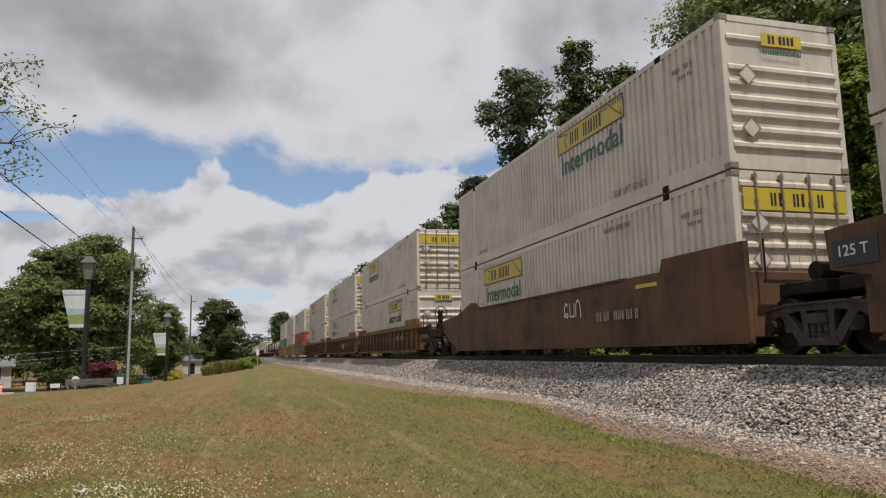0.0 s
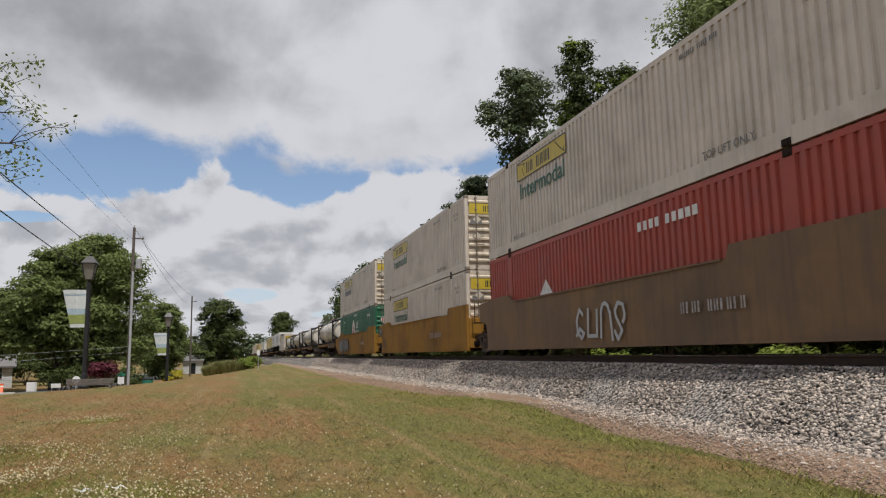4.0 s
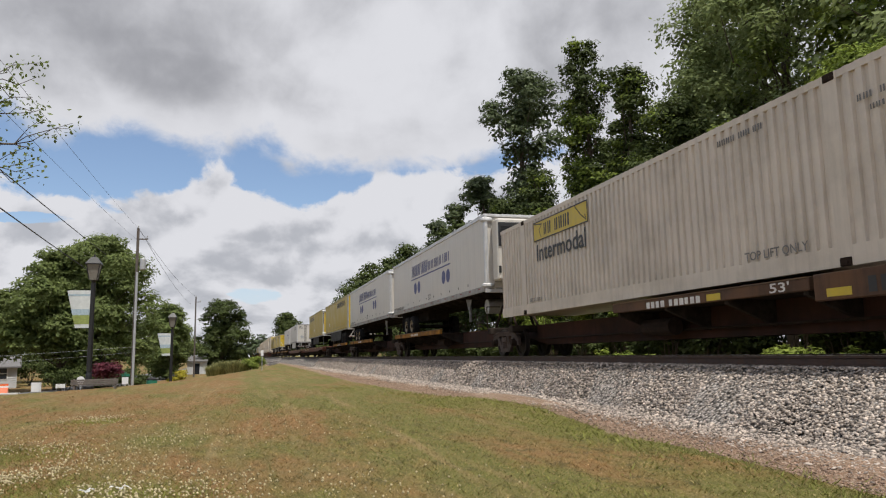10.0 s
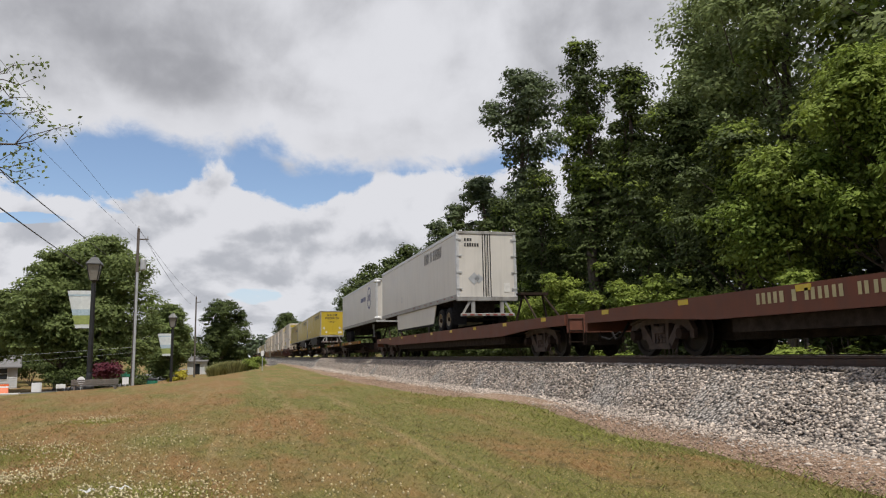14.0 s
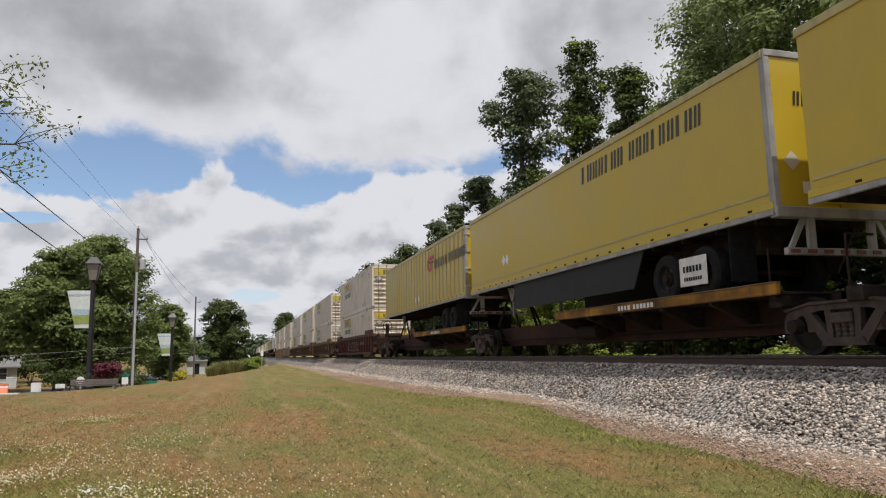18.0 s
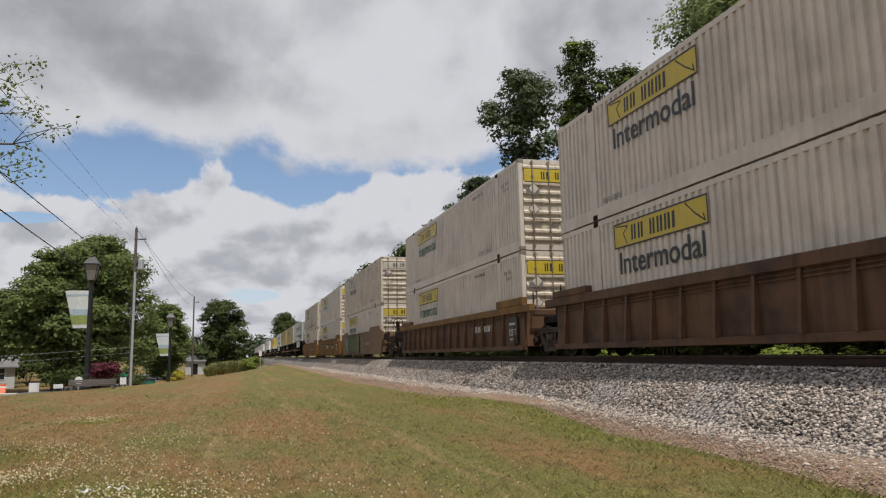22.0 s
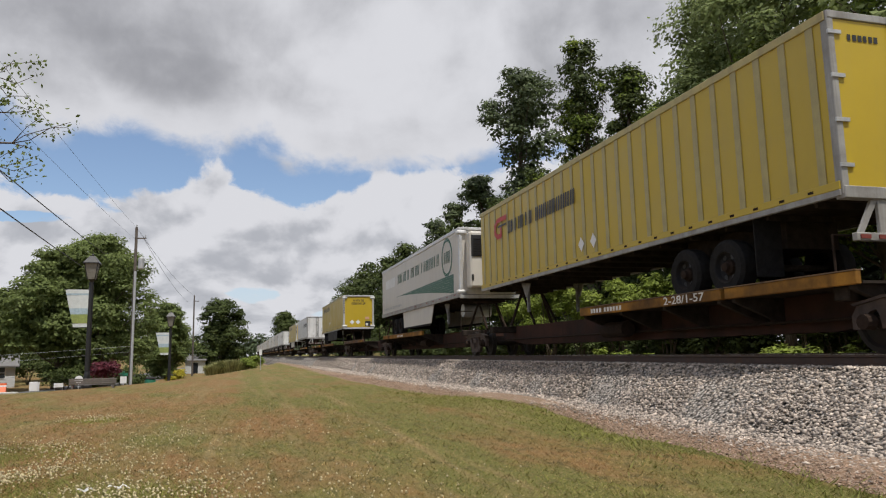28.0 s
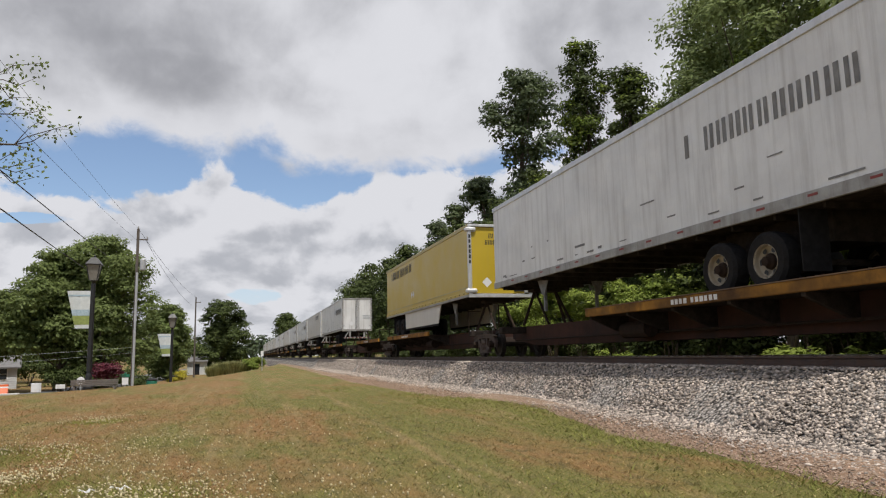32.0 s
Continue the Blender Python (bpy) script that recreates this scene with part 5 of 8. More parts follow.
# -------- spine cars, flat cars
def spine_unit(u, length, strips, label, tail=False, hitch=None, plate=None, text="", text_at=None, bogie=-.6, patches=(), bare=False, bars_at=None):
    root = thing("spine_car", label, "rail car", "spine cars of the train")
    out = [(-.5, .62), (1.6, .36), (length - 1.6, .36), (length + .5, .62), (length + .5, 1.0), (-.5, 1.0)]
    part("centre_sill", prism(bmesh.new(), out, -.33, .33, "x"), M_SPINE, root, "red-brown steel spine")
    for a, b, paint in strips:
        for s in (-1, 1):
            part("side_rail", bx(s * 1.36 - .05, s * 1.36 + .05, a, b, .98, 1.17, .012), paint, root, "worn orange side rail")
            part("rail_lip", bx(s * 1.36 - .06, s * 1.36 + .06, a, b, 1.172, 1.19), M_TAN, root, "pale worn rail edge")
        part("deck", bx(-1.3, 1.3, a, b, .99, 1.03), M_GRIME, root)
        for k in range(int((b - a) / 1.6) + 1):
            y = a + .15 + k * (b - a - .3) / max(1, int((b - a) / 1.6))
            part("outrigger", prism(bmesh.new(), [(-1.34, .92), (-.3, .5), (.3, .5), (1.34, .92), (1.34, .985), (-1.34, .985)], y - .05, y + .05), M_GRIME, root)
    if plate:
        part("side_plate", bx(-1.43, -1.30, plate[0], plate[1], .80, 1.20, .015), M_BROWN, root, "large rusty brown side plate")
        part("plate_mark", bars(bmesh.new(), (-1.436, plate[0] + (plate[1] - plate[0]) * .62, .86), *NEAR_AXES, .62, .22, 3, (), 0, 3), M_BLACK, root)
        part("plate_patch", bx(-1.436, -1.42, plate[1] - .7, plate[1] - .25, .85, .97), M_SIGNYEL, root)
    if hitch is not None:
        bm = bmesh.new()
        for s in (-1, 1):
            tube(bm, (s * .35, hitch, 2.16), (s * .75, hitch + .1, 1.02), .05, n=6)
            tube(bm, (s * .35, hitch, 2.16), (s * .4, hitch - 1.1, 1.02), .045, n=6)
        box(bm, -.5, .5, hitch - .25, hitch + .25, 2.10, 2.18)
        part("trailer_hitch", bm, M_RUSTY, root, "folding steel trailer hitch")
    for a, b in patches:
        part("paint_patch", bx(-1.416, -1.40, a, b, 1.0, 1.13, .006), M_ORANGE, root, "patch of worn orange paint")
    if text:
        part("lettering", write(bmesh.new(), text, (-1.413, text_at, 1.0), *NEAR_AXES, .105 * len(text) * (.75 if len(text) > 9 else 1.4), .11 if len(text) > 9 else .16), M_PALE, root)
    if bars_at or not (text or bare):
        a, b, _ = strips[0]
        part("number_bars", bars(bmesh.new(), (-1.413, bars_at or (a + b) / 2 + .8, 1.02), *NEAR_AXES, 1.5, .10, 10, (3,), 0, 9), M_PALE, root)
    truck(root, bogie)
    if tail:
        truck(root, length + .6)
    for y in (.6, length - .6):
        part("cross_beam", bx(-1.2, 1.2, y - .15, y + .15, .78, 1.0, .02), M_GRIME, root)
        part("corner_post", tube(bmesh.new(), (-1.25, y, 1.0), (-1.25, y, 1.75), .02, n=6), M_RUSTY, root)
        part("hand_rail", tube(bmesh.new(), (-1.25, y, 1.75), (-.75, y, 1.75), .02, n=6), M_RUSTY, root)
    part("brake_pipe", tube(bmesh.new(), (-.5, .2, .55), (-.5, length - .2, .55), .03, n=6), M_RUSTY, root)
    part("brake_reservoir", tube(bmesh.new(), (-.75, length * .45, .62), (-.75, length * .45 + 1.1, .62), .19, n=12), M_RUSTY, root)
    return mover(root, u, 0.0)


def flat_car(u, length, hitches, marks, label):
    root = thing("flat_car", label, "rail car", "long flat cars of the train")
    part("deck", bx(-1.38, 1.38, 0, length, .98, 1.06, .01), M_GRIME, root)
    for s in (-1, 1):
        x = s * 1.42
        out = [(0, .82), (2.5, .80), (5.0, .66), (length - 5.0, .66), (length - 2.5, .80), (length, .82), (length, 1.10), (0, 1.10)]
        part("side_sill", prism(bmesh.new(), out, x - .05, x + .05, "x"), M_RED, root, "red oxide side sill")
    # sill deepened, and dark boxes added beside it, to stand for shade underneath
    part("centre_sill", bx(-.35, .35, .3, length - .3, .30, .98), M_GRIME, root)
    for s in (-1, 1):
        part("brake_rigging", bx(s * .9 - .3, s * .9 + .3, 5.2, length - 5.2, .42, .66), M_GRIME, root)
    for i in range(9):
        y = 1.2 + i * (length - 2.4) / 8
        part("deck_mark", bx(-1.478, -1.46, y, y + .32, .98, 1.08), M_SIGNYEL, root, "yellow paint mark")
    for y in hitches:
        bm = bmesh.new()
        for s in (-1, 1):
            tube(bm, (s * .35, y, 2.14), (s * .6, y + .15, 1.06), .04, n=6)
            tube(bm, (s * .35, y, 2.14), (s * .45, y - 1.5, 1.06), .035, n=6)
        box(bm, -.5, .5, y - .2, y + .25, 2.08, 2.16)
        part("trailer_hitch", bm, M_RUSTY, root, "folding steel trailer hitch")
    for y in marks:
        part("lettering_bars", bars(bmesh.new(), (-1.478, y + 4.9, .84), *NEAR_AXES, 5.6, .18, 19, (6, 10, 15), 0, 2, True), M_POST, root, "row of white bars along the sill")
    truck(root, 2.6)
    truck(root, length - 2.6)
    for way, y in ((-1, 0), (1, length)):
        a, b = sorted((y, y + way * .12))
        part("end_sill", bx(-1.42, 1.42, a, b, .62, 1.1, .01), M_RED, root)
        coupler(root, y - way * .3, way)
        ladder(root, -1.2, y + way * .13, .3, 1.0, M_RUSTY)
    for k in range(14):
        y = 4.6 + k * (length - 9.2) / 13
        part("cross_bearer", bx(-1.35, 1.35, y - .05, y + .05, .70, .97), M_GRIME, root)
    return mover(root, u, 0.0)


# -------- tank containers
def tank(u, z):
    root = thing("tank_container", "cream white tank in a dark steel frame with top walkway", "tank container", "tank containers on the train")
    n, r, ln, h = 40, 1.11, 12.19, 2.12
    cz = 1.10
    prof = [(.02, .16), (.5, .165), (.85, .19), (1.02, .24), (1.09, .31), (r, .45), (r, ln - .45), (1.09, ln - .31), (1.02, ln - .24), (.85, ln - .19), (.5, ln - .165), (.02, ln - .16)]
    part("barrel", lathe(bmesh.new(), prof, "y", (0, 0, cz), n), M_TANK, root, "cream clad barrel", smooth=True)
    for y in (1.0, 2.2, 3.0, 4.5, 5.6, 6.9, 8.2, 9.4, 10.4, 11.3):
        g = part("band", shared("tank_band", lambda: lathe(bmesh.new(), [(r - .01, -.024), (r + .006, -.018), (r + .006, .018), (r - .01, .024)], "y", (0, 0, 0), n), M_RUSTY), M_RUSTY, root, "brown cladding band")
        g.location = (0, y, cz)
    for y in (.05, ln - .05):
        for s in (-1, 1):
            p = part("corner_post", bx(s * 1.2 - .07, s * 1.2 + .07, y - .08, y + .08, 0, h, .01), M_FRAME, root)
            for zz in (0, h - .1):
                part("corner_casting", bx(s * 1.2 - .09, s * 1.2 + .09, y - .1, y + .1, zz, zz + .11, .01), M_TAPE if zz else M_FRAME, root)
            bm = bmesh.new()
            tube(bm, (s * 1.15, y, .72), (s * .5, y, .05), .06, n=6)
            tube(bm, (s * 1.15, y, 1.52), (s * .62, y, h - .05), .055, n=6)
            part("brace", bm, M_FRAME, root)
            bm = bmesh.new()
            w = .55 if y < 1 else -.55
            tube(bm, (s * 1.15, y, 1.3), (s * 1.02, y + w * 2.2, .32), .05, n=6)
            tube(bm, (s * 1.15, y, 1.5), (s * 1.0, y + w * 1.0, 1.5), .045, n=6)
            part("side_brace", bm, M_FRAME, root)
        part("cross_bar", bx(-1.15, 1.15, y - .06, y + .06, 0, .12), M_FRAME, root)
        part("cross_bar", bx(-1.15, 1.15, y - .05, y + .05, h - .1, h), M_FRAME, root)
    part("saddle", bx(-.8, .8, 1.2, ln - 1.2, .0, .14), M_FRAME, root)
    for y in (2.0, ln - 2.0):
        part("saddle_ring", prism(bmesh.new(), [(-1.05, .1), (1.05, .1), (1.0, .55), (-1.0, .55)], y - .06, y + .06), M_FRAME, root)
    for y0, y1, x0 in ((1.0, 4.6, -.72), (4.75, 6.6, -.55), (6.75, 9.4, -.62)):
        part("walkway", prism(bmesh.new(), [(x0, cz + r - .04), (.3, cz + r + .30), (.3, cz + r + .33), (x0, cz + r - .01)], y0, y1), M_GREYPIPE, root, "grey sloping top walkway")
        for y in (y0 + .15, (y0 + y1) / 2, y1 - .15):
            part("walkway_bracket", prism(bmesh.new(), [(x0 + .1, cz + r - .04), (.25, cz + r - .04), (.25, cz + r + .27)], y - .02, y + .02), M_FRAME, root)
    part("hand_rail", tube(bmesh.new(), (-r - .05, .5, cz - .25), (-r - .05, 5.2, cz - .25), .014, n=5), M_ROD, root, "thin brown side pipe")
    bm = bmesh.new()
    for dx in (-.02, .28):
        pts = [(-1.0 - .0, 5.6 + dx, .1), (-1.24, 5.6 + dx, .6), (-1.24, 5.6 + dx, 1.35), (-.85, 5.6 + dx, 2.1), (-.5, 5.6 + dx, cz + r + .25)]
        for a, b in zip(pts, pts[1:]):
            tube(bm, a, b, .018, n=5)
    for k in range(6):
        tube(bm, (-1.24, 5.58, .55 + k * .25), (-1.24 + max(0, k - 3) * .13, 5.88, .55 + k * .25), .014, n=5)
    part("ladder", bm, M_STEEL, root)
    part("manhole", lathe(bmesh.new(), [(.3, 0), (.3, .2), (.22, .26), (.02, .27)], "z", (0, ln / 2, cz + r - .05), 16), M_TANK, root)
    bm = bars(bmesh.new(), (-.4, .155, 1.42), *END_AXES, .85, .1, 11, (3,), 0, 3)
    part("number_bars", bm, M_BLACK, root)
    for x, zz in ((.80, 1.82), (.88, .80)):
        q = part("placard", shared("placard", lambda: diamond(.2), M_ROADWHITE), M_ROADWHITE, root, "diamond placard")
        q.location = (x, .08, zz)
        bm = bars(bmesh.new(), (-.09, -.005, -.04), *END_AXES, .18, .08, 4)
        part("placard_mark", bm, M_BLACK, q)
    part("rear_plate", bx(-.1, .15, .14, .18, .45, .8), M_PALE, root)
    bm = bmesh.new()
    for k, letter in enumerate("REAR"):
        write(bm, letter, (-r - .013, 11.15, cz + .12 - k * .13), *NEAR_AXES, .08, .1)
    stroke(bm, (-r - .013, 11.45, cz - .08), *NEAR_AXES, [(.2, 0), (0, 0), (.06, .05)], .02)
    part("lettering", bm, M_BLACK, root)
    for y, zz in ((9.5, .1), (8.6, -.22)):
        q = part("placard", shared("side_placard", side_diamond, M_GREYPIPE), M_GREYPIPE, root)
        q.location = (-1.135, y, cz + zz)
        if zz > 0:
            part("placard_rim", stroke(bmesh.new(), (-.004, 0, 0), *NEAR_AXES, [(0, -.22), (.22, 0), (0, .22), (-.22, 0), (0, -.22)], .04), M_REDMARK, q, "red placard border")
    tri = stroke(bmesh.new(), (-r - .02, 3.3, cz + .05), *NEAR_AXES, [(0, 0), (.3, 0), (.15, .3), (0, 0)], .025)
    bars(tri, (-r - .016, 4.0, cz - .15), *NEAR_AXES, .5, .1, 5)
    bars(tri, (-r - .016, 4.0, cz + .25), *NEAR_AXES, .6, .1, 7)
    part("warning_marks", tri, M_FRAME, root, "dark triangle and rows of bars")
    return mover(root, u, z)


def side_diamond():
    bm = bmesh.new()
    bm.faces.new([bm.verts.new(p) for p in ((0, 0, -.26), (0, -.26, 0), (0, 0, .26), (0, .26, 0))])
    return bm


# -------- highway trailers: the origin is on the deck under the end that leads
def wheel_pair(root, y, rim):
    for s in (-1, 1):
        w = part("wheel", shared("tyre", lambda: lathe(bmesh.new(), [(.28, -.17), (.44, -.18), (.50, -.13), (.505, 0), (.505, .1), (.50, .13), (.28, .17)], "x", (0, 0, 0), 22, False), M_TYRE), M_TYRE, root, "black truck tyre")
        w.location = (s * 1.06, y, .51)
        r = part("rim", shared("rim|" + rim.name, lambda: lathe(bmesh.new(), [(.30, -.16), (.29, -.178), (.275, -.16), (.26, -.09), (.17, -.05), (.10, -.06)], "x", (0, 0, 0), 20, False), rim), rim, w, "dished wheel rim")
        h = part("hub", shared("trailer_hub", lambda: lathe(bmesh.new(), [(.145, -.05), (.13, -.10), (.085, -.13), (.08, -.19), (.02, -.2)], "x", (0, 0, 0), 12), M_RUSTY), M_RUSTY, r, "rusty wheel hub")
        for k in range(6):
            q = part("hand_hole", shared("hand_hole", lambda: disc(bmesh.new(), (0, 0, 0), (0, -1, 0), (0, 0, 1), 0, 0, .052, n=10), M_BLACK), M_BLACK, r)
            q.location = (-.082, .212 * math.cos(k * 1.0472), .212 * math.sin(k * 1.0472))
        r.rotation_euler = (0, 0, 0 if s < 0 else math.pi)


# the default dark rim carries the shade under the trailer in its colour
def trailer(u, style, paint, front_near, wheels_at, label, skirt=None, reefer=False, ribs=False, rim=M_FRAME, lz=1.06):
    root = thing("semi_trailer", label, "trailer", "trailers on the train")
    z0, z1, W = 1.24, 4.05, 1.295
    part("body", bx(-W, W, .02, L53 - .02, z0 + .12, z1 - .1, .02), paint, root)
    rail = M_SIDEPOST if paint is M_YEL else M_ALU
    for s in (-1, 1):
        part("top_rail", bx(s * W - .03, s * W + .03, 0, L53, z1 - .15, z1 - .01, .008), rail, root, "dull metal top rail")
        if paint is M_YEL:
            part("bottom_rail", bx(s * W - .03, s * W + .03, 0, L53, z0 + .075, z0 + .2, .008), paint, root, "yellow slotted bottom rail")
            part("rail_lip", bx(s * W - .035, s * W + .035, 0, L53, z0 - .02, z0 + .073, .008), M_SILL, root, "grimy silver lip")
        else:
            part("bottom_rail", bx(s * W - .03, s * W + .03, 0, L53, z0, z0 + .2, .008), M_SILL, root, "grimy silver bottom rail")
    part("roof", bx(-W + .02, W - .02, .02, L53 - .02, z1 - .1, z1 - .03), M_ALU, root)
    part("floor", bx(-W + .05, W - .05, .1, L53 - .1, z0 + .02, z0 + .12), M_GRIME, root)
    tape = M_TAPE if paint is not M_YEL else M_RUSTY
    gap, wide = (.61, .11) if paint is M_YEL else (1.15, .2)
    for k in range(int(15.5 / gap)):
        q = part("rail_slot" if paint is M_YEL else "reflector", shared("reflector|" + tape.name, lambda: bx(-W - .036, -W - .028, 0, wide, z0 + .11, z0 + .15), tape), tape, root)
        q.location = (0, .5 + k * gap, 0)
    for k in range(15):
        b = part("cross_member", shared("cross_member", lambda: bx(-1.2, 1.2, -.03, .03, z0 - .08, z0 + .02), M_GRIME), M_GRIME, root)
        b.location = (0, .6 + k * 1.07, 0)
    if ribs:
        for k in range(27):
            b = part("side_post", shared("side_post", lambda: bx(-W - .016, -W, -.075, .075, z0 + .2, z1 - .15), M_SIDEPOST), M_SIDEPOST, root, "dull yellowed side post")
            b.location = (0, .32 + k * .595, 0)
    # the end that leads
    if front_near:
        for s in (-1, 1):
            part("corner_post", bx(s * (W - .06) - .075, s * (W - .06) + .075, -.05, .1, z0 - .02, z1, .03), M_ALU, root, "silver front corner")
            for zz in (z0 + .15, z1 - .28):
                part("corner_cap", bx(s * (W - .11) - .22, s * (W - .11) + .22, -.085, .16, zz - .02, zz + .15, .05), M_ALU, root)
        part("nose_rail", bx(-W, W, -.045, .06, z0 - .04, z0 + .1, .01), M_ALU, root)
        part("nose_rail", bx(-W, W, -.045, .06, z1 - .1, z1, .01), M_ALU, root)
    else:
        for s in (-1, 1):
            part("rear_post", bx(s * (W - .05) - .06, s * (W - .05) + .06, -.04, .1, z0, z1, .01), M_ALU if paint is M_TRAILER else M_SILL, root)
            for k in range(0 if paint is M_YEL and not ribs else 4):
                zz = z0 + .4 + k * .68
                part("hinge", bx(s * (W - .1) - .12, s * (W - .1) + .12, -.06, -.03, zz, zz + .06), M_STEEL, root)
        part("rear_header", bx(-W, W, -.05, .1, z1 - .12, z1, .01), M_SILL, root)
        part("rear_sill", bx(-W, W, -.06, .12, z0 - .06, z0 + .12, .01), M_SILL, root)
        for s in (-1, 1):
            part("door", bx(.01 if s > 0 else -W + .1, W - .1 if s > 0 else -.01, -.025, .03, z0 + .12, z1 - .12, .008), paint, root)
        if paint is not M_YEL or ribs:
            for x in (-.16, -.06, .06, .16):
                part("lock_rod", tube(bmesh.new(), (x, -.045, z0 + .1), (x, -.045, z1 - .12), .018, n=6), M_FRAME, root)
        part("bumper", bx(-1.15, 1.15, -.05, .05, .56, .68, .01), M_SILL, root, "grey rear underrun bar")
        for x in (-.62, .62):
            part("bumper_post", bx(x - .08, x + .08, -.03, .04, .66, z0 - .05, .01), M_SILL, root)
            part("bumper_brace", prism(bmesh.new(), [(x * 1.1, z0 - .05), (x * 1.28, z0 - .05), (x * 1.75, .68), (x * 1.6, .68)], -.02, .03), M_SILL, root)
        for k in range(7):
            for dx, dz in ((-1.1 + k * .33, .59),):
                q = part("reflector", shared("end_reflector", lambda: bx(0, .18, -.068, -.05, 0, .06), M_TAPE), M_TAPE, root)
                q.location = (dx, 0, dz)
    # running gear
    for y in (wheels_at, wheels_at + 1.25):
        wheel_pair(root, y, rim)
        part("axle", tube(bmesh.new(), (-1.0, y, .51), (1.0, y, .51), .065, n=8), M_GRIME, root)
    part("slider_frame", bx(-.55, .55, wheels_at - .8, wheels_at + 2.1, .75, z0 + .02), M_GRIME, root)
    part("mud_flap", bx(-1.25, -.7, wheels_at + (2.05 if wheels_at > 8 else -.85), wheels_at + (2.07 if wheels_at > 8 else -.83), .25, z0), M_TYRE, root)
    ly = 3.2 if wheels_at > 8 else L53 - 3.2
    for s in (-1, 1):
        part("landing_leg", bx(s * .85 - .045, s * .85 + .045, ly - .045, ly + .045, .3, z0, .01), M_LEG, root, "retracted landing leg")
        part("leg_brace", prism(bmesh.new(), [(ly - .4, z0), (ly + .4, z0), (ly + .07, .78), (ly - .07, .78)], s * .905 - .012, s * .905 + .012, "x"), M_LEG, root)
    if skirt:
        a, b = (4.3, wheels_at - .8) if wheels_at > 8 else (wheels_at + 2.0, L53 - 4.2)
        for s in (-1, 1):
            # far black skirt lengthened forward: a dark sheet for the deep shade underneath
            if skirt is M_SKIRT and s > 0:
                a = .9
            part("side_skirt", prism(bmesh.new(), [(a, z0), (b, z0), (b - .15, .43), (a + .5, .43)], s * 1.22 - .02, s * 1.22 + .02, "x"), skirt, root, "side skirt")
            if skirt is M_TRAILER:
                part("skirt_lip", prism(bmesh.new(), [(a + .5, .43), (b - .15, .43), (b - .17, .34), (a + .6, .34)], s * 1.22 - .015, s * 1.22 + .015, "x"), M_TYRE, root, "black rubber lip")
    if reefer:
        part("cooling_unit", bx(-1.02, 1.02, -.62, -.05, z0 + .35, z1 - .25, .06), M_TRAILER, root, "white refrigeration unit")
        part("grille", bx(-.98, .98, -.66, -.6, z0 + 1.55, z1 - .4, .02), M_DARK, root, "black grille")
        for k in range(7):
            part("slat", bx(-.9, .9, -.68, -.655, z0 + 1.62 + k * .1, z0 + 1.66 + k * .1), M_FRAME, root)
        part("fuel_tank", tube(bmesh.new(), (-.6, 1.9, .82), (.6, 1.9, .82), .28, n=14), M_STEEL, root)
        part("unit_label", bx(-.98, -.9, -.64, -.6, z0 + .6, z0 + .85), M_BLACK, root)
    decorate(root, style, z0, z1, W, front_near)
    return mover(root, u, lz)


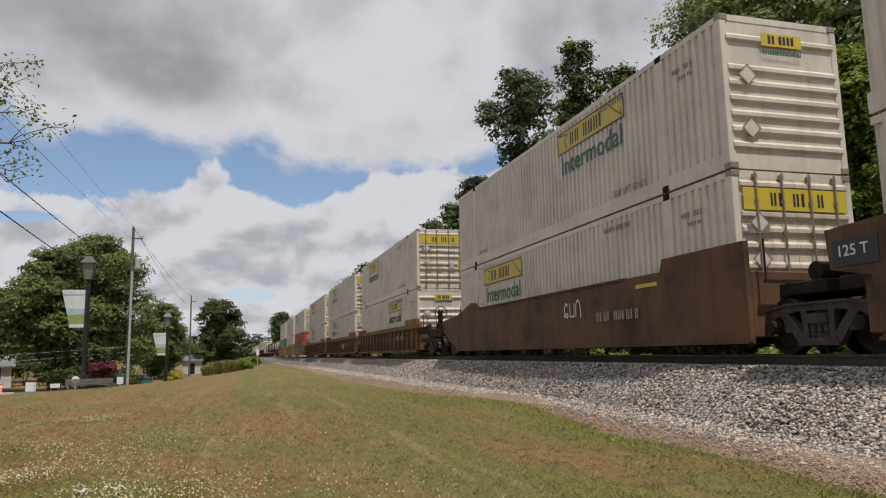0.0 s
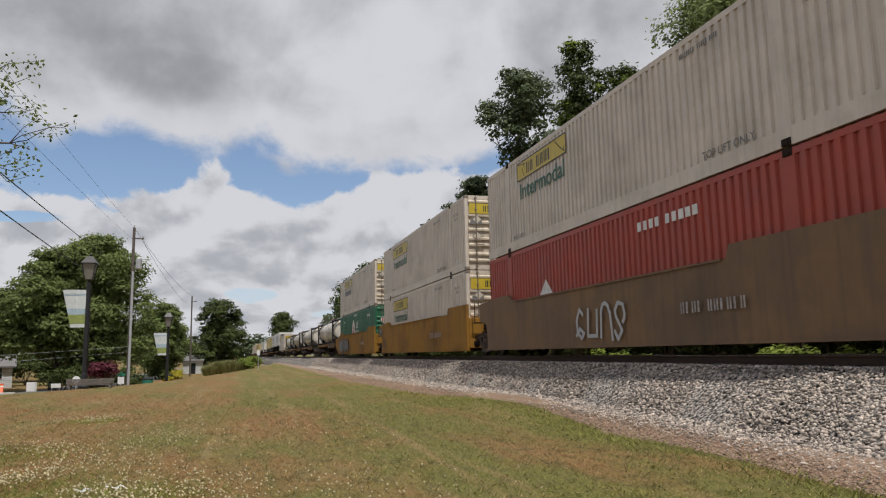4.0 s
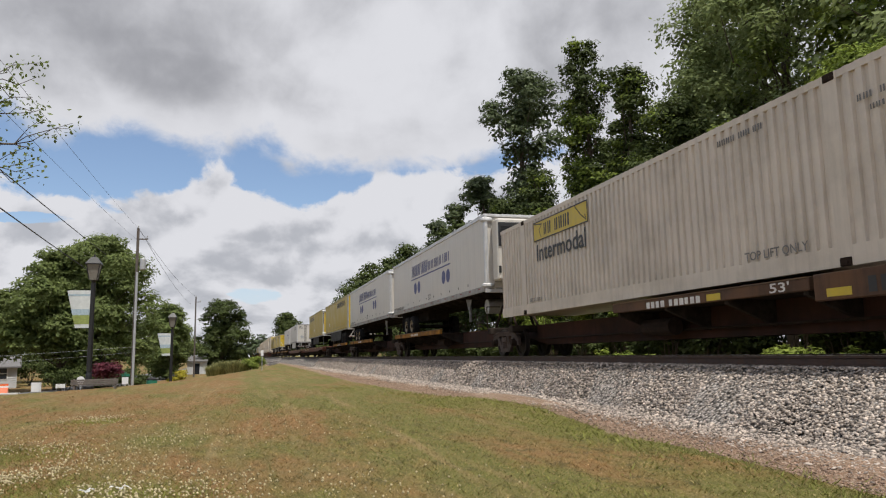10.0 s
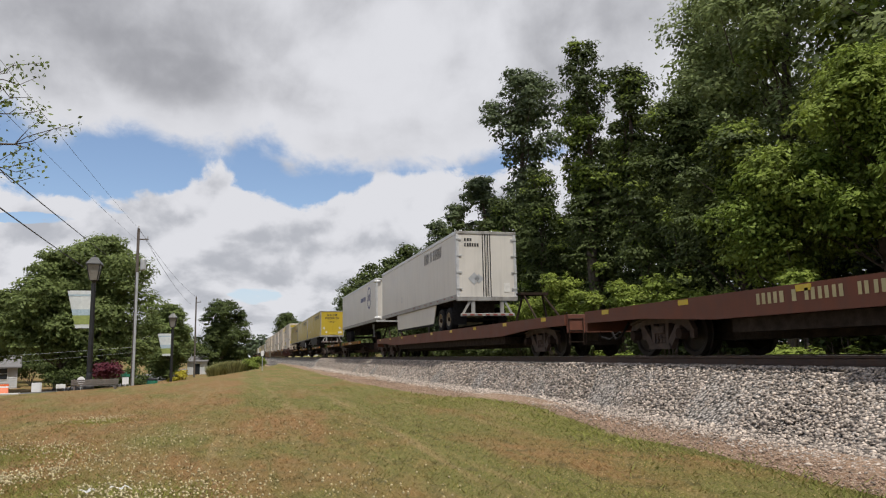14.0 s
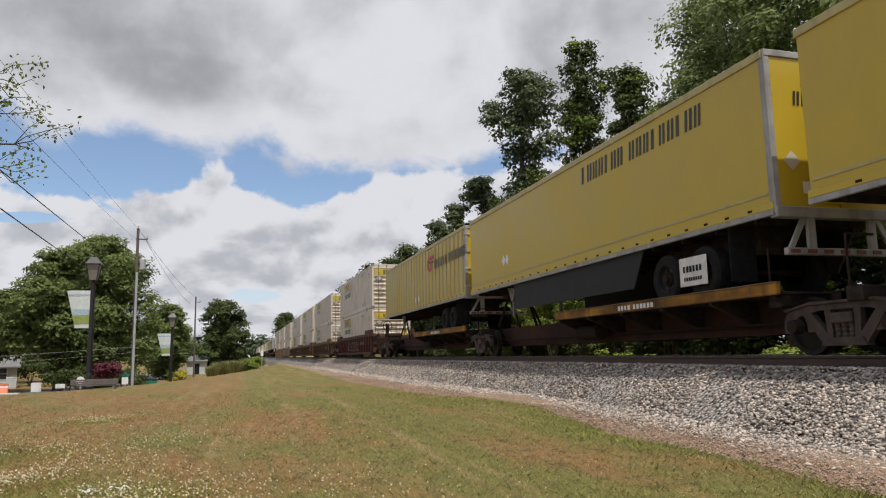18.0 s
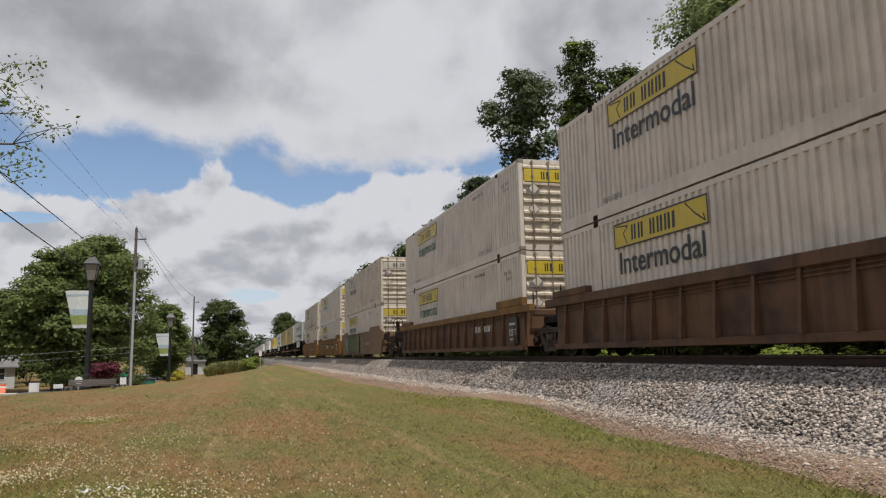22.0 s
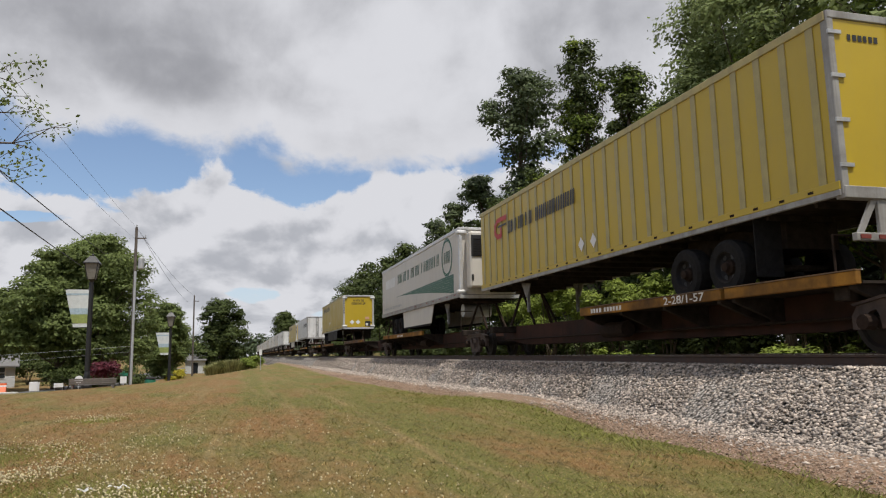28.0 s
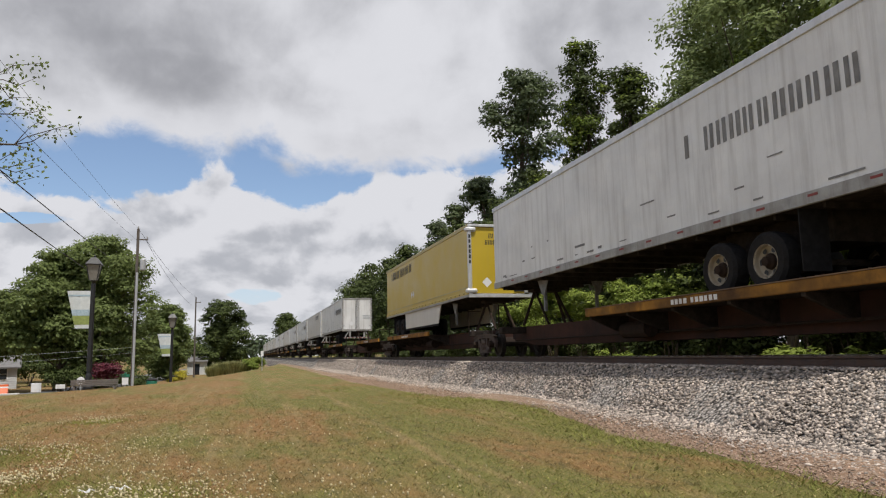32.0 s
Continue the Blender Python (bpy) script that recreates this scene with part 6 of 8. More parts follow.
def decorate(root, style, z0, z1, W, front_near):
    """Lettering of the sides and ends, as plain shapes in its colours."""
    up, al = NEAR_AXES[1], NEAR_AXES[0]
    sx = -W - .008

    def at(y, z, k=0.0):
        return Vector((sx - k, y, z))

    if style == "smooth":
        # text sits towards the rear of the trailer
        y = 14.7 if front_near else 6.75
        part("side_bars", bars(bmesh.new(), at(y, z1 - .76), *NEAR_AXES, 5.1, .43, 16, (6,), .1, 21, True), M_BLACK, root, "row of black bars")
        part("accent_line", bx(sx - .006, sx + .004, .1, L53 - .1, z0 + .33, z0 + .37), M_SIDEPOST, root)
        ye = .014 if front_near else -.034
        big = 1.0 if front_near else 1.3
        bm = bars(bmesh.new(), (-.45 * big, ye, z1 - .32 - .22 * big), *END_AXES, .9 * big, .19 * big, 7, (), .1, 4, True)
        bars(bm, (-.6 * big, ye, z1 - .32 - .48 * big), *END_AXES, 1.2 * big, .19 * big, 9, (), .1, 5, True)
        part("end_bars", bm, M_BLACK, root, "two rows of black bars")
        if front_near:
            part("number_bars", bars(bmesh.new(), (-W + .01, -.056, z1 - 1.55), (0, 0, 1), (1, 0, 0), 1.2, .08, 6), M_BLACK, root)
            for x in (-.55, -.05):
                q = part("placard", shared("placard", lambda: diamond(.2), M_ROADWHITE), M_ROADWHITE, root, "white diamond placard")
                q.location = (x, .012, z0 + .55)
            part("end_box", bx(.55, .98, -.03, .03, z0 + .2, z0 + .62), M_DARK, root)
            part("notice", bx(.56, .9, -.005, .03, z0 + .78, z0 + .98), M_PINKPAPER, root, "faded pink notice")
            part("box_paper", bx(.6, .8, -.034, -.028, z0 + .25, z0 + .45), M_PALE, root)
            part("end_lamp", lathe(bmesh.new(), [(.05, -.03), (.06, .02)], "y", (1.06, 0, z0 + .52), 10), M_BLACK, root)
        else:
            bm = bars(bmesh.new(), (-.35, -.034, z1 - 1.3), *END_AXES, .7, .13, 7, (), 0, 1, True)
            part("number_bars", bm, M_BLACK, root)
            for x in (-.9, .85):
                q = part("placard", shared("round_placard", lambda: diamond(.17), M_SIGNPALE), M_SIGNPALE, root, "pale placard")
                q.location = (x, -.034, z0 + .9)
            part("notice", bx(-.72, -.55, -.034, -.02, z0 + .35, z0 + .55), M_PALE, root)
            part("notice", bx(.65, 1.05, -.034, -.02, z0 + .3, z0 + .52), M_PALE, root)
            part("handle_plate", bx(-.35, .45, -.06, -.02, z0 + .2, z0 + .42, .01), M_SIGNYEL, root)
        for k in (0, .33):
            q = part("placard", shared("side_placard_small", lambda: small_side_diamond(), M_ROADWHITE), M_ROADWHITE, root)
            q.location = (sx - .004, (9.6 if front_near else 12.6) - k, z0 + .85)
    elif style in ("ribbed", "ribbed_mid"):
        y = 14.75 if style == "ribbed" else 5.95
        sx -= .024
        bm = stroke(bmesh.new(), at(y, 0), *NEAR_AXES, [(1.25, z1 - .6), (.45, z1 - .6), (.2, z1 - .75), (.2, z1 - 1.0), (.45, z1 - 1.15), (.75, z1 - 1.15)], .16)
        stroke(bm, at(y, 0), *NEAR_AXES, [(.75, z1 - 1.15), (.75, z1 - .85)], .16)
        part("side_mark", bm, M_REDMARK, root, "looped red mark")
        part("side_mark_line", stroke(bmesh.new(), at(y, 0, .004), *NEAR_AXES, [(.5, z1 - .82), (1.25, z1 - .82)], .07), M_BLACK, root)
        part("side_bars", bars(bmesh.new(), at(y - 1.4, z1 - 1.18), *NEAR_AXES, 4.9, .40, 16, (6,), .1, 22, True), M_BLACK, root, "row of black bars")
        q = part("placard", shared("side_placard_small", lambda: small_side_diamond(), M_ROADWHITE), M_ROADWHITE, root)
        q.location = (sx - .004, 8.2, z0 + .5)
        q = part("placard", shared("side_placard_small", lambda: small_side_diamond(), M_ROADWHITE), M_ROADWHITE, root)
        q.location = (sx - .004, 7.55, z0 + .5)
        part("number_bars", bars(bmesh.new(), (-.95, -.034, z1 - .45), *END_AXES, .6, .1, 6), M_BLACK, root)
    elif style == "blue":
        y = 11.5
        bm = bars(bmesh.new(), at(y, z1 - 1.13), *NEAR_AXES, 3.2, .56, 8, (), .28, 6, True)
        bars(bm, at(y - 3.3, z1 - 1.10), *NEAR_AXES, 3.8, .40, 12, (7,), 0, 7, True)
        quad(bm, at(y, z1 - 1.28), *NEAR_AXES, -.1, 7.1, 0, .06)
        part("side_mark", bm, M_BLUE, root, "navy bars with an underline")
        for cx in (.75, 1.5, 6.0, 6.7):
            part("disc", disc(bmesh.new(), at(y, z1 - 1.72), *NEAR_AXES, cx, 0, .29), M_BLUE, root, "navy disc")
        part("lettering", write(bmesh.new(), "53'", at(8.2, z0 + .32), *NEAR_AXES, .45, .25), M_BLACK, root)
        part("lettering", bars(bmesh.new(), at(15.95, z0 + .18), *NEAR_AXES, 2.5, .2, 14, (2, 10), 0, 8, True), M_SPRAY, root, "grey bars")
        part("end_line", bx(-.9, .9, -.02, .02, z0 + 1.3, z0 + 1.36), M_BLUE, root)
        for k in range(9):
            part("side_stud", bx(sx - .004, sx + .004, 2.0 + k * 1.3, 2.05 + k * 1.3, z0 + .36, z0 + .44), M_FRAME, root)
    elif style == "frozen":
        part("side_bars", bars(bmesh.new(), at(11.65, z1 - 1.18), *NEAR_AXES, 8.7, .50, 17, (5, 9), .16, 9, True), M_GREEN, root, "row of dark green bars")
        part("round_mark", disc(bmesh.new(), at(1.75, z1 - 1.0), *NEAR_AXES, 0, 0, .82, .68), M_GREEN, root, "dark green ring")
        part("ring_bars", bars(bmesh.new(), at(2.25, z1 - 1.25), *NEAR_AXES, 1.0, .5, 3, (), .2, 3, True), M_GREEN, root)
        wave = bmesh.new()
        n = 16
        top = [(12.0 - 11.2 * k / n, z0 + .95 + .06 * k / n) for k in range(n + 1)]
        low = [(12.0 - 11.2 * k / n, z0 + .94 - .72 * (k / n) ** 1.5) for k in range(n + 1)]
        vt, vl = [wave.verts.new(at(*p)) for p in top], [wave.verts.new(at(*p)) for p in low]
        for k in range(n):
            wave.faces.new((vl[k], vl[k + 1], vt[k + 1], vt[k]))
        part("wave_stripe", wave, M_GREEN, root, "dark green sweeping wedge")
        part("lettering", bars(bmesh.new(), at(15.7, z0 + .36), *NEAR_AXES, 5.0, .13, 38, (9, 20, 28), 0, 4, True), M_GREYPIPE, root, "small grey bars")
        part("lettering", write(bmesh.new(), "53'", at(.7, z0 + .32, .004), *NEAR_AXES, .3, .2), M_PALE, root)
        part("side_panel_patch", bx(sx - .003, sx + .004, 12.4, 15.0, z0 + 1.6, z0 + 2.1), M_GREYTRAILER, root, "faded pale panel")
        for k in range(26):
            part("panel_seam", bx(sx - .001, sx + .01, .05, L53 - .05, z0 + .26 + k * .095, z0 + .265 + k * .095), M_ALU, root)
    elif style == "plainmark":
        part("side_bars", bars(bmesh.new(), at(5.3, z1 - .80), *NEAR_AXES, 3.1, .48, 10, (2,), .1, 12, True), M_SPRAY, root, "row of black bars")
        bm = bars(bmesh.new(), (-.95, -.034, z1 - .42), *END_AXES, .35, .12, 3)
        bars(bm, (-.95, -.034, z1 - .64), *END_AXES, .65, .14, 6)
        part("end_bars", bm, M_BLACK, root)
        for x, s in ((-.55, .26), (-.36, .2)):
            q = part("placard", shared("big_placard" + str(s), lambda: diamond(s), M_GREYPIPE), M_GREYPIPE, root, "grey diamond placard")
            q.location = (x, -.036, z0 + .85)
        part("notice", bx(.72, .98, -.036, -.02, z0 + .3, z0 + .68), M_PALE, root)
        part("round_mark", disc(bmesh.new(), at(10.4, z0 + .75), *NEAR_AXES, 0, 0, .16, .12), M_GREYPIPE, root)
    elif style == "ring":
        bm = disc(bmesh.new(), at(2.6, z1 - 1.1), *NEAR_AXES, 0, 0, .75, .64)
        bars(bm, at(2.9, z1 - 1.3), *NEAR_AXES, .6, .45, 3)
        bars(bm, at(6.2, z1 - 1.2), *NEAR_AXES, 2.2, .3, 12, (5,), 0, 3)
        part("side_mark", bm, M_BLUE, root)
    elif style == "faded":
        part("side_bars", bars(bmesh.new(), at(4.9, z1 - 1.28), *NEAR_AXES, 4.3, .46, 11, (0,), 0, 14, True), M_SPRAY, root, "faded grey bars")
        bm = bars(bmesh.new(), (.5, -.034, z0 + 1.2), *END_AXES, .6, .14, 6)
        bars(bm, (.5, -.034, z0 + 1.0), *END_AXES, .6, .14, 7)
        part("end_bars", bm, M_GREYPIPE, root)
        q = part("placard", shared("placard", lambda: diamond(.2), M_ROADWHITE), M_GREYPIPE, root, "diamond placard")
        q.location = (-.5, -.036, z0 + .6)
        r = random.Random(5)
        for k in range(20):
            y, z = r.uniform(.6, L53 - .6), z0 + r.choice((.28, .31, .5, .6, .95))
            part("scuff", quad(bmesh.new(), at(y, z), *NEAR_AXES, 0, r.uniform(.08, .7), 0, r.uniform(.02, .06)), M_SPRAY, root)


def small_side_diamond():
    bm = bmesh.new()
    bm.faces.new([bm.verts.new(p) for p in ((0, 0, -.19), (0, -.16, 0), (0, 0, .19), (0, .16, 0))])
    return bm


# ---------------------------------------------------------------- the train, from its head to its tail
LOW, HIGH = 0.36, 3.29


def stack(u, low=None, high=None):
    container(u, LOW, **(low or {}))
    container(u, HIGH, **(high or {}))


RIBBED = "brown ribbed well car with an orange-yellow top chord carrying stacked containers"
A = well_car(10.5, "smooth", M_BROWN, tail=True, label="grimy rust-brown smooth-sided well car carrying stacked containers")
scribble(A, 6.6, .95, 1.0, .42, M_PALE, 3, .04)
part("reflector", bx(-1.45, -1.43, 2.3, 3.1, 1.42, 1.5), M_SIGNYEL, A, "yellow reflector")
stack(10.5, high=dict(end="front"))
stack(-8.6)
well_car(-8.6, "smooth", M_BROWN, mark=True, label="grimy rust-brown smooth-sided well car carrying stacked containers")
well_car(33.66, "ribbed", M_BROWN, M_CHORD, lead=True, brake=True, label=RIBBED)
stack(33.66, low=dict(end="front", ink=M_BLACK), high=dict(ink=M_BLACK))
C = well_car(52.95, "ribbed", M_BROWN, M_CHORD, label=RIBBED)
part("tag_bars", bars(bmesh.new(), (-1.425, 6.2, .62), *NEAR_AXES, 1.5, .38, 3, (), 0, 5, True), M_PALE, C, "worn white bars")
stack(52.95, low=dict(sign=M_SIGNPALE))
Dw = well_car(72.15, "ribbed", M_BROWN, M_CHORD, tail=True, label=RIBBED)
scribble(Dw, 4.65, .42, 1.3, .45, M_SPRAYWHITE, 8, .022, x=-1.425)
scribble(Dw, 9.2, .5, .9, .42, M_SPRAYWHITE, 9, .022, x=-1.425)
stack(72.15)
TANW = "grime-streaked tan smooth-sided well car carrying stacked containers"
E_ = well_car(95.15, "smooth", M_TAN, lead=True, brake=True, label=TANW)
scribble(E_, 9.4, .4, 2.6, .8, M_GREYPIPE, 15, .09)
stack(95.15, low=dict(paint=M_REDBOX))
well_car(114.0, "smooth", M_OCHRE, mark=True, label="ochre yellow smooth-sided well car carrying stacked containers")
stack(114.0)
G = well_car(133.1, "smooth", M_OCHRE, tail=True, label="ochre yellow smooth-sided well car with grey graffiti")
scribble(G, L53 - 1.0, .36, 4.8, 1.0, M_BLACK, 22, .05, x=-1.499, fill=M_SPRAY)
stack(133.1, low=dict(paint=M_GREENBOX), high=dict(ink=M_BLACK))

SPINE = "sooty spine car with worn orange side rails"
for i, u in enumerate((155.1, 175.4, 193.1, 210.25)):
    spine_unit(u - 2.3, 16.7, [(4.0, 13.2, M_ORANGE)], SPINE + " carrying a tank", plate=(.35, 4.0), tail=i == 0)
    tank(u, 1.30)
SP = spine_unit(225.9, 16.75, [(3.0, 9.0, M_BROWN)], SPINE + " carrying one container", plate=(.3, 2.9), text="53'", text_at=3.85)
part("number_bars", bars(bmesh.new(), (-1.413, 7.55, .99), *NEAR_AXES, 1.9, .13, 10, (3,), 0, 9), M_PALE, SP)
part("paint_mark", bx(-1.414, -1.40, 5.1, 5.5, 1.0, 1.12), M_SIGNYEL, SP, "yellow paint mark")
container(226.3, 1.27, ink=M_BLACK)

TWIN = SPINE + " carrying a trailer"
BLUE_T = "white refrigerated trailer with navy marks on a spine car"
SMOOTH_T, SMOOTH_R = "plain yellow van trailer with silver front corners", "plain yellow van trailer with a silver-framed rear door"
spine_unit(243.6, 16.7, [(6.4, 15.9, M_ORANGE)], TWIN, hitch=1.0)
trailer(244.15, "blue", M_TRAILER, True, 12.0, BLUE_T, reefer=True, rim=M_RIM)
spine_unit(260.8, 16.7, [(6.4, 15.9, M_ORANGE)], TWIN, hitch=1.0)
trailer(261.35, "blue", M_TRAILER, True, 12.0, BLUE_T, rim=M_RIM)
spine_unit(279.0, 16.5, [(.2, 8.8, M_ORANGE)], TWIN, hitch=15.0, tail=True, text="TWIN 28'-ALL PURPOSE SPINE CAR", text_at=6.0)
trailer(279.1, "smooth", M_YEL, False, 2.1, SMOOTH_R, skirt=M_SKIRT)
FLAT = "long red oxide flat car with white bars on its sill"
flat_car(297.0, 27.2, (), (16.1,), FLAT)
trailer(297.85, "smooth", M_YEL, True, L53 - 4.2, SMOOTH_T, skirt=M_SKIRT)
flat_car(325.4, 27.4, (5.6,), (), FLAT)
trailer(335.75, "plainmark", M_TRAILER, False, 1.5, "white van trailer with barred rear doors and grey placards", skirt=M_TRAILER, rim=M_RIM)
spine_unit(353.8, 16.7, [(6.4, 15.9, M_ORANGE)], TWIN, hitch=1.0)
trailer(354.1, "ring", M_TRAILER, True, L53 - 4.0, "white van trailer with a ring mark near its nose")
spine_unit(371.6, 16.2, [(.7, 9.7, M_ORANGE)], SPINE + ", empty", hitch=15.0)
for u in (388.7, 405.6):
    spine_unit(u - .3, 16.5, [(.3, 8.8, M_ORANGE)], TWIN, hitch=15.0)
    tr = trailer(u, "smooth", M_YEL, False, 2.1, SMOOTH_R, skirt=M_SKIRT)
pl = part("flap_plate", bx(-1.30, -1.28, 1.88, 2.75, .28, .84, .01), M_PALE, tr, "pale grey plate with dark bars")
part("plate_mark", bars(bars(bmesh.new(), (-1.306, 2.62, .55), *NEAR_AXES, .62, .12, 6), (-1.306, 2.6, .38), *NEAR_AXES, .58, .07, 8), M_FRAME, pl)
RIB_T = "yellow van trailer with grey side posts and a red mark"
spine_unit(422.2, 16.5, [(.3, 8.8, M_ORANGE)], TWIN, hitch=15.0, tail=True)
trailer(422.5, "ribbed_mid", M_YEL, False, 2.1, RIB_T, ribs=True, rim=M_FRAME)

H = well_car(443.4, "ribbed", M_MAROON, M_MAROON, lead=True, tail=True, brake=True, label="maroon ribbed well car with white tags carrying stacked containers")
scribble(H, 10.4, .42, 6.0, .72, M_SPRAYWHITE, 33, .05, x=-1.46)
stack(443.4)
well_car(466.4, "ribbed", M_BROWN, M_CHORD, lead=True, plate=True, brake=True, label=RIBBED)
stack(466.4, low=dict(sign=M_SIGNPALE))
well_car(485.45, "ribbed", M_BROWN, M_BROWN, plate=True, label=RIBBED)
stack(485.45, low=dict(ink=M_BLACK), high=dict(ink=M_BLACK))
well_car(504.55, "ribbed", M_BROWN, M_CHORD, tail=True, plate=True, label=RIBBED)
stack(504.55, high=dict(ink=M_GREEN))
OCH = "ochre brown smooth-sided well car carrying stacked containers"
Nw = well_car(527.65, "smooth", M_TAN, lead=True, brake=True, label="tan smooth-sided well car with a large green graffito")
scribble(Nw, 14.8, 1.05, .8, .4, M_SPRAYWHITE, 45, .03)
scribble(Nw, 13.75, .45, 1.0, 1.0, M_FRAME, 46, .04, x=-1.497, fill=M_BANBLUE)
scribble(Nw, 12.9, .32, 5.6, 1.25, M_BLACK, 41, .06, x=-1.499, fill=mat("olive_spray_paint", (.10, .13, .035), .6, var=.3, scale=3, bump=.05, dirt_amount=.3))
stack(527.65, high=dict(paint=M_WHITE_OLD, sign=M_SIGNPALE, ink=M_BLACK))
Ow = well_car(546.6, "smooth", M_OCHRE_DULL, mark=True, label=OCH)
part("side_plate", bx(-1.436, -1.428, 7.0, 9.6, .77, 1.30), M_FRAME, Ow, "dark plate with white bars")
part("plate_mark", bars(bmesh.new(), (-1.44, 9.4, .84), *NEAR_AXES, 2.15, .36, 6, (1, 3), .05, 3), M_POST, Ow, "pale bars")
scribble(Ow, 2.75, 1.05, .7, .4, M_GREEN, 47, .05)
part("scuff", bx(-1.437, -1.43, .0, .75, 1.42, 1.54), M_SIGNYEL, Ow, "yellow paint scuff")
scribble(Ow, 1.25, .6, .5, .62, M_PALE, 44, .035)
stack(546.6)
well_car(565.8, "smooth", M_OCHRE_DULL, tail=True, label=OCH)
stack(565.8, high=dict(paint=M_WHITE_OLD, ink=M_GREEN, extra="rust"))

FROZEN = "white refrigerated trailer with a dark green sweeping stripe"
spine_unit(586.7, 16.7, [(6.4, 15.9, M_ORANGE)], TWIN, hitch=1.0)
trailer(587.0, "frozen", M_TRAILER, True, 11.4, FROZEN, skirt=M_TRAILER, reefer=True, rim=M_FRAME)
spine_unit(604.2, 16.9, [(6.4, 16.2, M_ORANGE)], TWIN, hitch=1.0, text="TWIN 28'-ALL PURPOSE SPINE CAR", text_at=13.8)
trailer(604.6, "ribbed", M_YEL, True, L53 - 4.5, RIB_T, ribs=True, rim=M_FRAME)
spine_unit(623.9, 16.5, [(3.05, 8.6, M_ORANGE), (.1, 2.95, M_ORANGE)], TWIN, hitch=15.0, text="2-28/1-57", text_at=4.85, bars_at=8.0)
trailer(624.2, "ribbed", M_YEL, False, 2.8, RIB_T, ribs=True, rim=M_FRAME)
spine_unit(642.6, 16.7, [(6.4, 15.9, M_ORANGE)], TWIN, hitch=1.0)
trailer(643.1, "frozen", M_TRAILER, True, 11.4, FROZEN, skirt=M_TRAILER, reefer=True, rim=M_FRAME)
spine_unit(660.0, 15.8, [(6.0, 15.3, M_BROWN)], SPINE + ", empty", hitch=1.0, patches=((9.8, 10.3), (6.1, 8.2)), bare=True)
spine_unit(676.4, 16.7, [(6.4, 15.7, M_BROWN)], TWIN, hitch=1.0, tail=True, bogie=0.0, patches=((14.75, 15.28), (6.5, 13.4)), bare=True)
trailer(676.7, "smooth", M_YEL, True, L53 - 3.9, SMOOTH_T, skirt=M_SKIRT)
spine_unit(694.2, 15.8, [(.4, 9.2, M_ORANGE)], SPINE + ", empty", hitch=15.0)
spine_unit(710.9, 16.7, [(.3, 9.4, M_ORANGE)], TWIN, hitch=15.0)
trailer(711.0, "faded", M_GREYTRAILER, False, 3.0, "stained grey-white trailer with faded marks and barred doors", rim=M_RIM)
spine_unit(729.8, 16.7, [(6.4, 15.9, M_ORANGE)], TWIN, hitch=1.0, tail=True)
trailer(730.1, "smooth", M_YEL, True, L53 - 3.9, SMOOTH_T, skirt=M_TRAILER)
spine_unit(748.4, 16.2, [(.4, 9.2, M_ORANGE)], SPINE + ", empty", hitch=15.0)
u = 766.4
for k in range(13):
    grey = k % 3 != 1
    spine_unit(u - .3, 16.7, [(.3, 9.4, M_ORANGE)], TWIN, hitch=15.0, tail=k == 12)
    trailer(u, "faded" if grey else "plainmark", M_GREYTRAILER if grey else M_TRAILER, False, 3.0, "white van trailer with barred rear doors far down the train")
    u += 18.2

# ---------------------------------------------------------------- trees


def clump_points(rng, n, centres, radii, squash=.8):
    """Points over a set of leafy lumps: most on their upper shells, fewer inside and beneath."""
    k = rng.choice(len(centres), n, p=radii ** 2 / (radii ** 2).sum())
    d = rng.normal(size=(n, 3))
    d /= np.linalg.norm(d, axis=1)[:, None]
    up = rng.random(n) < .72
    d[up, 2] = np.abs(d[up, 2])
    ragged = 1 + .28 * np.sin(d[:, 0] * 5.1 + k * 1.7) * np.sin(d[:, 1] * 4.3 + k * 2.9) + .16 * np.sin(d[:, 2] * 9 + k)
    r = radii[k] * ragged * np.where(rng.random(n) < .78, rng.uniform(.82, 1.12, n), rng.random(n) ** .5 * 1.3)
    return centres[k] + d * r[:, None] * np.array([1, 1, squash]), d


def leaf_mesh(name, P, D, rng, size, material, droop=.2):
    n = len(P)
    out = D + rng.normal(0, .38, (n, 3)) + np.array([0, 0, .55])
    out /= np.linalg.norm(out, axis=1)[:, None]
    a = np.cross(out, rng.normal(size=(n, 3)))
    a /= np.linalg.norm(a, axis=1)[:, None] + 1e-9
    b = np.cross(out, a)
    s = rng.uniform(*size, n)[:, None]
    V = np.stack([P - a * s, P + b * s * .55 - out * s * droop, P + a * s, P - b * s * .55 - out * s * droop], 1)
    F = np.arange(n * 4).reshape(n, 4)
    return raw(name, V.reshape(-1, 3), F, material)


def limb_path(bm, a, b, r0, r1, rng, bend=.12, steps=4, n=7):
    pts = [Vector(a)]
    for i in range(1, steps + 1):
        t = i / steps
        p = Vector(a).lerp(Vector(b), t)
        if i < steps:
            k = (Vector(b) - Vector(a)).length * bend
            p += Vector(rng.normal(0, k * .5, 3))
        pts.append(p)
    for i in range(steps):
        tube(bm, pts[i], pts[i + 1], r0 + (r1 - r0) * i / steps, r0 + (r1 - r0) * (i + 1) / steps, n, False)
    return pts


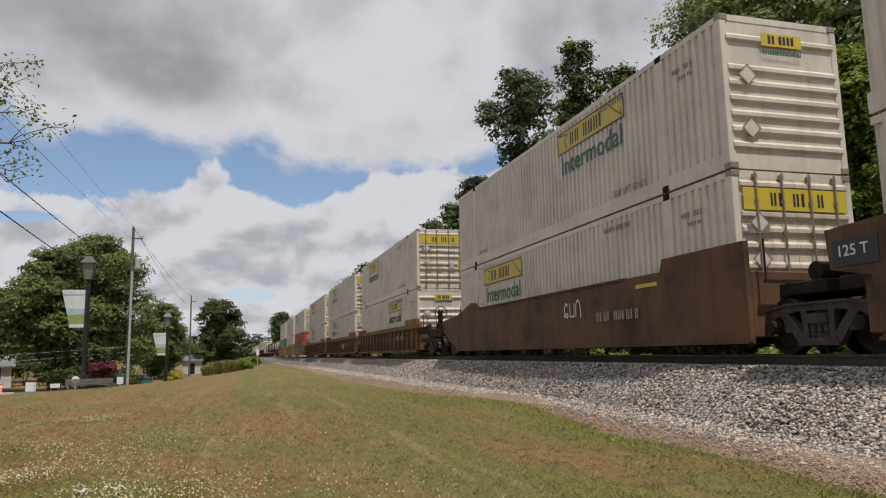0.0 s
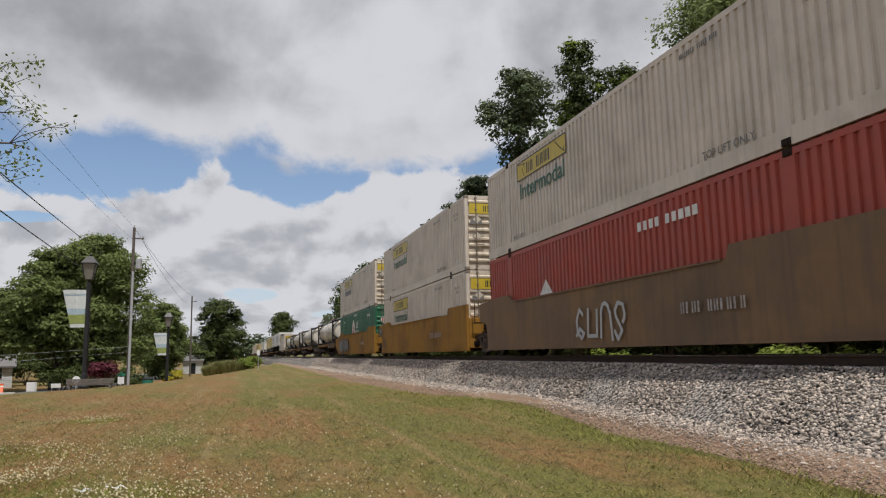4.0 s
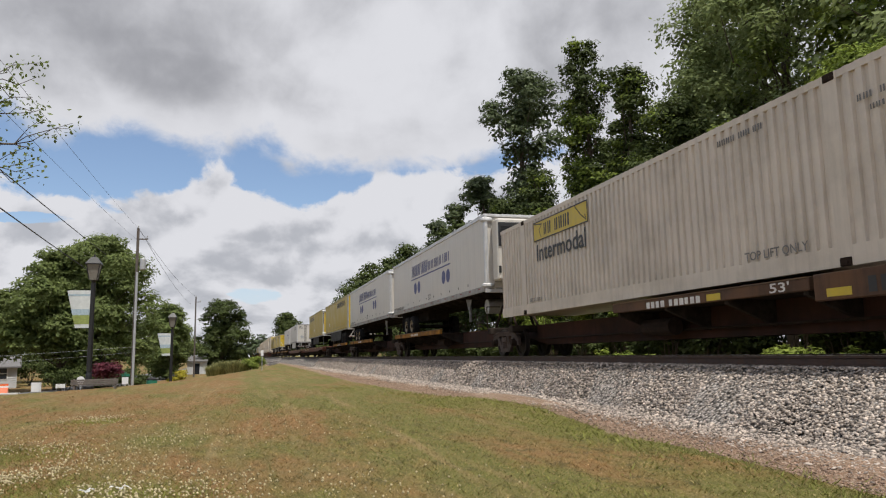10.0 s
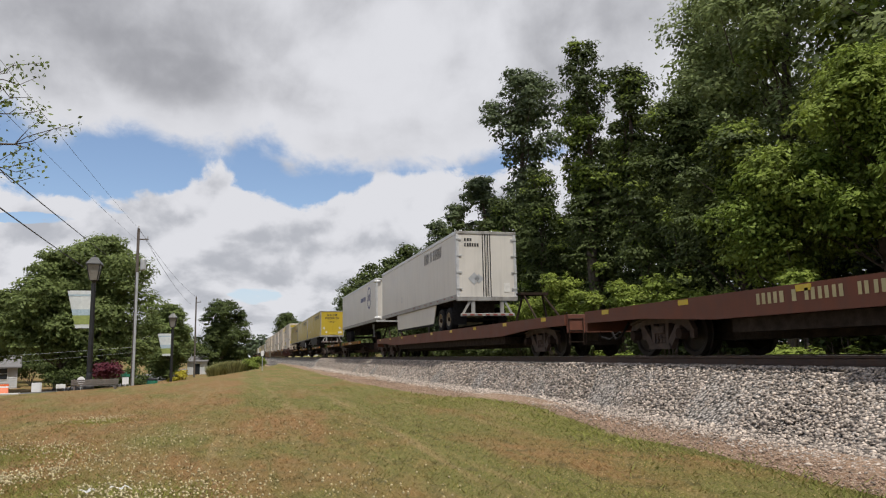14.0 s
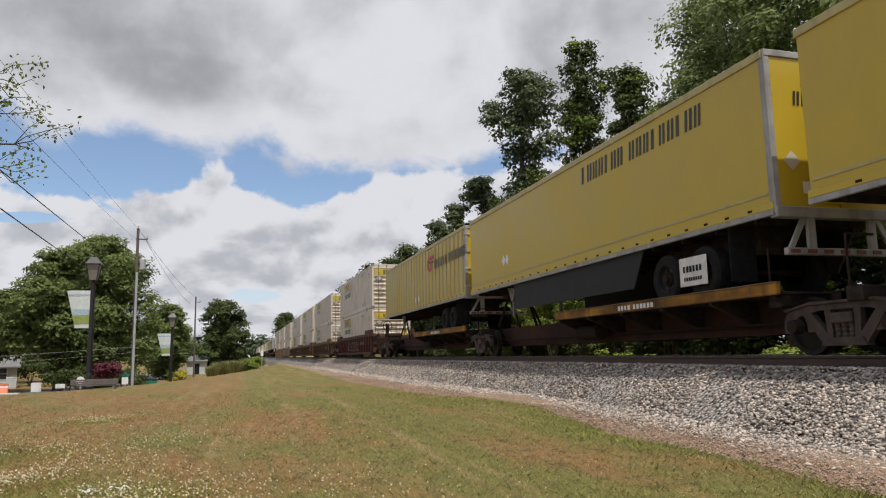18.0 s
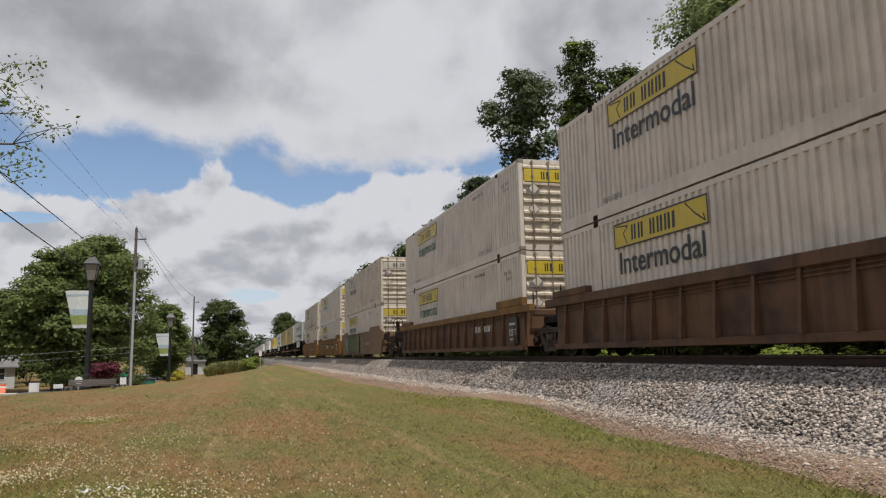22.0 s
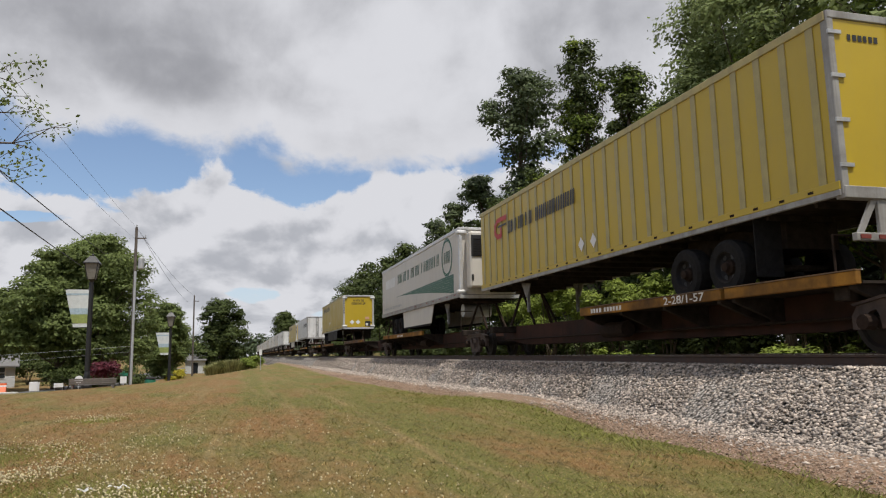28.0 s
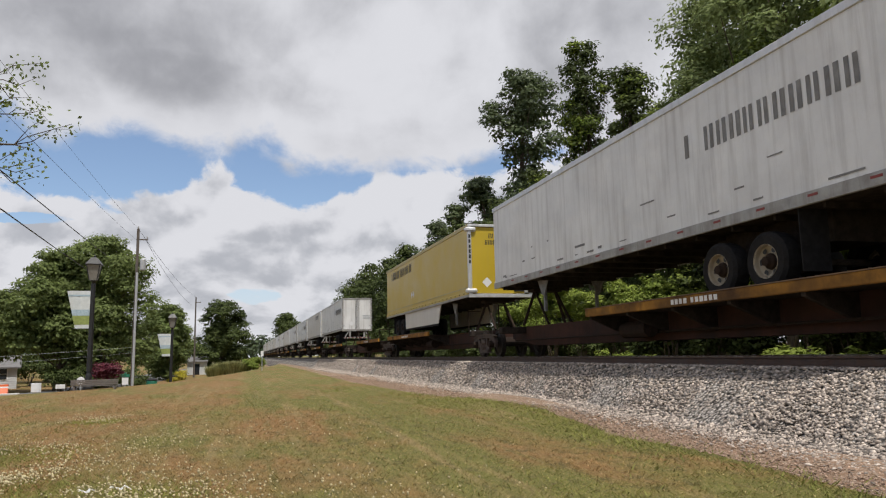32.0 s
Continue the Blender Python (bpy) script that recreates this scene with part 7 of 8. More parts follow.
def tree(x, y, height, profile, seed, leaves, size, material, label, lumps=40, lump=(.5, 1.0), name="tree", vine=0, lean=(0, 0), group="trees along the railway", flat=.75):
    """A trunk with limbs that carry uneven lumps of leaves. profile: (share of the height, reach of the crown) pairs."""
    rng = np.random.default_rng(seed)
    lumps, lump = int(lumps * 1.7), (lump[0] * .72, lump[1] * .95)
    z = land(x, y)
    root = thing(name, label, "tree", group, at=pose(x, y, z - .15))
    bm = bmesh.new()
    top = (lean[0], lean[1], height * .93)
    trunk = limb_path(bm, (0, 0, 0), top, height * .018 + .08, .05, rng, .03, 6, 9)
    ts, ws = [q[0] for q in profile], [q[1] for q in profile]
    grid = np.linspace(ts[0], 1.0, 200)
    area = np.interp(grid, ts, ws) + .15
    cdf = np.cumsum(area) / area.sum()
    cs, rs = [], []
    for i in range(lumps):
        t = float(np.interp((i + rng.random()) / lumps, cdf, grid))
        w = float(np.interp(t, ts, ws)) * (1 - .8 * rng.random() ** 1.7)
        r = rng.uniform(*lump)
        a = i * 2.4 + rng.uniform(-.8, .8)
        w = max(w - r * .6, 0.05)
        c = np.array([lean[0] * t + math.cos(a) * w, lean[1] * t + math.sin(a) * w, min(height * t, height - r * flat * .9)])
        cs.append(c)
        rs.append(r)
        if i % 3 == 0:
            k = max(min(int((t - .08) * 6), 5), 0)
            limb_path(bm, trunk[k], c, .03 + .005 * height * (1 - t), .015, rng, .1, 3, 5)
    part("trunk", bm, M_BARK, root, "grey-brown trunk and limbs")
    cs, rs = np.array(cs), np.array(rs)
    P, Dn = clump_points(rng, leaves, cs, rs, flat)
    part("crown", leaf_mesh("crown", P, Dn, rng, size, material), material, root)
    if vine:
        k = rng.choice(len(cs), 24)
        k = k[np.argsort(cs[k][:, 0] + cs[k][:, 1] - .9 * cs[k][:, 2])][:16]
        P, Dn = clump_points(rng, vine, cs[k] + np.array([-.3, -.3, .12]) * rs[k][:, None], rs[k] * .8, .8)
        part("vine", leaf_mesh("vine", P, Dn, rng, (size[0] * .9, size[1]), M_VINE), M_VINE, root, "bright climbing vine")
    return root


def bush(x, y, height, radius, seed, leaves, size, material, label, name="bush", group="undergrowth beside the line", low=.35):
    rng = np.random.default_rng(seed)
    root = thing(name, label, "bush", group, at=pose(x, y, land(x, y) - .05))
    bm = bmesh.new()
    cs, rs = [], []
    for i in range(9):
        a, w = i * 2.4, radius * rng.uniform(.1, .75)
        c = np.array([math.cos(a) * w, math.sin(a) * w, height * rng.uniform(low, .8)])
        cs.append(c)
        rs.append(min(radius, height) * rng.uniform(.26, .42))
        limb_path(bm, (rng.uniform(-.1, .1), rng.uniform(-.1, .1), 0), c, .03, .01, rng, .1, 3, 5)
    part("stem", bm, M_BARK, root)
    P, Dn = clump_points(rng, leaves, np.array(cs), np.array(rs), .9)
    P[:, 2] = np.maximum(P[:, 2], .03)
    part("leaves", leaf_mesh("leaves", P, Dn, rng, size, material), material, root)
    return root


DECID, VINED = "broad-leaved tree with a dense uneven crown beside the railway", "tall tree hung with bright climbing vine"
PINE = "tall pine with open tufted crown beside the railway"
ROUND = [(.14, .55), (.3, .9), (.55, 1.0), (.8, .72), (1, .2)]
TALL = [(.2, .5), (.45, .9), (.7, 1.0), (.9, .65), (1, .2)]
COLUMN = [(.08, .75), (.4, .8), (.7, .85), (.88, 1.0), (1, .45)]
WIDE = [(.04, .7), (.2, .95), (.5, 1.0), (.75, .8), (.92, .5), (1, .2)]
CANOPY = [(.42, .55), (.5, .95), (.68, 1.0), (.85, .75), (.95, .45), (1, .2)]


def grown(shape, r):
    return [(t, w * r) for t, w in shape]


tree(21.0, 50.6, 22.6, [(.12, 1.5), (.5, 1.7), (.68, 1.9), (.74, 3.0), (.9, 3.2), (1, 1.4)], 51, 15000, (.11, .22), M_PINE, PINE, 44, (.75, 1.35), "pine_tree")
tree(19.0, 56.0, 15.6, [(.25, 1.4), (.6, 2.0), (.8, 3.0), (1, 1.3)], 52, 9000, (.11, .22), M_PINE, PINE, 30, (.6, 1.1), "pine_tree", flat=.55)
tree(19.5, 37.4, 19.2, grown(COLUMN, 1.75), 53, 21750, (0.070, 0.140), M_LEAF, VINED, 44, (.6, 1.05), vine=4500)
tree(18.6, 31.0, 15.0, grown(COLUMN, 1.35), 54, 17400, (0.062, 0.133), M_LEAF, VINED, 36, (.5, .9), vine=3000)
tree(24.6, 31.6, 20.0, grown(TALL, 4.3), 55, 30000, (.085, .17), M_OAK, DECID, 84, (.8, 1.5))
tree(23.5, 25.5, 21.5, grown(TALL, 5.2), 56, 36000, (.085, .17), M_OAK, DECID, 90, (.8, 1.5), vine=4000)
tree(24.0, 18.0, 20.0, grown(TALL, 5.2), 59, 26000, (.11, .21), M_OAK, DECID, 84, (.8, 1.5), vine=4000)
tree(18.7, 27.2, 12.2, grown(ROUND, 2.9), 61, 21750, (0.062, 0.133), M_LEAF, DECID, 44, (.55, 1.0), vine=1500)
tree(17.8, 16.3, 9.7, grown(CANOPY, 3.3), 57, 30000, (0.055, 0.117), M_VINE, VINED, 60, (.55, 1.05), vine=15000)
tree(17.2, 21.6, 8.8, grown(CANOPY, 2.5), 76, 19000, (0.055, 0.117), M_LEAF, VINED, 40, (.5, .9), vine=10000)
tree(16.7, 18.9, 7.2, grown(CANOPY, 2.4), 58, 19000, (0.055, 0.109), M_VINE, VINED, 44, (.5, .95), vine=12000)
tree(19.0, 9.5, 12.0, grown(ROUND, 4.2), 60, 17400, (0.070, 0.140), M_LEAF, DECID, 44, (.6, 1.1))
tree(18.9, 43.5, 13.0, grown(ROUND, 2.8), 62, 18850, (0.070, 0.140), M_LEAF, DECID, 44, (.55, 1.05), vine=2000)
tree(18.2, 48.5, 12.0, grown(ROUND, 2.7), 63, 15950, (0.078, 0.156), M_LEAF, DECID, 40, (.55, 1.05), vine=1200)
tree(19.4, 63.5, 14.4, grown(ROUND, 3.0), 64, 11000, (0.100, 0.220), M_LEAF, DECID, 40, (.6, 1.1))
tree(19.0, 69.6, 14.2, grown(TALL, 2.3), 65, 8000, (0.120, 0.240), M_PINE, PINE, 30, (.6, 1.1), "pine_tree")
tree(19.0, 77.0, 11.6, grown(ROUND, 3.6), 66, 9000, (0.130, 0.260), M_LEAF, DECID, 40, (.7, 1.3))
tree(20.0, 88.5, 14.6, grown(ROUND, 4.2), 67, 9000, (.14, .28), M_LEAF, DECID, 40, (.8, 1.5))
tree(20.0, 100.0, 14.4, grown(ROUND, 4.6), 68, 9000, (.15, .3), M_LEAF, DECID, 40, (.9, 1.6))
tree(20.0, 114.0, 15.4, grown(ROUND, 5.0), 69, 8000, (.16, .32), M_LEAF, DECID, 40, (.9, 1.7))
tree(20.0, 128.0, 14.6, grown(ROUND, 5.0), 70, 8000, (.17, .34), M_LEAF, DECID, 38, (1.0, 1.8))
tree(20.5, 141.0, 14.0, grown(ROUND, 5.0), 71, 7000, (.19, .36), M_LEAF, DECID, 36, (1.0, 1.8))
tree(22.6, 36.5, 13.0, grown(ROUND, 3.2), 93, 14000, (.09, .17), M_LEAF, DECID, 40, (.6, 1.1))
tree(21.8, 43.0, 12.5, grown(ROUND, 2.8), 94, 10000, (.1, .18), M_LEAF, DECID, 40, (.6, 1.1))
# canopy added, mostly out of view, to cast shade on the shrubs
tree(15.8, 11.6, 7.8, grown(CANOPY, 2.4), 97, 15000, (.06, .12), M_VINE, VINED, 40, (.5, .95))
tree(26.0, 46.0, 15.5, grown(ROUND, 4.6), 72, 7000, (.14, .26), M_LEAF, DECID, 40, (.8, 1.5))
tree(27.0, 38.0, 15.5, grown(ROUND, 4.6), 73, 7000, (.14, .26), M_LEAF, DECID, 40, (.8, 1.5))
tree(25.5, 62.0, 15.0, grown(ROUND, 5.0), 75, 8000, (.15, .3), M_LEAF, DECID, 38, (.8, 1.5))
SHRUB = "low vine-covered shrub with bright leaves behind the track"
rb = random.Random(12)
# these shrubs take the dark leaves: the trees' shade is in their colour
for i in range(34):
    y = 6.5 + i * 1.9 + rb.uniform(-.6, .6)
    bush(15.6 + rb.uniform(-.5, .9), y, rb.uniform(1.6, 2.8), rb.uniform(1.0, 1.6), 200 + i, 2000 if y < 40 else 1300, (.06, .12) if y < 40 else (.08, .16), M_LEAF, "low leafy shrub in the shade behind the track")
for i, (x, y, h, r, n) in enumerate(((14.9, 22.9, 4.1, 1.1, 3800), (15.4, 21.0, 3.3, .9, 2600), (14.8, 16.5, 3.5, .9, 3000), (15.0, 26.2, 4.3, 1.2, 3800), (15.0, 13.6, 3.2, 1.0, 2600), (15.2, 33.8, 5.4, 1.5, 5200), (15.1, 30.2, 4.4, 1.3, 4000), (15.3, 38.0, 4.6, 1.5, 3600),
                                     (15.6, 36.5, 3.0, 1.3, 2000), (13.4, 24.2, 1.15, .9, 1500), (13.3, 21.9, .95, .6, 800), (13.4, 15.3, 1.2, .9, 1500), (13.3, 13.9, 1.1, .8, 1300), (13.5, 17.6, .9, .6, 800), (13.5, 11.6, 1.1, .9, 1200))):
    bush(x, y, h * (1 if h > 2 else .74), r, 300 + i, n, (.045, .10), M_VINE, SHRUB, low=.52 if h > 2 else .35)
for i in range(10):
    bush(15.5 + rb.uniform(-.5, .5), 74 + i * 8, rb.uniform(2.5, 4.5), rb.uniform(2.2, 3.2), 330 + i, 1100, (.14, .28), M_LEAF, SHRUB)

# ------- street side
ST = "trees along the street"
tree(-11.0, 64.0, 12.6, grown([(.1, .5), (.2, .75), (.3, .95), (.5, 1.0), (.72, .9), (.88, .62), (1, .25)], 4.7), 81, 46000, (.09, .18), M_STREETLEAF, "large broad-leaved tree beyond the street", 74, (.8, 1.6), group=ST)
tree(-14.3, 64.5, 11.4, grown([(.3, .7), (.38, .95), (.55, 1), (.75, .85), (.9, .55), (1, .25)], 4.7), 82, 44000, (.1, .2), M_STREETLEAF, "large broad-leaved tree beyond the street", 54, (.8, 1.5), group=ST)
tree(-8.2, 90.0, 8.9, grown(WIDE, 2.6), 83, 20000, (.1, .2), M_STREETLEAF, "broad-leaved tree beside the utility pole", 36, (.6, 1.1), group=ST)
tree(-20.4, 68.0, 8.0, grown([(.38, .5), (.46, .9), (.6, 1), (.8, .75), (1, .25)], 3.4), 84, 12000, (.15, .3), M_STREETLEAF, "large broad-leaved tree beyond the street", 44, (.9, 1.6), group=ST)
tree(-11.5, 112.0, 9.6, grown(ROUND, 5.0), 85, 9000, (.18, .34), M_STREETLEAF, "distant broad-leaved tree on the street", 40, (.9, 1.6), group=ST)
tree(-2.9, 120.0, 11.6, grown(WIDE, 4.7), 86, 26000, (.13, .24), M_LEAF, "round dark broad-leaved tree by the street", 56, (.8, 1.4), group=ST)
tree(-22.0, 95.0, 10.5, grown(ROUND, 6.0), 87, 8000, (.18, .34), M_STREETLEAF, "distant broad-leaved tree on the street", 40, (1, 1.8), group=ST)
tree(17.5, 300.0, 18.6, grown(TALL, 6.0), 88, 8000, (0.300, 0.600), M_LEAF, "lone rounded tree far down the line", 34, (1.6, 2.8), group=ST)


def far_woods():
    rng = np.random.default_rng(91)
    cs, rs = [], []
    for i in range(230):
        y = rng.uniform(430, 1000)
        x = rng.uniform(-.22, .32) * y
        cs.append((x, y, rng.uniform(.2, .8) * (10 + y * .007)))
        rs.append(rng.uniform(5, 9))
    P, Dn = clump_points(rng, 26000, np.array(cs), np.array(rs), .8)
    P[:, 2] = np.maximum(P[:, 2], .2)
    tagged(new("far_woods", leaf_mesh("far_woods", P, Dn, rng, (1.1, 2.0), M_WOODS)), "low dark line of distant woods on the horizon", "woods", kind="stuff")
    cs = [(rng.uniform(27, 36), rng.uniform(-25, 170), rng.uniform(1, 12)) for i in range(150)]
    P, Dn = clump_points(rng, 36000, np.array(cs), rng.uniform(2.2, 3.6, 150), .9)
    P[:, 2] = np.maximum(P[:, 2], .4)
    tagged(new("deep_woods", leaf_mesh("deep_woods", P, Dn, rng, (.22, .42), M_WOODS)), "dark dense woods behind the first trees", "woods", kind="stuff")
    cs = [(rng.uniform(20.5, 27), rng.uniform(3, 26), rng.uniform(.8, 6.5)) for i in range(70)]
    P, Dn = clump_points(rng, 16000, np.array(cs), rng.uniform(1.4, 2.2, 70), .9)
    P[:, 2] = np.maximum(P[:, 2], .4)
    tagged(new("thicket", leaf_mesh("thicket", P, Dn, rng, (.16, .3), M_WOODS)), "dark thicket under the tall trees", "woods", kind="stuff")
    cs = [(rng.uniform(-42, -24), rng.uniform(40, 170), rng.uniform(1, 7)) for i in range(80)]
    P, Dn = clump_points(rng, 16000, np.array(cs), rng.uniform(2.2, 3.6, 80), .9)
    P[:, 2] = np.maximum(P[:, 2], -.8)
    tagged(new("street_woods", leaf_mesh("street_woods", P, Dn, rng, (.25, .45), M_WOODS)), "dark dense trees beyond the street", "woods", kind="stuff")


far_woods()


def overhang():
    """Bare-twigged branch that reaches in over the lawn, thinly leaved at its tips."""
    rng = np.random.default_rng(14)
    root = thing("tree", "small thinly leaved tree with long twigs", "tree", at=pose(-6.2, 9.6, 0))
    bm = bmesh.new()
    limb_path(bm, (0, 0, -.1), (.4, .1, 3.6), .14, .09, rng, .03, 5, 9)
    tips = []
    for a, b, c in (((.4, .1, 3.6), (3.35, .4, 4.0), .05), ((.4, .1, 3.6), (2.9, .3, 4.75), .05), ((.4, .1, 3.6), (3.0, .6, 4.45), .04), ((.4, .1, 3.2), (2.95, .4, 3.62), .035)):
        pts = limb_path(bm, a, b, c, .012, rng, .05, 6, 6)
        for p in pts[3:]:
            for _ in range(4):
                q = p + Vector((rng.uniform(.1, .75), rng.uniform(-.3, .3), rng.uniform(-.15, .4)))
                limb_path(bm, p, q, .008, .003, rng, .12, 3, 4)
                tips += [p.lerp(q, .65), q]
    part("trunk", bm, M_BARK, root)
    T = np.array([t[:] for t in tips])
    k = rng.choice(len(T), 1500)
    P = T[k] + rng.normal(0, .065, (1500, 3))
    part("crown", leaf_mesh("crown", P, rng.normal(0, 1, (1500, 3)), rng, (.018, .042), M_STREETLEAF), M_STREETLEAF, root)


overhang()


# ---------------------------------------------------------------- street furniture
def street_lamp(x, y, top, side):
    z = land(x, y)
    root = thing("street_lamp", "black cast-iron lantern post with a printed banner", "street lamp", "lamps along the street", at=pose(x, y, z))
    H = top - z
    part("base", lathe(bmesh.new(), [(.22, 0), (.22, .1), (.16, .2), (.13, .6), (.10, .7), (.075, .8)], "z", (0, 0, 0), 14), M_LAMPBLACK, root)
    part("post", lathe(bmesh.new(), [(.115, .75), (.095, H - 1.4), (.1, H - 1.38), (.1, H - 1.3), (.06, H - 1.27), (.1, H - 1.2), (.16, H - 1.15)], "z", (0, 0, 0), 12), M_LAMPBLACK, root)
    lan = bmesh.new()
    zs = [(H - 1.15, .17), (H - .45, .30)]
    for i in range(4):
        a = math.pi / 4 + i * math.pi / 2
        tube(lan, (zs[0][1] * 1.3 * math.cos(a), zs[0][1] * 1.3 * math.sin(a), zs[0][0]), (zs[1][1] * 1.3 * math.cos(a), zs[1][1] * 1.3 * math.sin(a), zs[1][0]), .022, n=5)
    part("lantern_frame", lan, M_LAMPBLACK, root)
    gl = bmesh.new()
    r = [[gl.verts.new((zr * 1.25 * math.cos(math.pi / 4 + i * math.pi / 2), zr * 1.25 * math.sin(math.pi / 4 + i * math.pi / 2), zz)) for i in range(4)] for zz, zr in zs]
    for i in range(4):
        gl.faces.new((r[0][i], r[0][(i + 1) % 4], r[1][(i + 1) % 4], r[1][i]))
    part("lantern_glass", gl, M_FROST, root, "frosted glass panes")
    hat = bmesh.new()
    r = [[hat.verts.new((q * math.cos(math.pi / 4 + i * math.pi / 2), q * math.sin(math.pi / 4 + i * math.pi / 2), zz)) for i in range(4)] for zz, q in ((H - .46, .46), (H - .42, .46), (H - .12, .16), (H - .1, .12))]
    for a, b in zip(r, r[1:]):
        for i in range(4):
            hat.faces.new((a[i], a[(i + 1) % 4], b[(i + 1) % 4], b[i]))
    hat.faces.new(r[0][::-1])
    hat.faces.new(r[-1])
    part("lantern_roof", hat, M_LAMPBLACK, root)
    part("finial", lathe(bmesh.new(), [(.03, H - .1), (.05, H - .05), (.02, H)], "z", (0, 0, 0), 8), M_LAMPBLACK, root)
    # banner hung between two arms, its foot swung in
    z1, z0 = H - 1.62, H - 3.28
    for zz, w in ((z1, -1.05), (z0, -.72)):
        part("banner_arm", tube(bmesh.new(), (0, 0, zz), (w, -.05, zz), .014, n=6), M_LAMPBLACK, root)
    def cloth(t0, t1, k):
        bm = bmesh.new()
        pts = []
        for t in (t0, t1):
            zz = z1 + (z0 - z1) * t
            pts.append([(-1.03 + .38 * t, -.05 - k, zz), (-.5 + .1 * t, -.09 - k, zz), (-.09, -.03 - k, zz)])
        v = [[bm.verts.new(p) for p in row] for row in pts]
        for i in range(2):
            bm.faces.new((v[1][i], v[1][i + 1], v[0][i + 1], v[0][i]))
        return bm
    b = part("banner", cloth(0, 1, 0), M_BANNER, root, "white printed cloth banner")
    part("print_band", cloth(.66, .9, .006), M_BANGREEN, b)
    part("print_band", cloth(.5, .66, .006), M_BANBLUE, b)
    part("print_bar", cloth(.1, .15, .006), M_BANBLUE, b)


street_lamp(-6.45, 35.0, 5.95, -1)
street_lamp(-5.08, 58.0, 4.76, -1)


def utility_pole(x, y, top, gear):
    z = land(x, y)
    root = thing("utility_pole", "weathered timber utility pole with cables", "utility pole", "poles along the street", at=pose(x, y, z - .1))
    H = top - z + .1
    part("post", tube(bmesh.new(), (0, 0, 0), (.0, 0, H), .12, .085, 12), M_POLE, root)
    part("cross_arm", bx(-.1, .62, -.04, .04, H - .75, H - .67, .01), M_POLE, root)
    for s in (.56, 0):
        part("insulator", lathe(bmesh.new(), [(.03, 0), (.05, .06), (.03, .1), (.05, .14), (.02, .2)], "z", (s, 0, H - .67 if s else H), 8), M_GREYPIPE, root)
    if gear:
        part("transformer", lathe(bmesh.new(), [(.15, 0), (.19, .05), (.19, .68), (.15, .76), (.05, .8)], "z", (.36, -.05, H - 2.75), 16), M_GREYPIPE, root, "grey transformer can")
        part("conduit", tube(bmesh.new(), (.05, -.17, .1), (.05, -.15, H - 2.9), .075, n=8), M_GREYPIPE, root, "pale grey conduit")
    return root


utility_pole(-6.68, 50.0, 9.75, True)
utility_pole(-5.95, 100.0, 9.3, False)


def cable(a, b, sag, r, label="thin black overhead cable above the street", material=M_WIRE):
    bm = bmesh.new()
    a, b = Vector(a), Vector(b)
    pts = [a.lerp(b, k / 14) - Vector((0, 0, sag * 4 * (k / 14) * (1 - k / 14))) for k in range(15)]
    rings = [[bm.verts.new(p + Vector((r * math.cos(j * 1.2566), 0, r * math.sin(j * 1.2566)))) for j in range(5)] for p in pts]
    for u, v in zip(rings, rings[1:]):
        for j in range(5):
            bm.faces.new((u[j], u[(j + 1) % 5], v[(j + 1) % 5], v[j]))
    solid("overhead_cable", bm, material, label, "cable", group="cables along the street")


cable((-6.68, 50, 9.75), (-4.05, -1, 6.6), .25, .005)
cable((-6.75, 50, 9.0), (-4.0, -1, 5.45), .2, .005)
cable((-8.9, 52.0, 8.25), (-6.2, 10, 6.4), .05, .02)
cable((-9.9, 52.0, 7.15), (-5.4, 8, 5.1), .05, .022)
cable((-6.68, 50, 9.75), (-5.95, 100, 9.3), .5, .012)
cable((-6.2, 50, 9.0), (-6.5, 100, 8.25), .5, .012)
cable((-6.68, 50, 2.05), (-26.0, 42, 1.0), .1, .007, "pale slack cable across the street", M_GREYPIPE)
cable((-6.68, 50, 1.7), (-26.0, 44, .55), .1, .005, "pale slack cable across the street", M_GREYPIPE)


def bench():
    root = thing("park_bench", "silvered timber bench on the lawn's edge", "bench", at=pose(-6.05, 34.2, land(-6.05, 34.2), 0, 0, 4) @ Matrix.Scale(.88, 4))
    for i in range(4):
        part("seat_slat", bx(-1.05, 1.05, -.05 + i * .13, .06 + i * .13, .15, .18, .006), M_WOOD, root)
    for i in range(3):
        part("back_slat", bx(-1.05, 1.05, -.14, -.10, .22 + i * .09, .30 + i * .09, .006), M_WOOD, root)
    for x in (-.9, .9):
        for y in (-.08, .4):
            part("leg", bx(x - .04, x + .04, y - .04, y + .04, -.02, .16), M_WOOD, root)
        part("back_post", bx(x - .035, x + .035, -.1, -.03, .15, .5), M_WOOD, root)
        part("arm_rest", bx(x - .05, x + .05, -.1, .46, .30, .33), M_WOOD, root)


bench()


def board(name, x, y, w, h, base, material, label, category, post=.03, shape="box", two=False):
    z = land(x, y)
    root = thing(name, label, category, at=pose(x, y, z))
    if shape == "box":
        part("panel", bx(-w / 2, w / 2, -.015, .015, base, base + h, .006), material, root)
    else:
        part("panel", lathe(bmesh.new(), [(w / 2, -.015), (w / 2, .015)], "y", (0, 0, base + h / 2), 18), material, root)
    for px in ((-w * .42, w * .42) if two else (0,)):
        part("post", tube(bmesh.new(), (px, .025, -.1), (px, .025, base + h * .9), post, n=8), M_GREYPIPE, root)
    return root


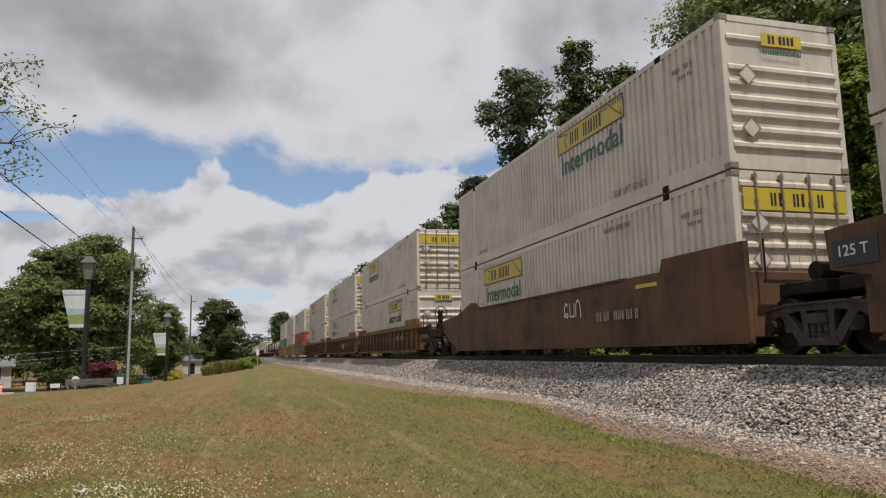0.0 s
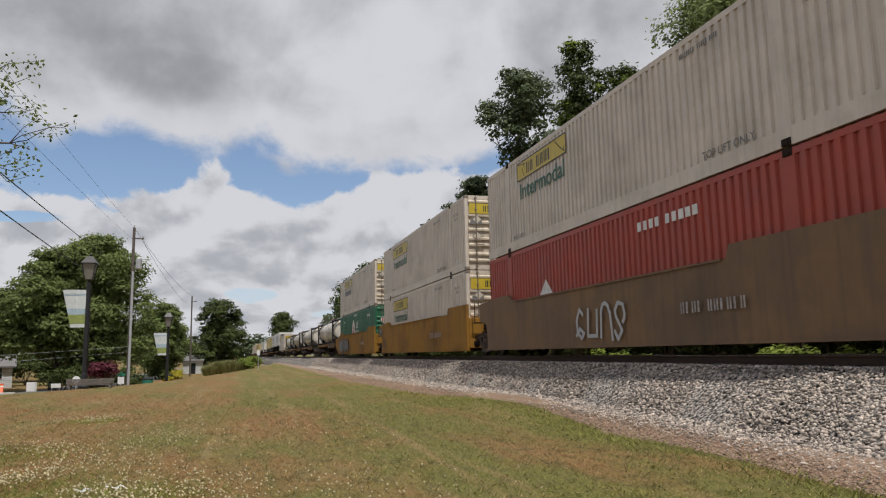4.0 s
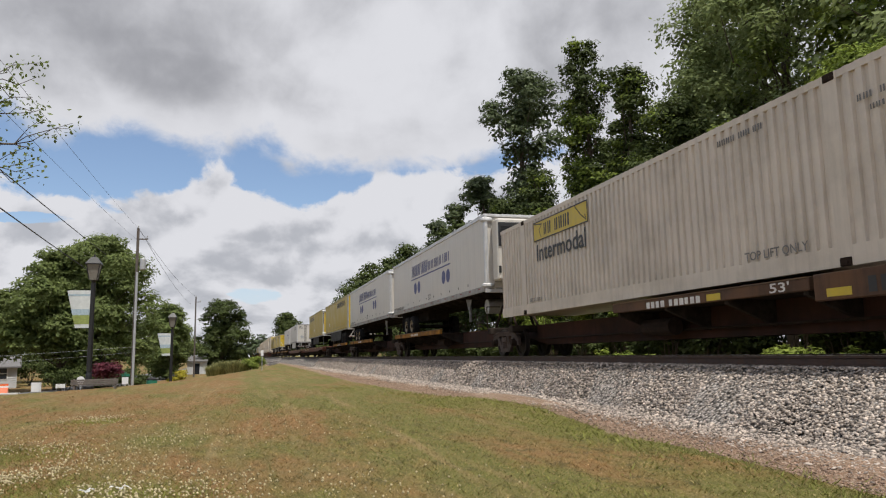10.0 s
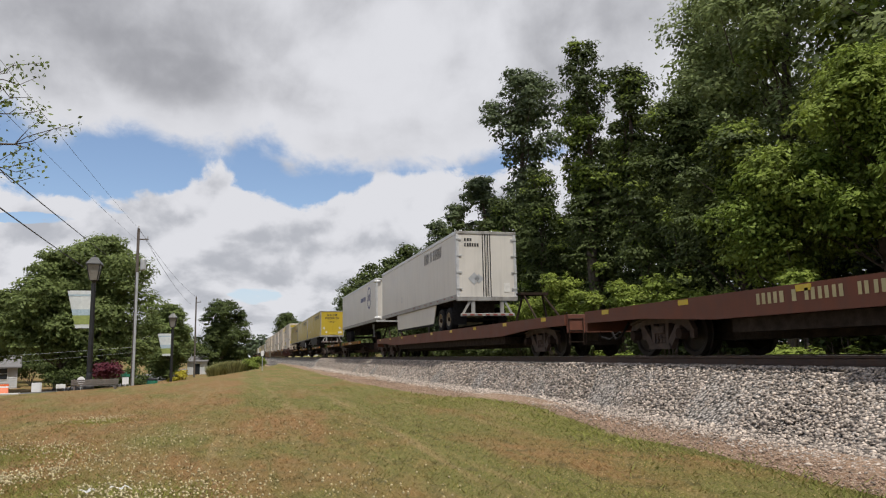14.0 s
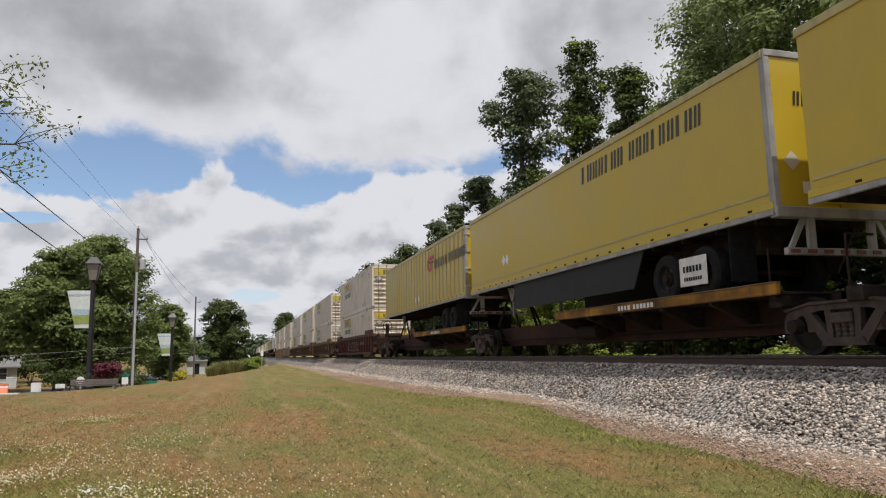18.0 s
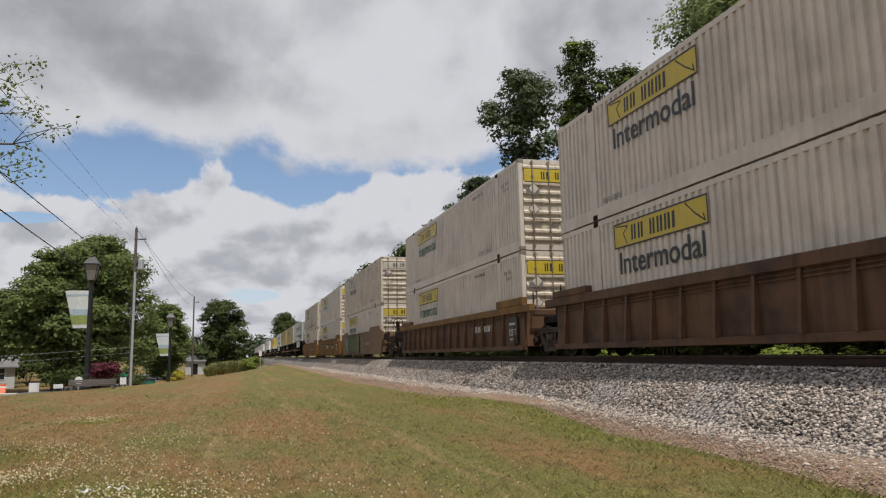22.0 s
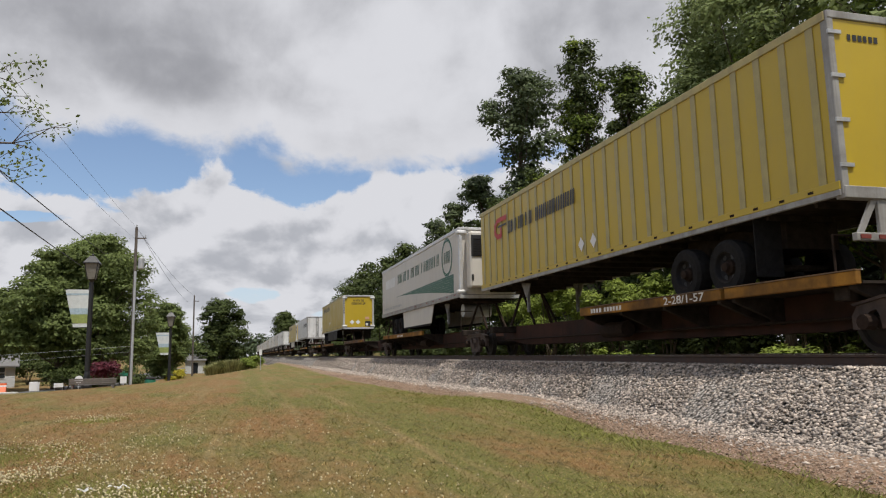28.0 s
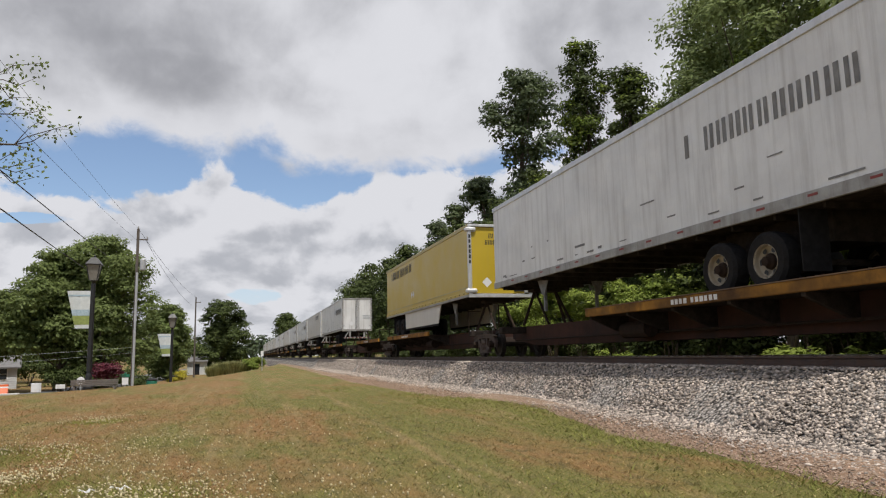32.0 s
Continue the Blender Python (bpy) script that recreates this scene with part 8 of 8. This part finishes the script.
board("yard_sign", -8.62, 35.5, .40, .40, .14, M_ROADWHITE, "white yard sign standing in the grass", "sign", .012, two=True)
board("low_sign", -8.42, 39.0, .42, .2, .5, M_ROADWHITE, "small white sign board", "sign", .012, two=True)
board("round_sign", -8.7, 45.0, .42, .5, 1.0, M_ROADWHITE, "round white sign on a post", "sign", .03, "round")
r = board("route_sign", -6.75, 47.6, .36, .42, .9, M_ROADWHITE, "white route shield under a green plate", "sign", .035)
part("upper_plate", bx(-.24, .24, -.02, .01, 1.36, 1.52), M_SIGNGREEN, r)
part("cross_plate", bx(-.05, .05, -.12, .12, 1.53, 1.64), M_SIGNGREEN, r)
mp = board("line_marker", 1.85, 70.0, .26, .5, 1.35, M_ROADWHITE, "slim white marker post beside the railway", "marker post", .035)


def barrel(x, y, h, r, material, label, name, category):
    z = land(x, y)
    root = thing(name, label, category, at=pose(x, y, z))
    part("bin_body", lathe(bmesh.new(), [(r * .85, 0), (r, .1), (r, h - .1), (r * .9, h)], "z", (0, 0, 0), 16), material, root)
    part("lid", lathe(bmesh.new(), [(r * 1.05, h), (r * 1.05, h + .06), (r * .5, h + .16)], "z", (0, 0, 0), 16), M_LAMPBLACK, root)


barrel(-6.05, 55.0, .95, .36, M_SIGNGREEN, "green litter bin beside the street", "litter_bin", "bin")
barrel(-5.5, 66.0, .9, .3, M_SIGNGREEN, "green litter bin beside the street", "litter_bin", "bin")


def barrier():
    root = thing("road_barrier", "orange and white plastic road barrier", "barrier", at=pose(-9.9, 33.2, land(-9.9, 33.2), 0, 0, 10))
    part("barrier_body", prism(bmesh.new(), [(-.28, 0), (.28, 0), (.12, .3), (.1, .42), (-.1, .42), (-.12, .3)], -.8, .8, "x"), M_ORANGESIGN, root)
    part("white_band", bx(-.82, .82, -.13, .13, .26, .34), M_PAPER, root)


barrier()
bush(-6.0, 36.4, 1.35, .92, 401, 3600, (.03, .07), M_REDLEAF, "purple-red leaved shrub behind the bench", "red_shrub", "planting by the street")
bush(-4.75, 60.0, 1.7, .75, 402, 1500, (.05, .1), M_YELLEAF, "golden yellow shrub by the street", "golden_shrub", "planting by the street")
bush(-7.3, 58.0, 1.3, 1.1, 403, 1500, (.06, .12), M_LEAF, "low green shrub by the street", "green_shrub", "planting by the street")


# dark shrubs added in place of the black shade under the street trees
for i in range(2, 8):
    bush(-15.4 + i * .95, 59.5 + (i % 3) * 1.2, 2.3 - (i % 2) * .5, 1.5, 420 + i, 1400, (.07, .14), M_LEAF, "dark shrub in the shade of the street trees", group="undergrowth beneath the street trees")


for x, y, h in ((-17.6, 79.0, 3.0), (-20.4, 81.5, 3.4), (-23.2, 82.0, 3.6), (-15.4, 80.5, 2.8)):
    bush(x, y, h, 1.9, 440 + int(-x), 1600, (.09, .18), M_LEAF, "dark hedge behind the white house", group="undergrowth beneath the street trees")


def reeds(x, y, h, r, n, seed, label):
    rng = np.random.default_rng(seed)
    a, d = rng.uniform(0, 6.28, n), rng.random(n) ** .6 * r
    base = np.stack([np.cos(a) * d * .5, np.sin(a) * d * .5, np.full(n, 0.0)], 1)
    tip = np.stack([np.cos(a) * d * 1.2, np.sin(a) * d * 1.2, h * rng.uniform(.6, 1, n)], 1)
    side = np.stack([-np.sin(a), np.cos(a), 0 * a], 1) * .035
    mid = base + (tip - base) * .6 + np.array([0, 0, .18 * h])
    V = np.stack([base - side, base + side, mid + side, tip, mid - side], 1)
    F = np.array([(0, 1, 2, 4), (4, 2, 3, 3)])[:1][None] + (np.arange(n) * 5)[:, None, None]
    F2 = np.array([(4, 2, 3)])[None] + (np.arange(n) * 5)[:, None, None]
    me = bpy.data.meshes.new("blades")
    me.from_pydata(V.reshape(-1, 3).tolist(), [], F.reshape(-1, 4).tolist() + F2.reshape(-1, 3).tolist())
    me.materials.append(M_REED)
    root = thing("ornamental_grass", label, "grass clump", "grass clumps by the lawn", at=pose(x, y, land(x, y)))
    part("blades", me, M_REED, root)


for i, (x, y, h, rr) in enumerate(((-2.6, 80, 1.7, 1.2), (-1.7, 81, 2.1, 1.3), (-.8, 80, 2.2, 1.3), (0, 81, 1.9, 1.2), (-2.0, 83, 1.9, 1.3), (-.4, 83, 2.1, 1.3))):
    reeds(x, y, h, rr, 900, 500 + i, "tall arching ornamental grass clump")
bush(.9, 80.5, 1.5, 1.0, 404, 1500, (.07, .13), M_VINE, "bright green shrub beside the tall grass", "green_shrub", "planting by the street")
bush(1.6, 81.5, 1.4, .9, 405, 1500, (.07, .13), M_VINE, "bright green shrub beside the tall grass", "green_shrub", "planting by the street")


def house(x, y, w, d, h, rise):
    z = land(x, y) - .1
    root = thing("house", "small white lap-sided house with a grey roof beyond the street", "house", at=pose(x, y, z, 0, 0, 16))
    part("wall", bx(-w / 2, w / 2, 0, d, 0, h), M_SIDING, root)
    for k in range(int(h / .2)):
        part("siding_board", prism(bmesh.new(), [(-.03, k * .2), (-.012, k * .2 + .2), (.0, k * .2 + .2), (0, k * .2)], -w / 2, w / 2, "x"), M_SIDING, root)
    part("roof", prism(bmesh.new(), [(-.35, h - .05), (d / 2, h + rise), (d + .35, h - .05), (d + .35, h + .08), (d / 2, h + rise + .14), (-.35, h + .08)], -w / 2 - .3, w / 2 + .3, "x"), M_ROOF, root)
    for xx in (w * .1,):
        wd = part("window", bx(xx - .45, xx + .45, -.05, .02, .9, 2.0, .01), M_ROADWHITE, root)
        part("pane", bx(xx - .38, xx + .38, -.065, -.04, .97, 1.42), M_PANE, wd)
        part("pane", bx(xx - .38, xx + .38, -.065, -.04, 1.48, 1.93), M_PANE, wd)


house(-21.4, 75.0, 3.0, 3.0, 2.0, .9)


def far_shed():
    root = thing("shed", "low white building far along the street", "building", at=pose(-6.5, 116.0, land(-6.5, 116)))
    part("wall", bx(-1.4, 1.4, 0, 6, 0, 1.9), M_SIDING, root)
    part("roof", prism(bmesh.new(), [(-.3, 1.85), (3, 2.6), (6.3, 1.85), (6.3, 2.0), (3, 2.75), (-.3, 2.0)], -1.6, 1.6, "x"), M_ROOF, root)
    part("door", bx(-.5, .4, -.04, .02, 0, 1.6), M_PANE, root)


far_shed()


# ---------------------------------------------------------------- what moves
def motions():
    for ob, u, z in MOVERS:
        walk(ob, [(t, pose(XC, u - SPEED * t, z)) for t in (0.0, 8.0, 16.0, 24.0, 32.0)])


motions()
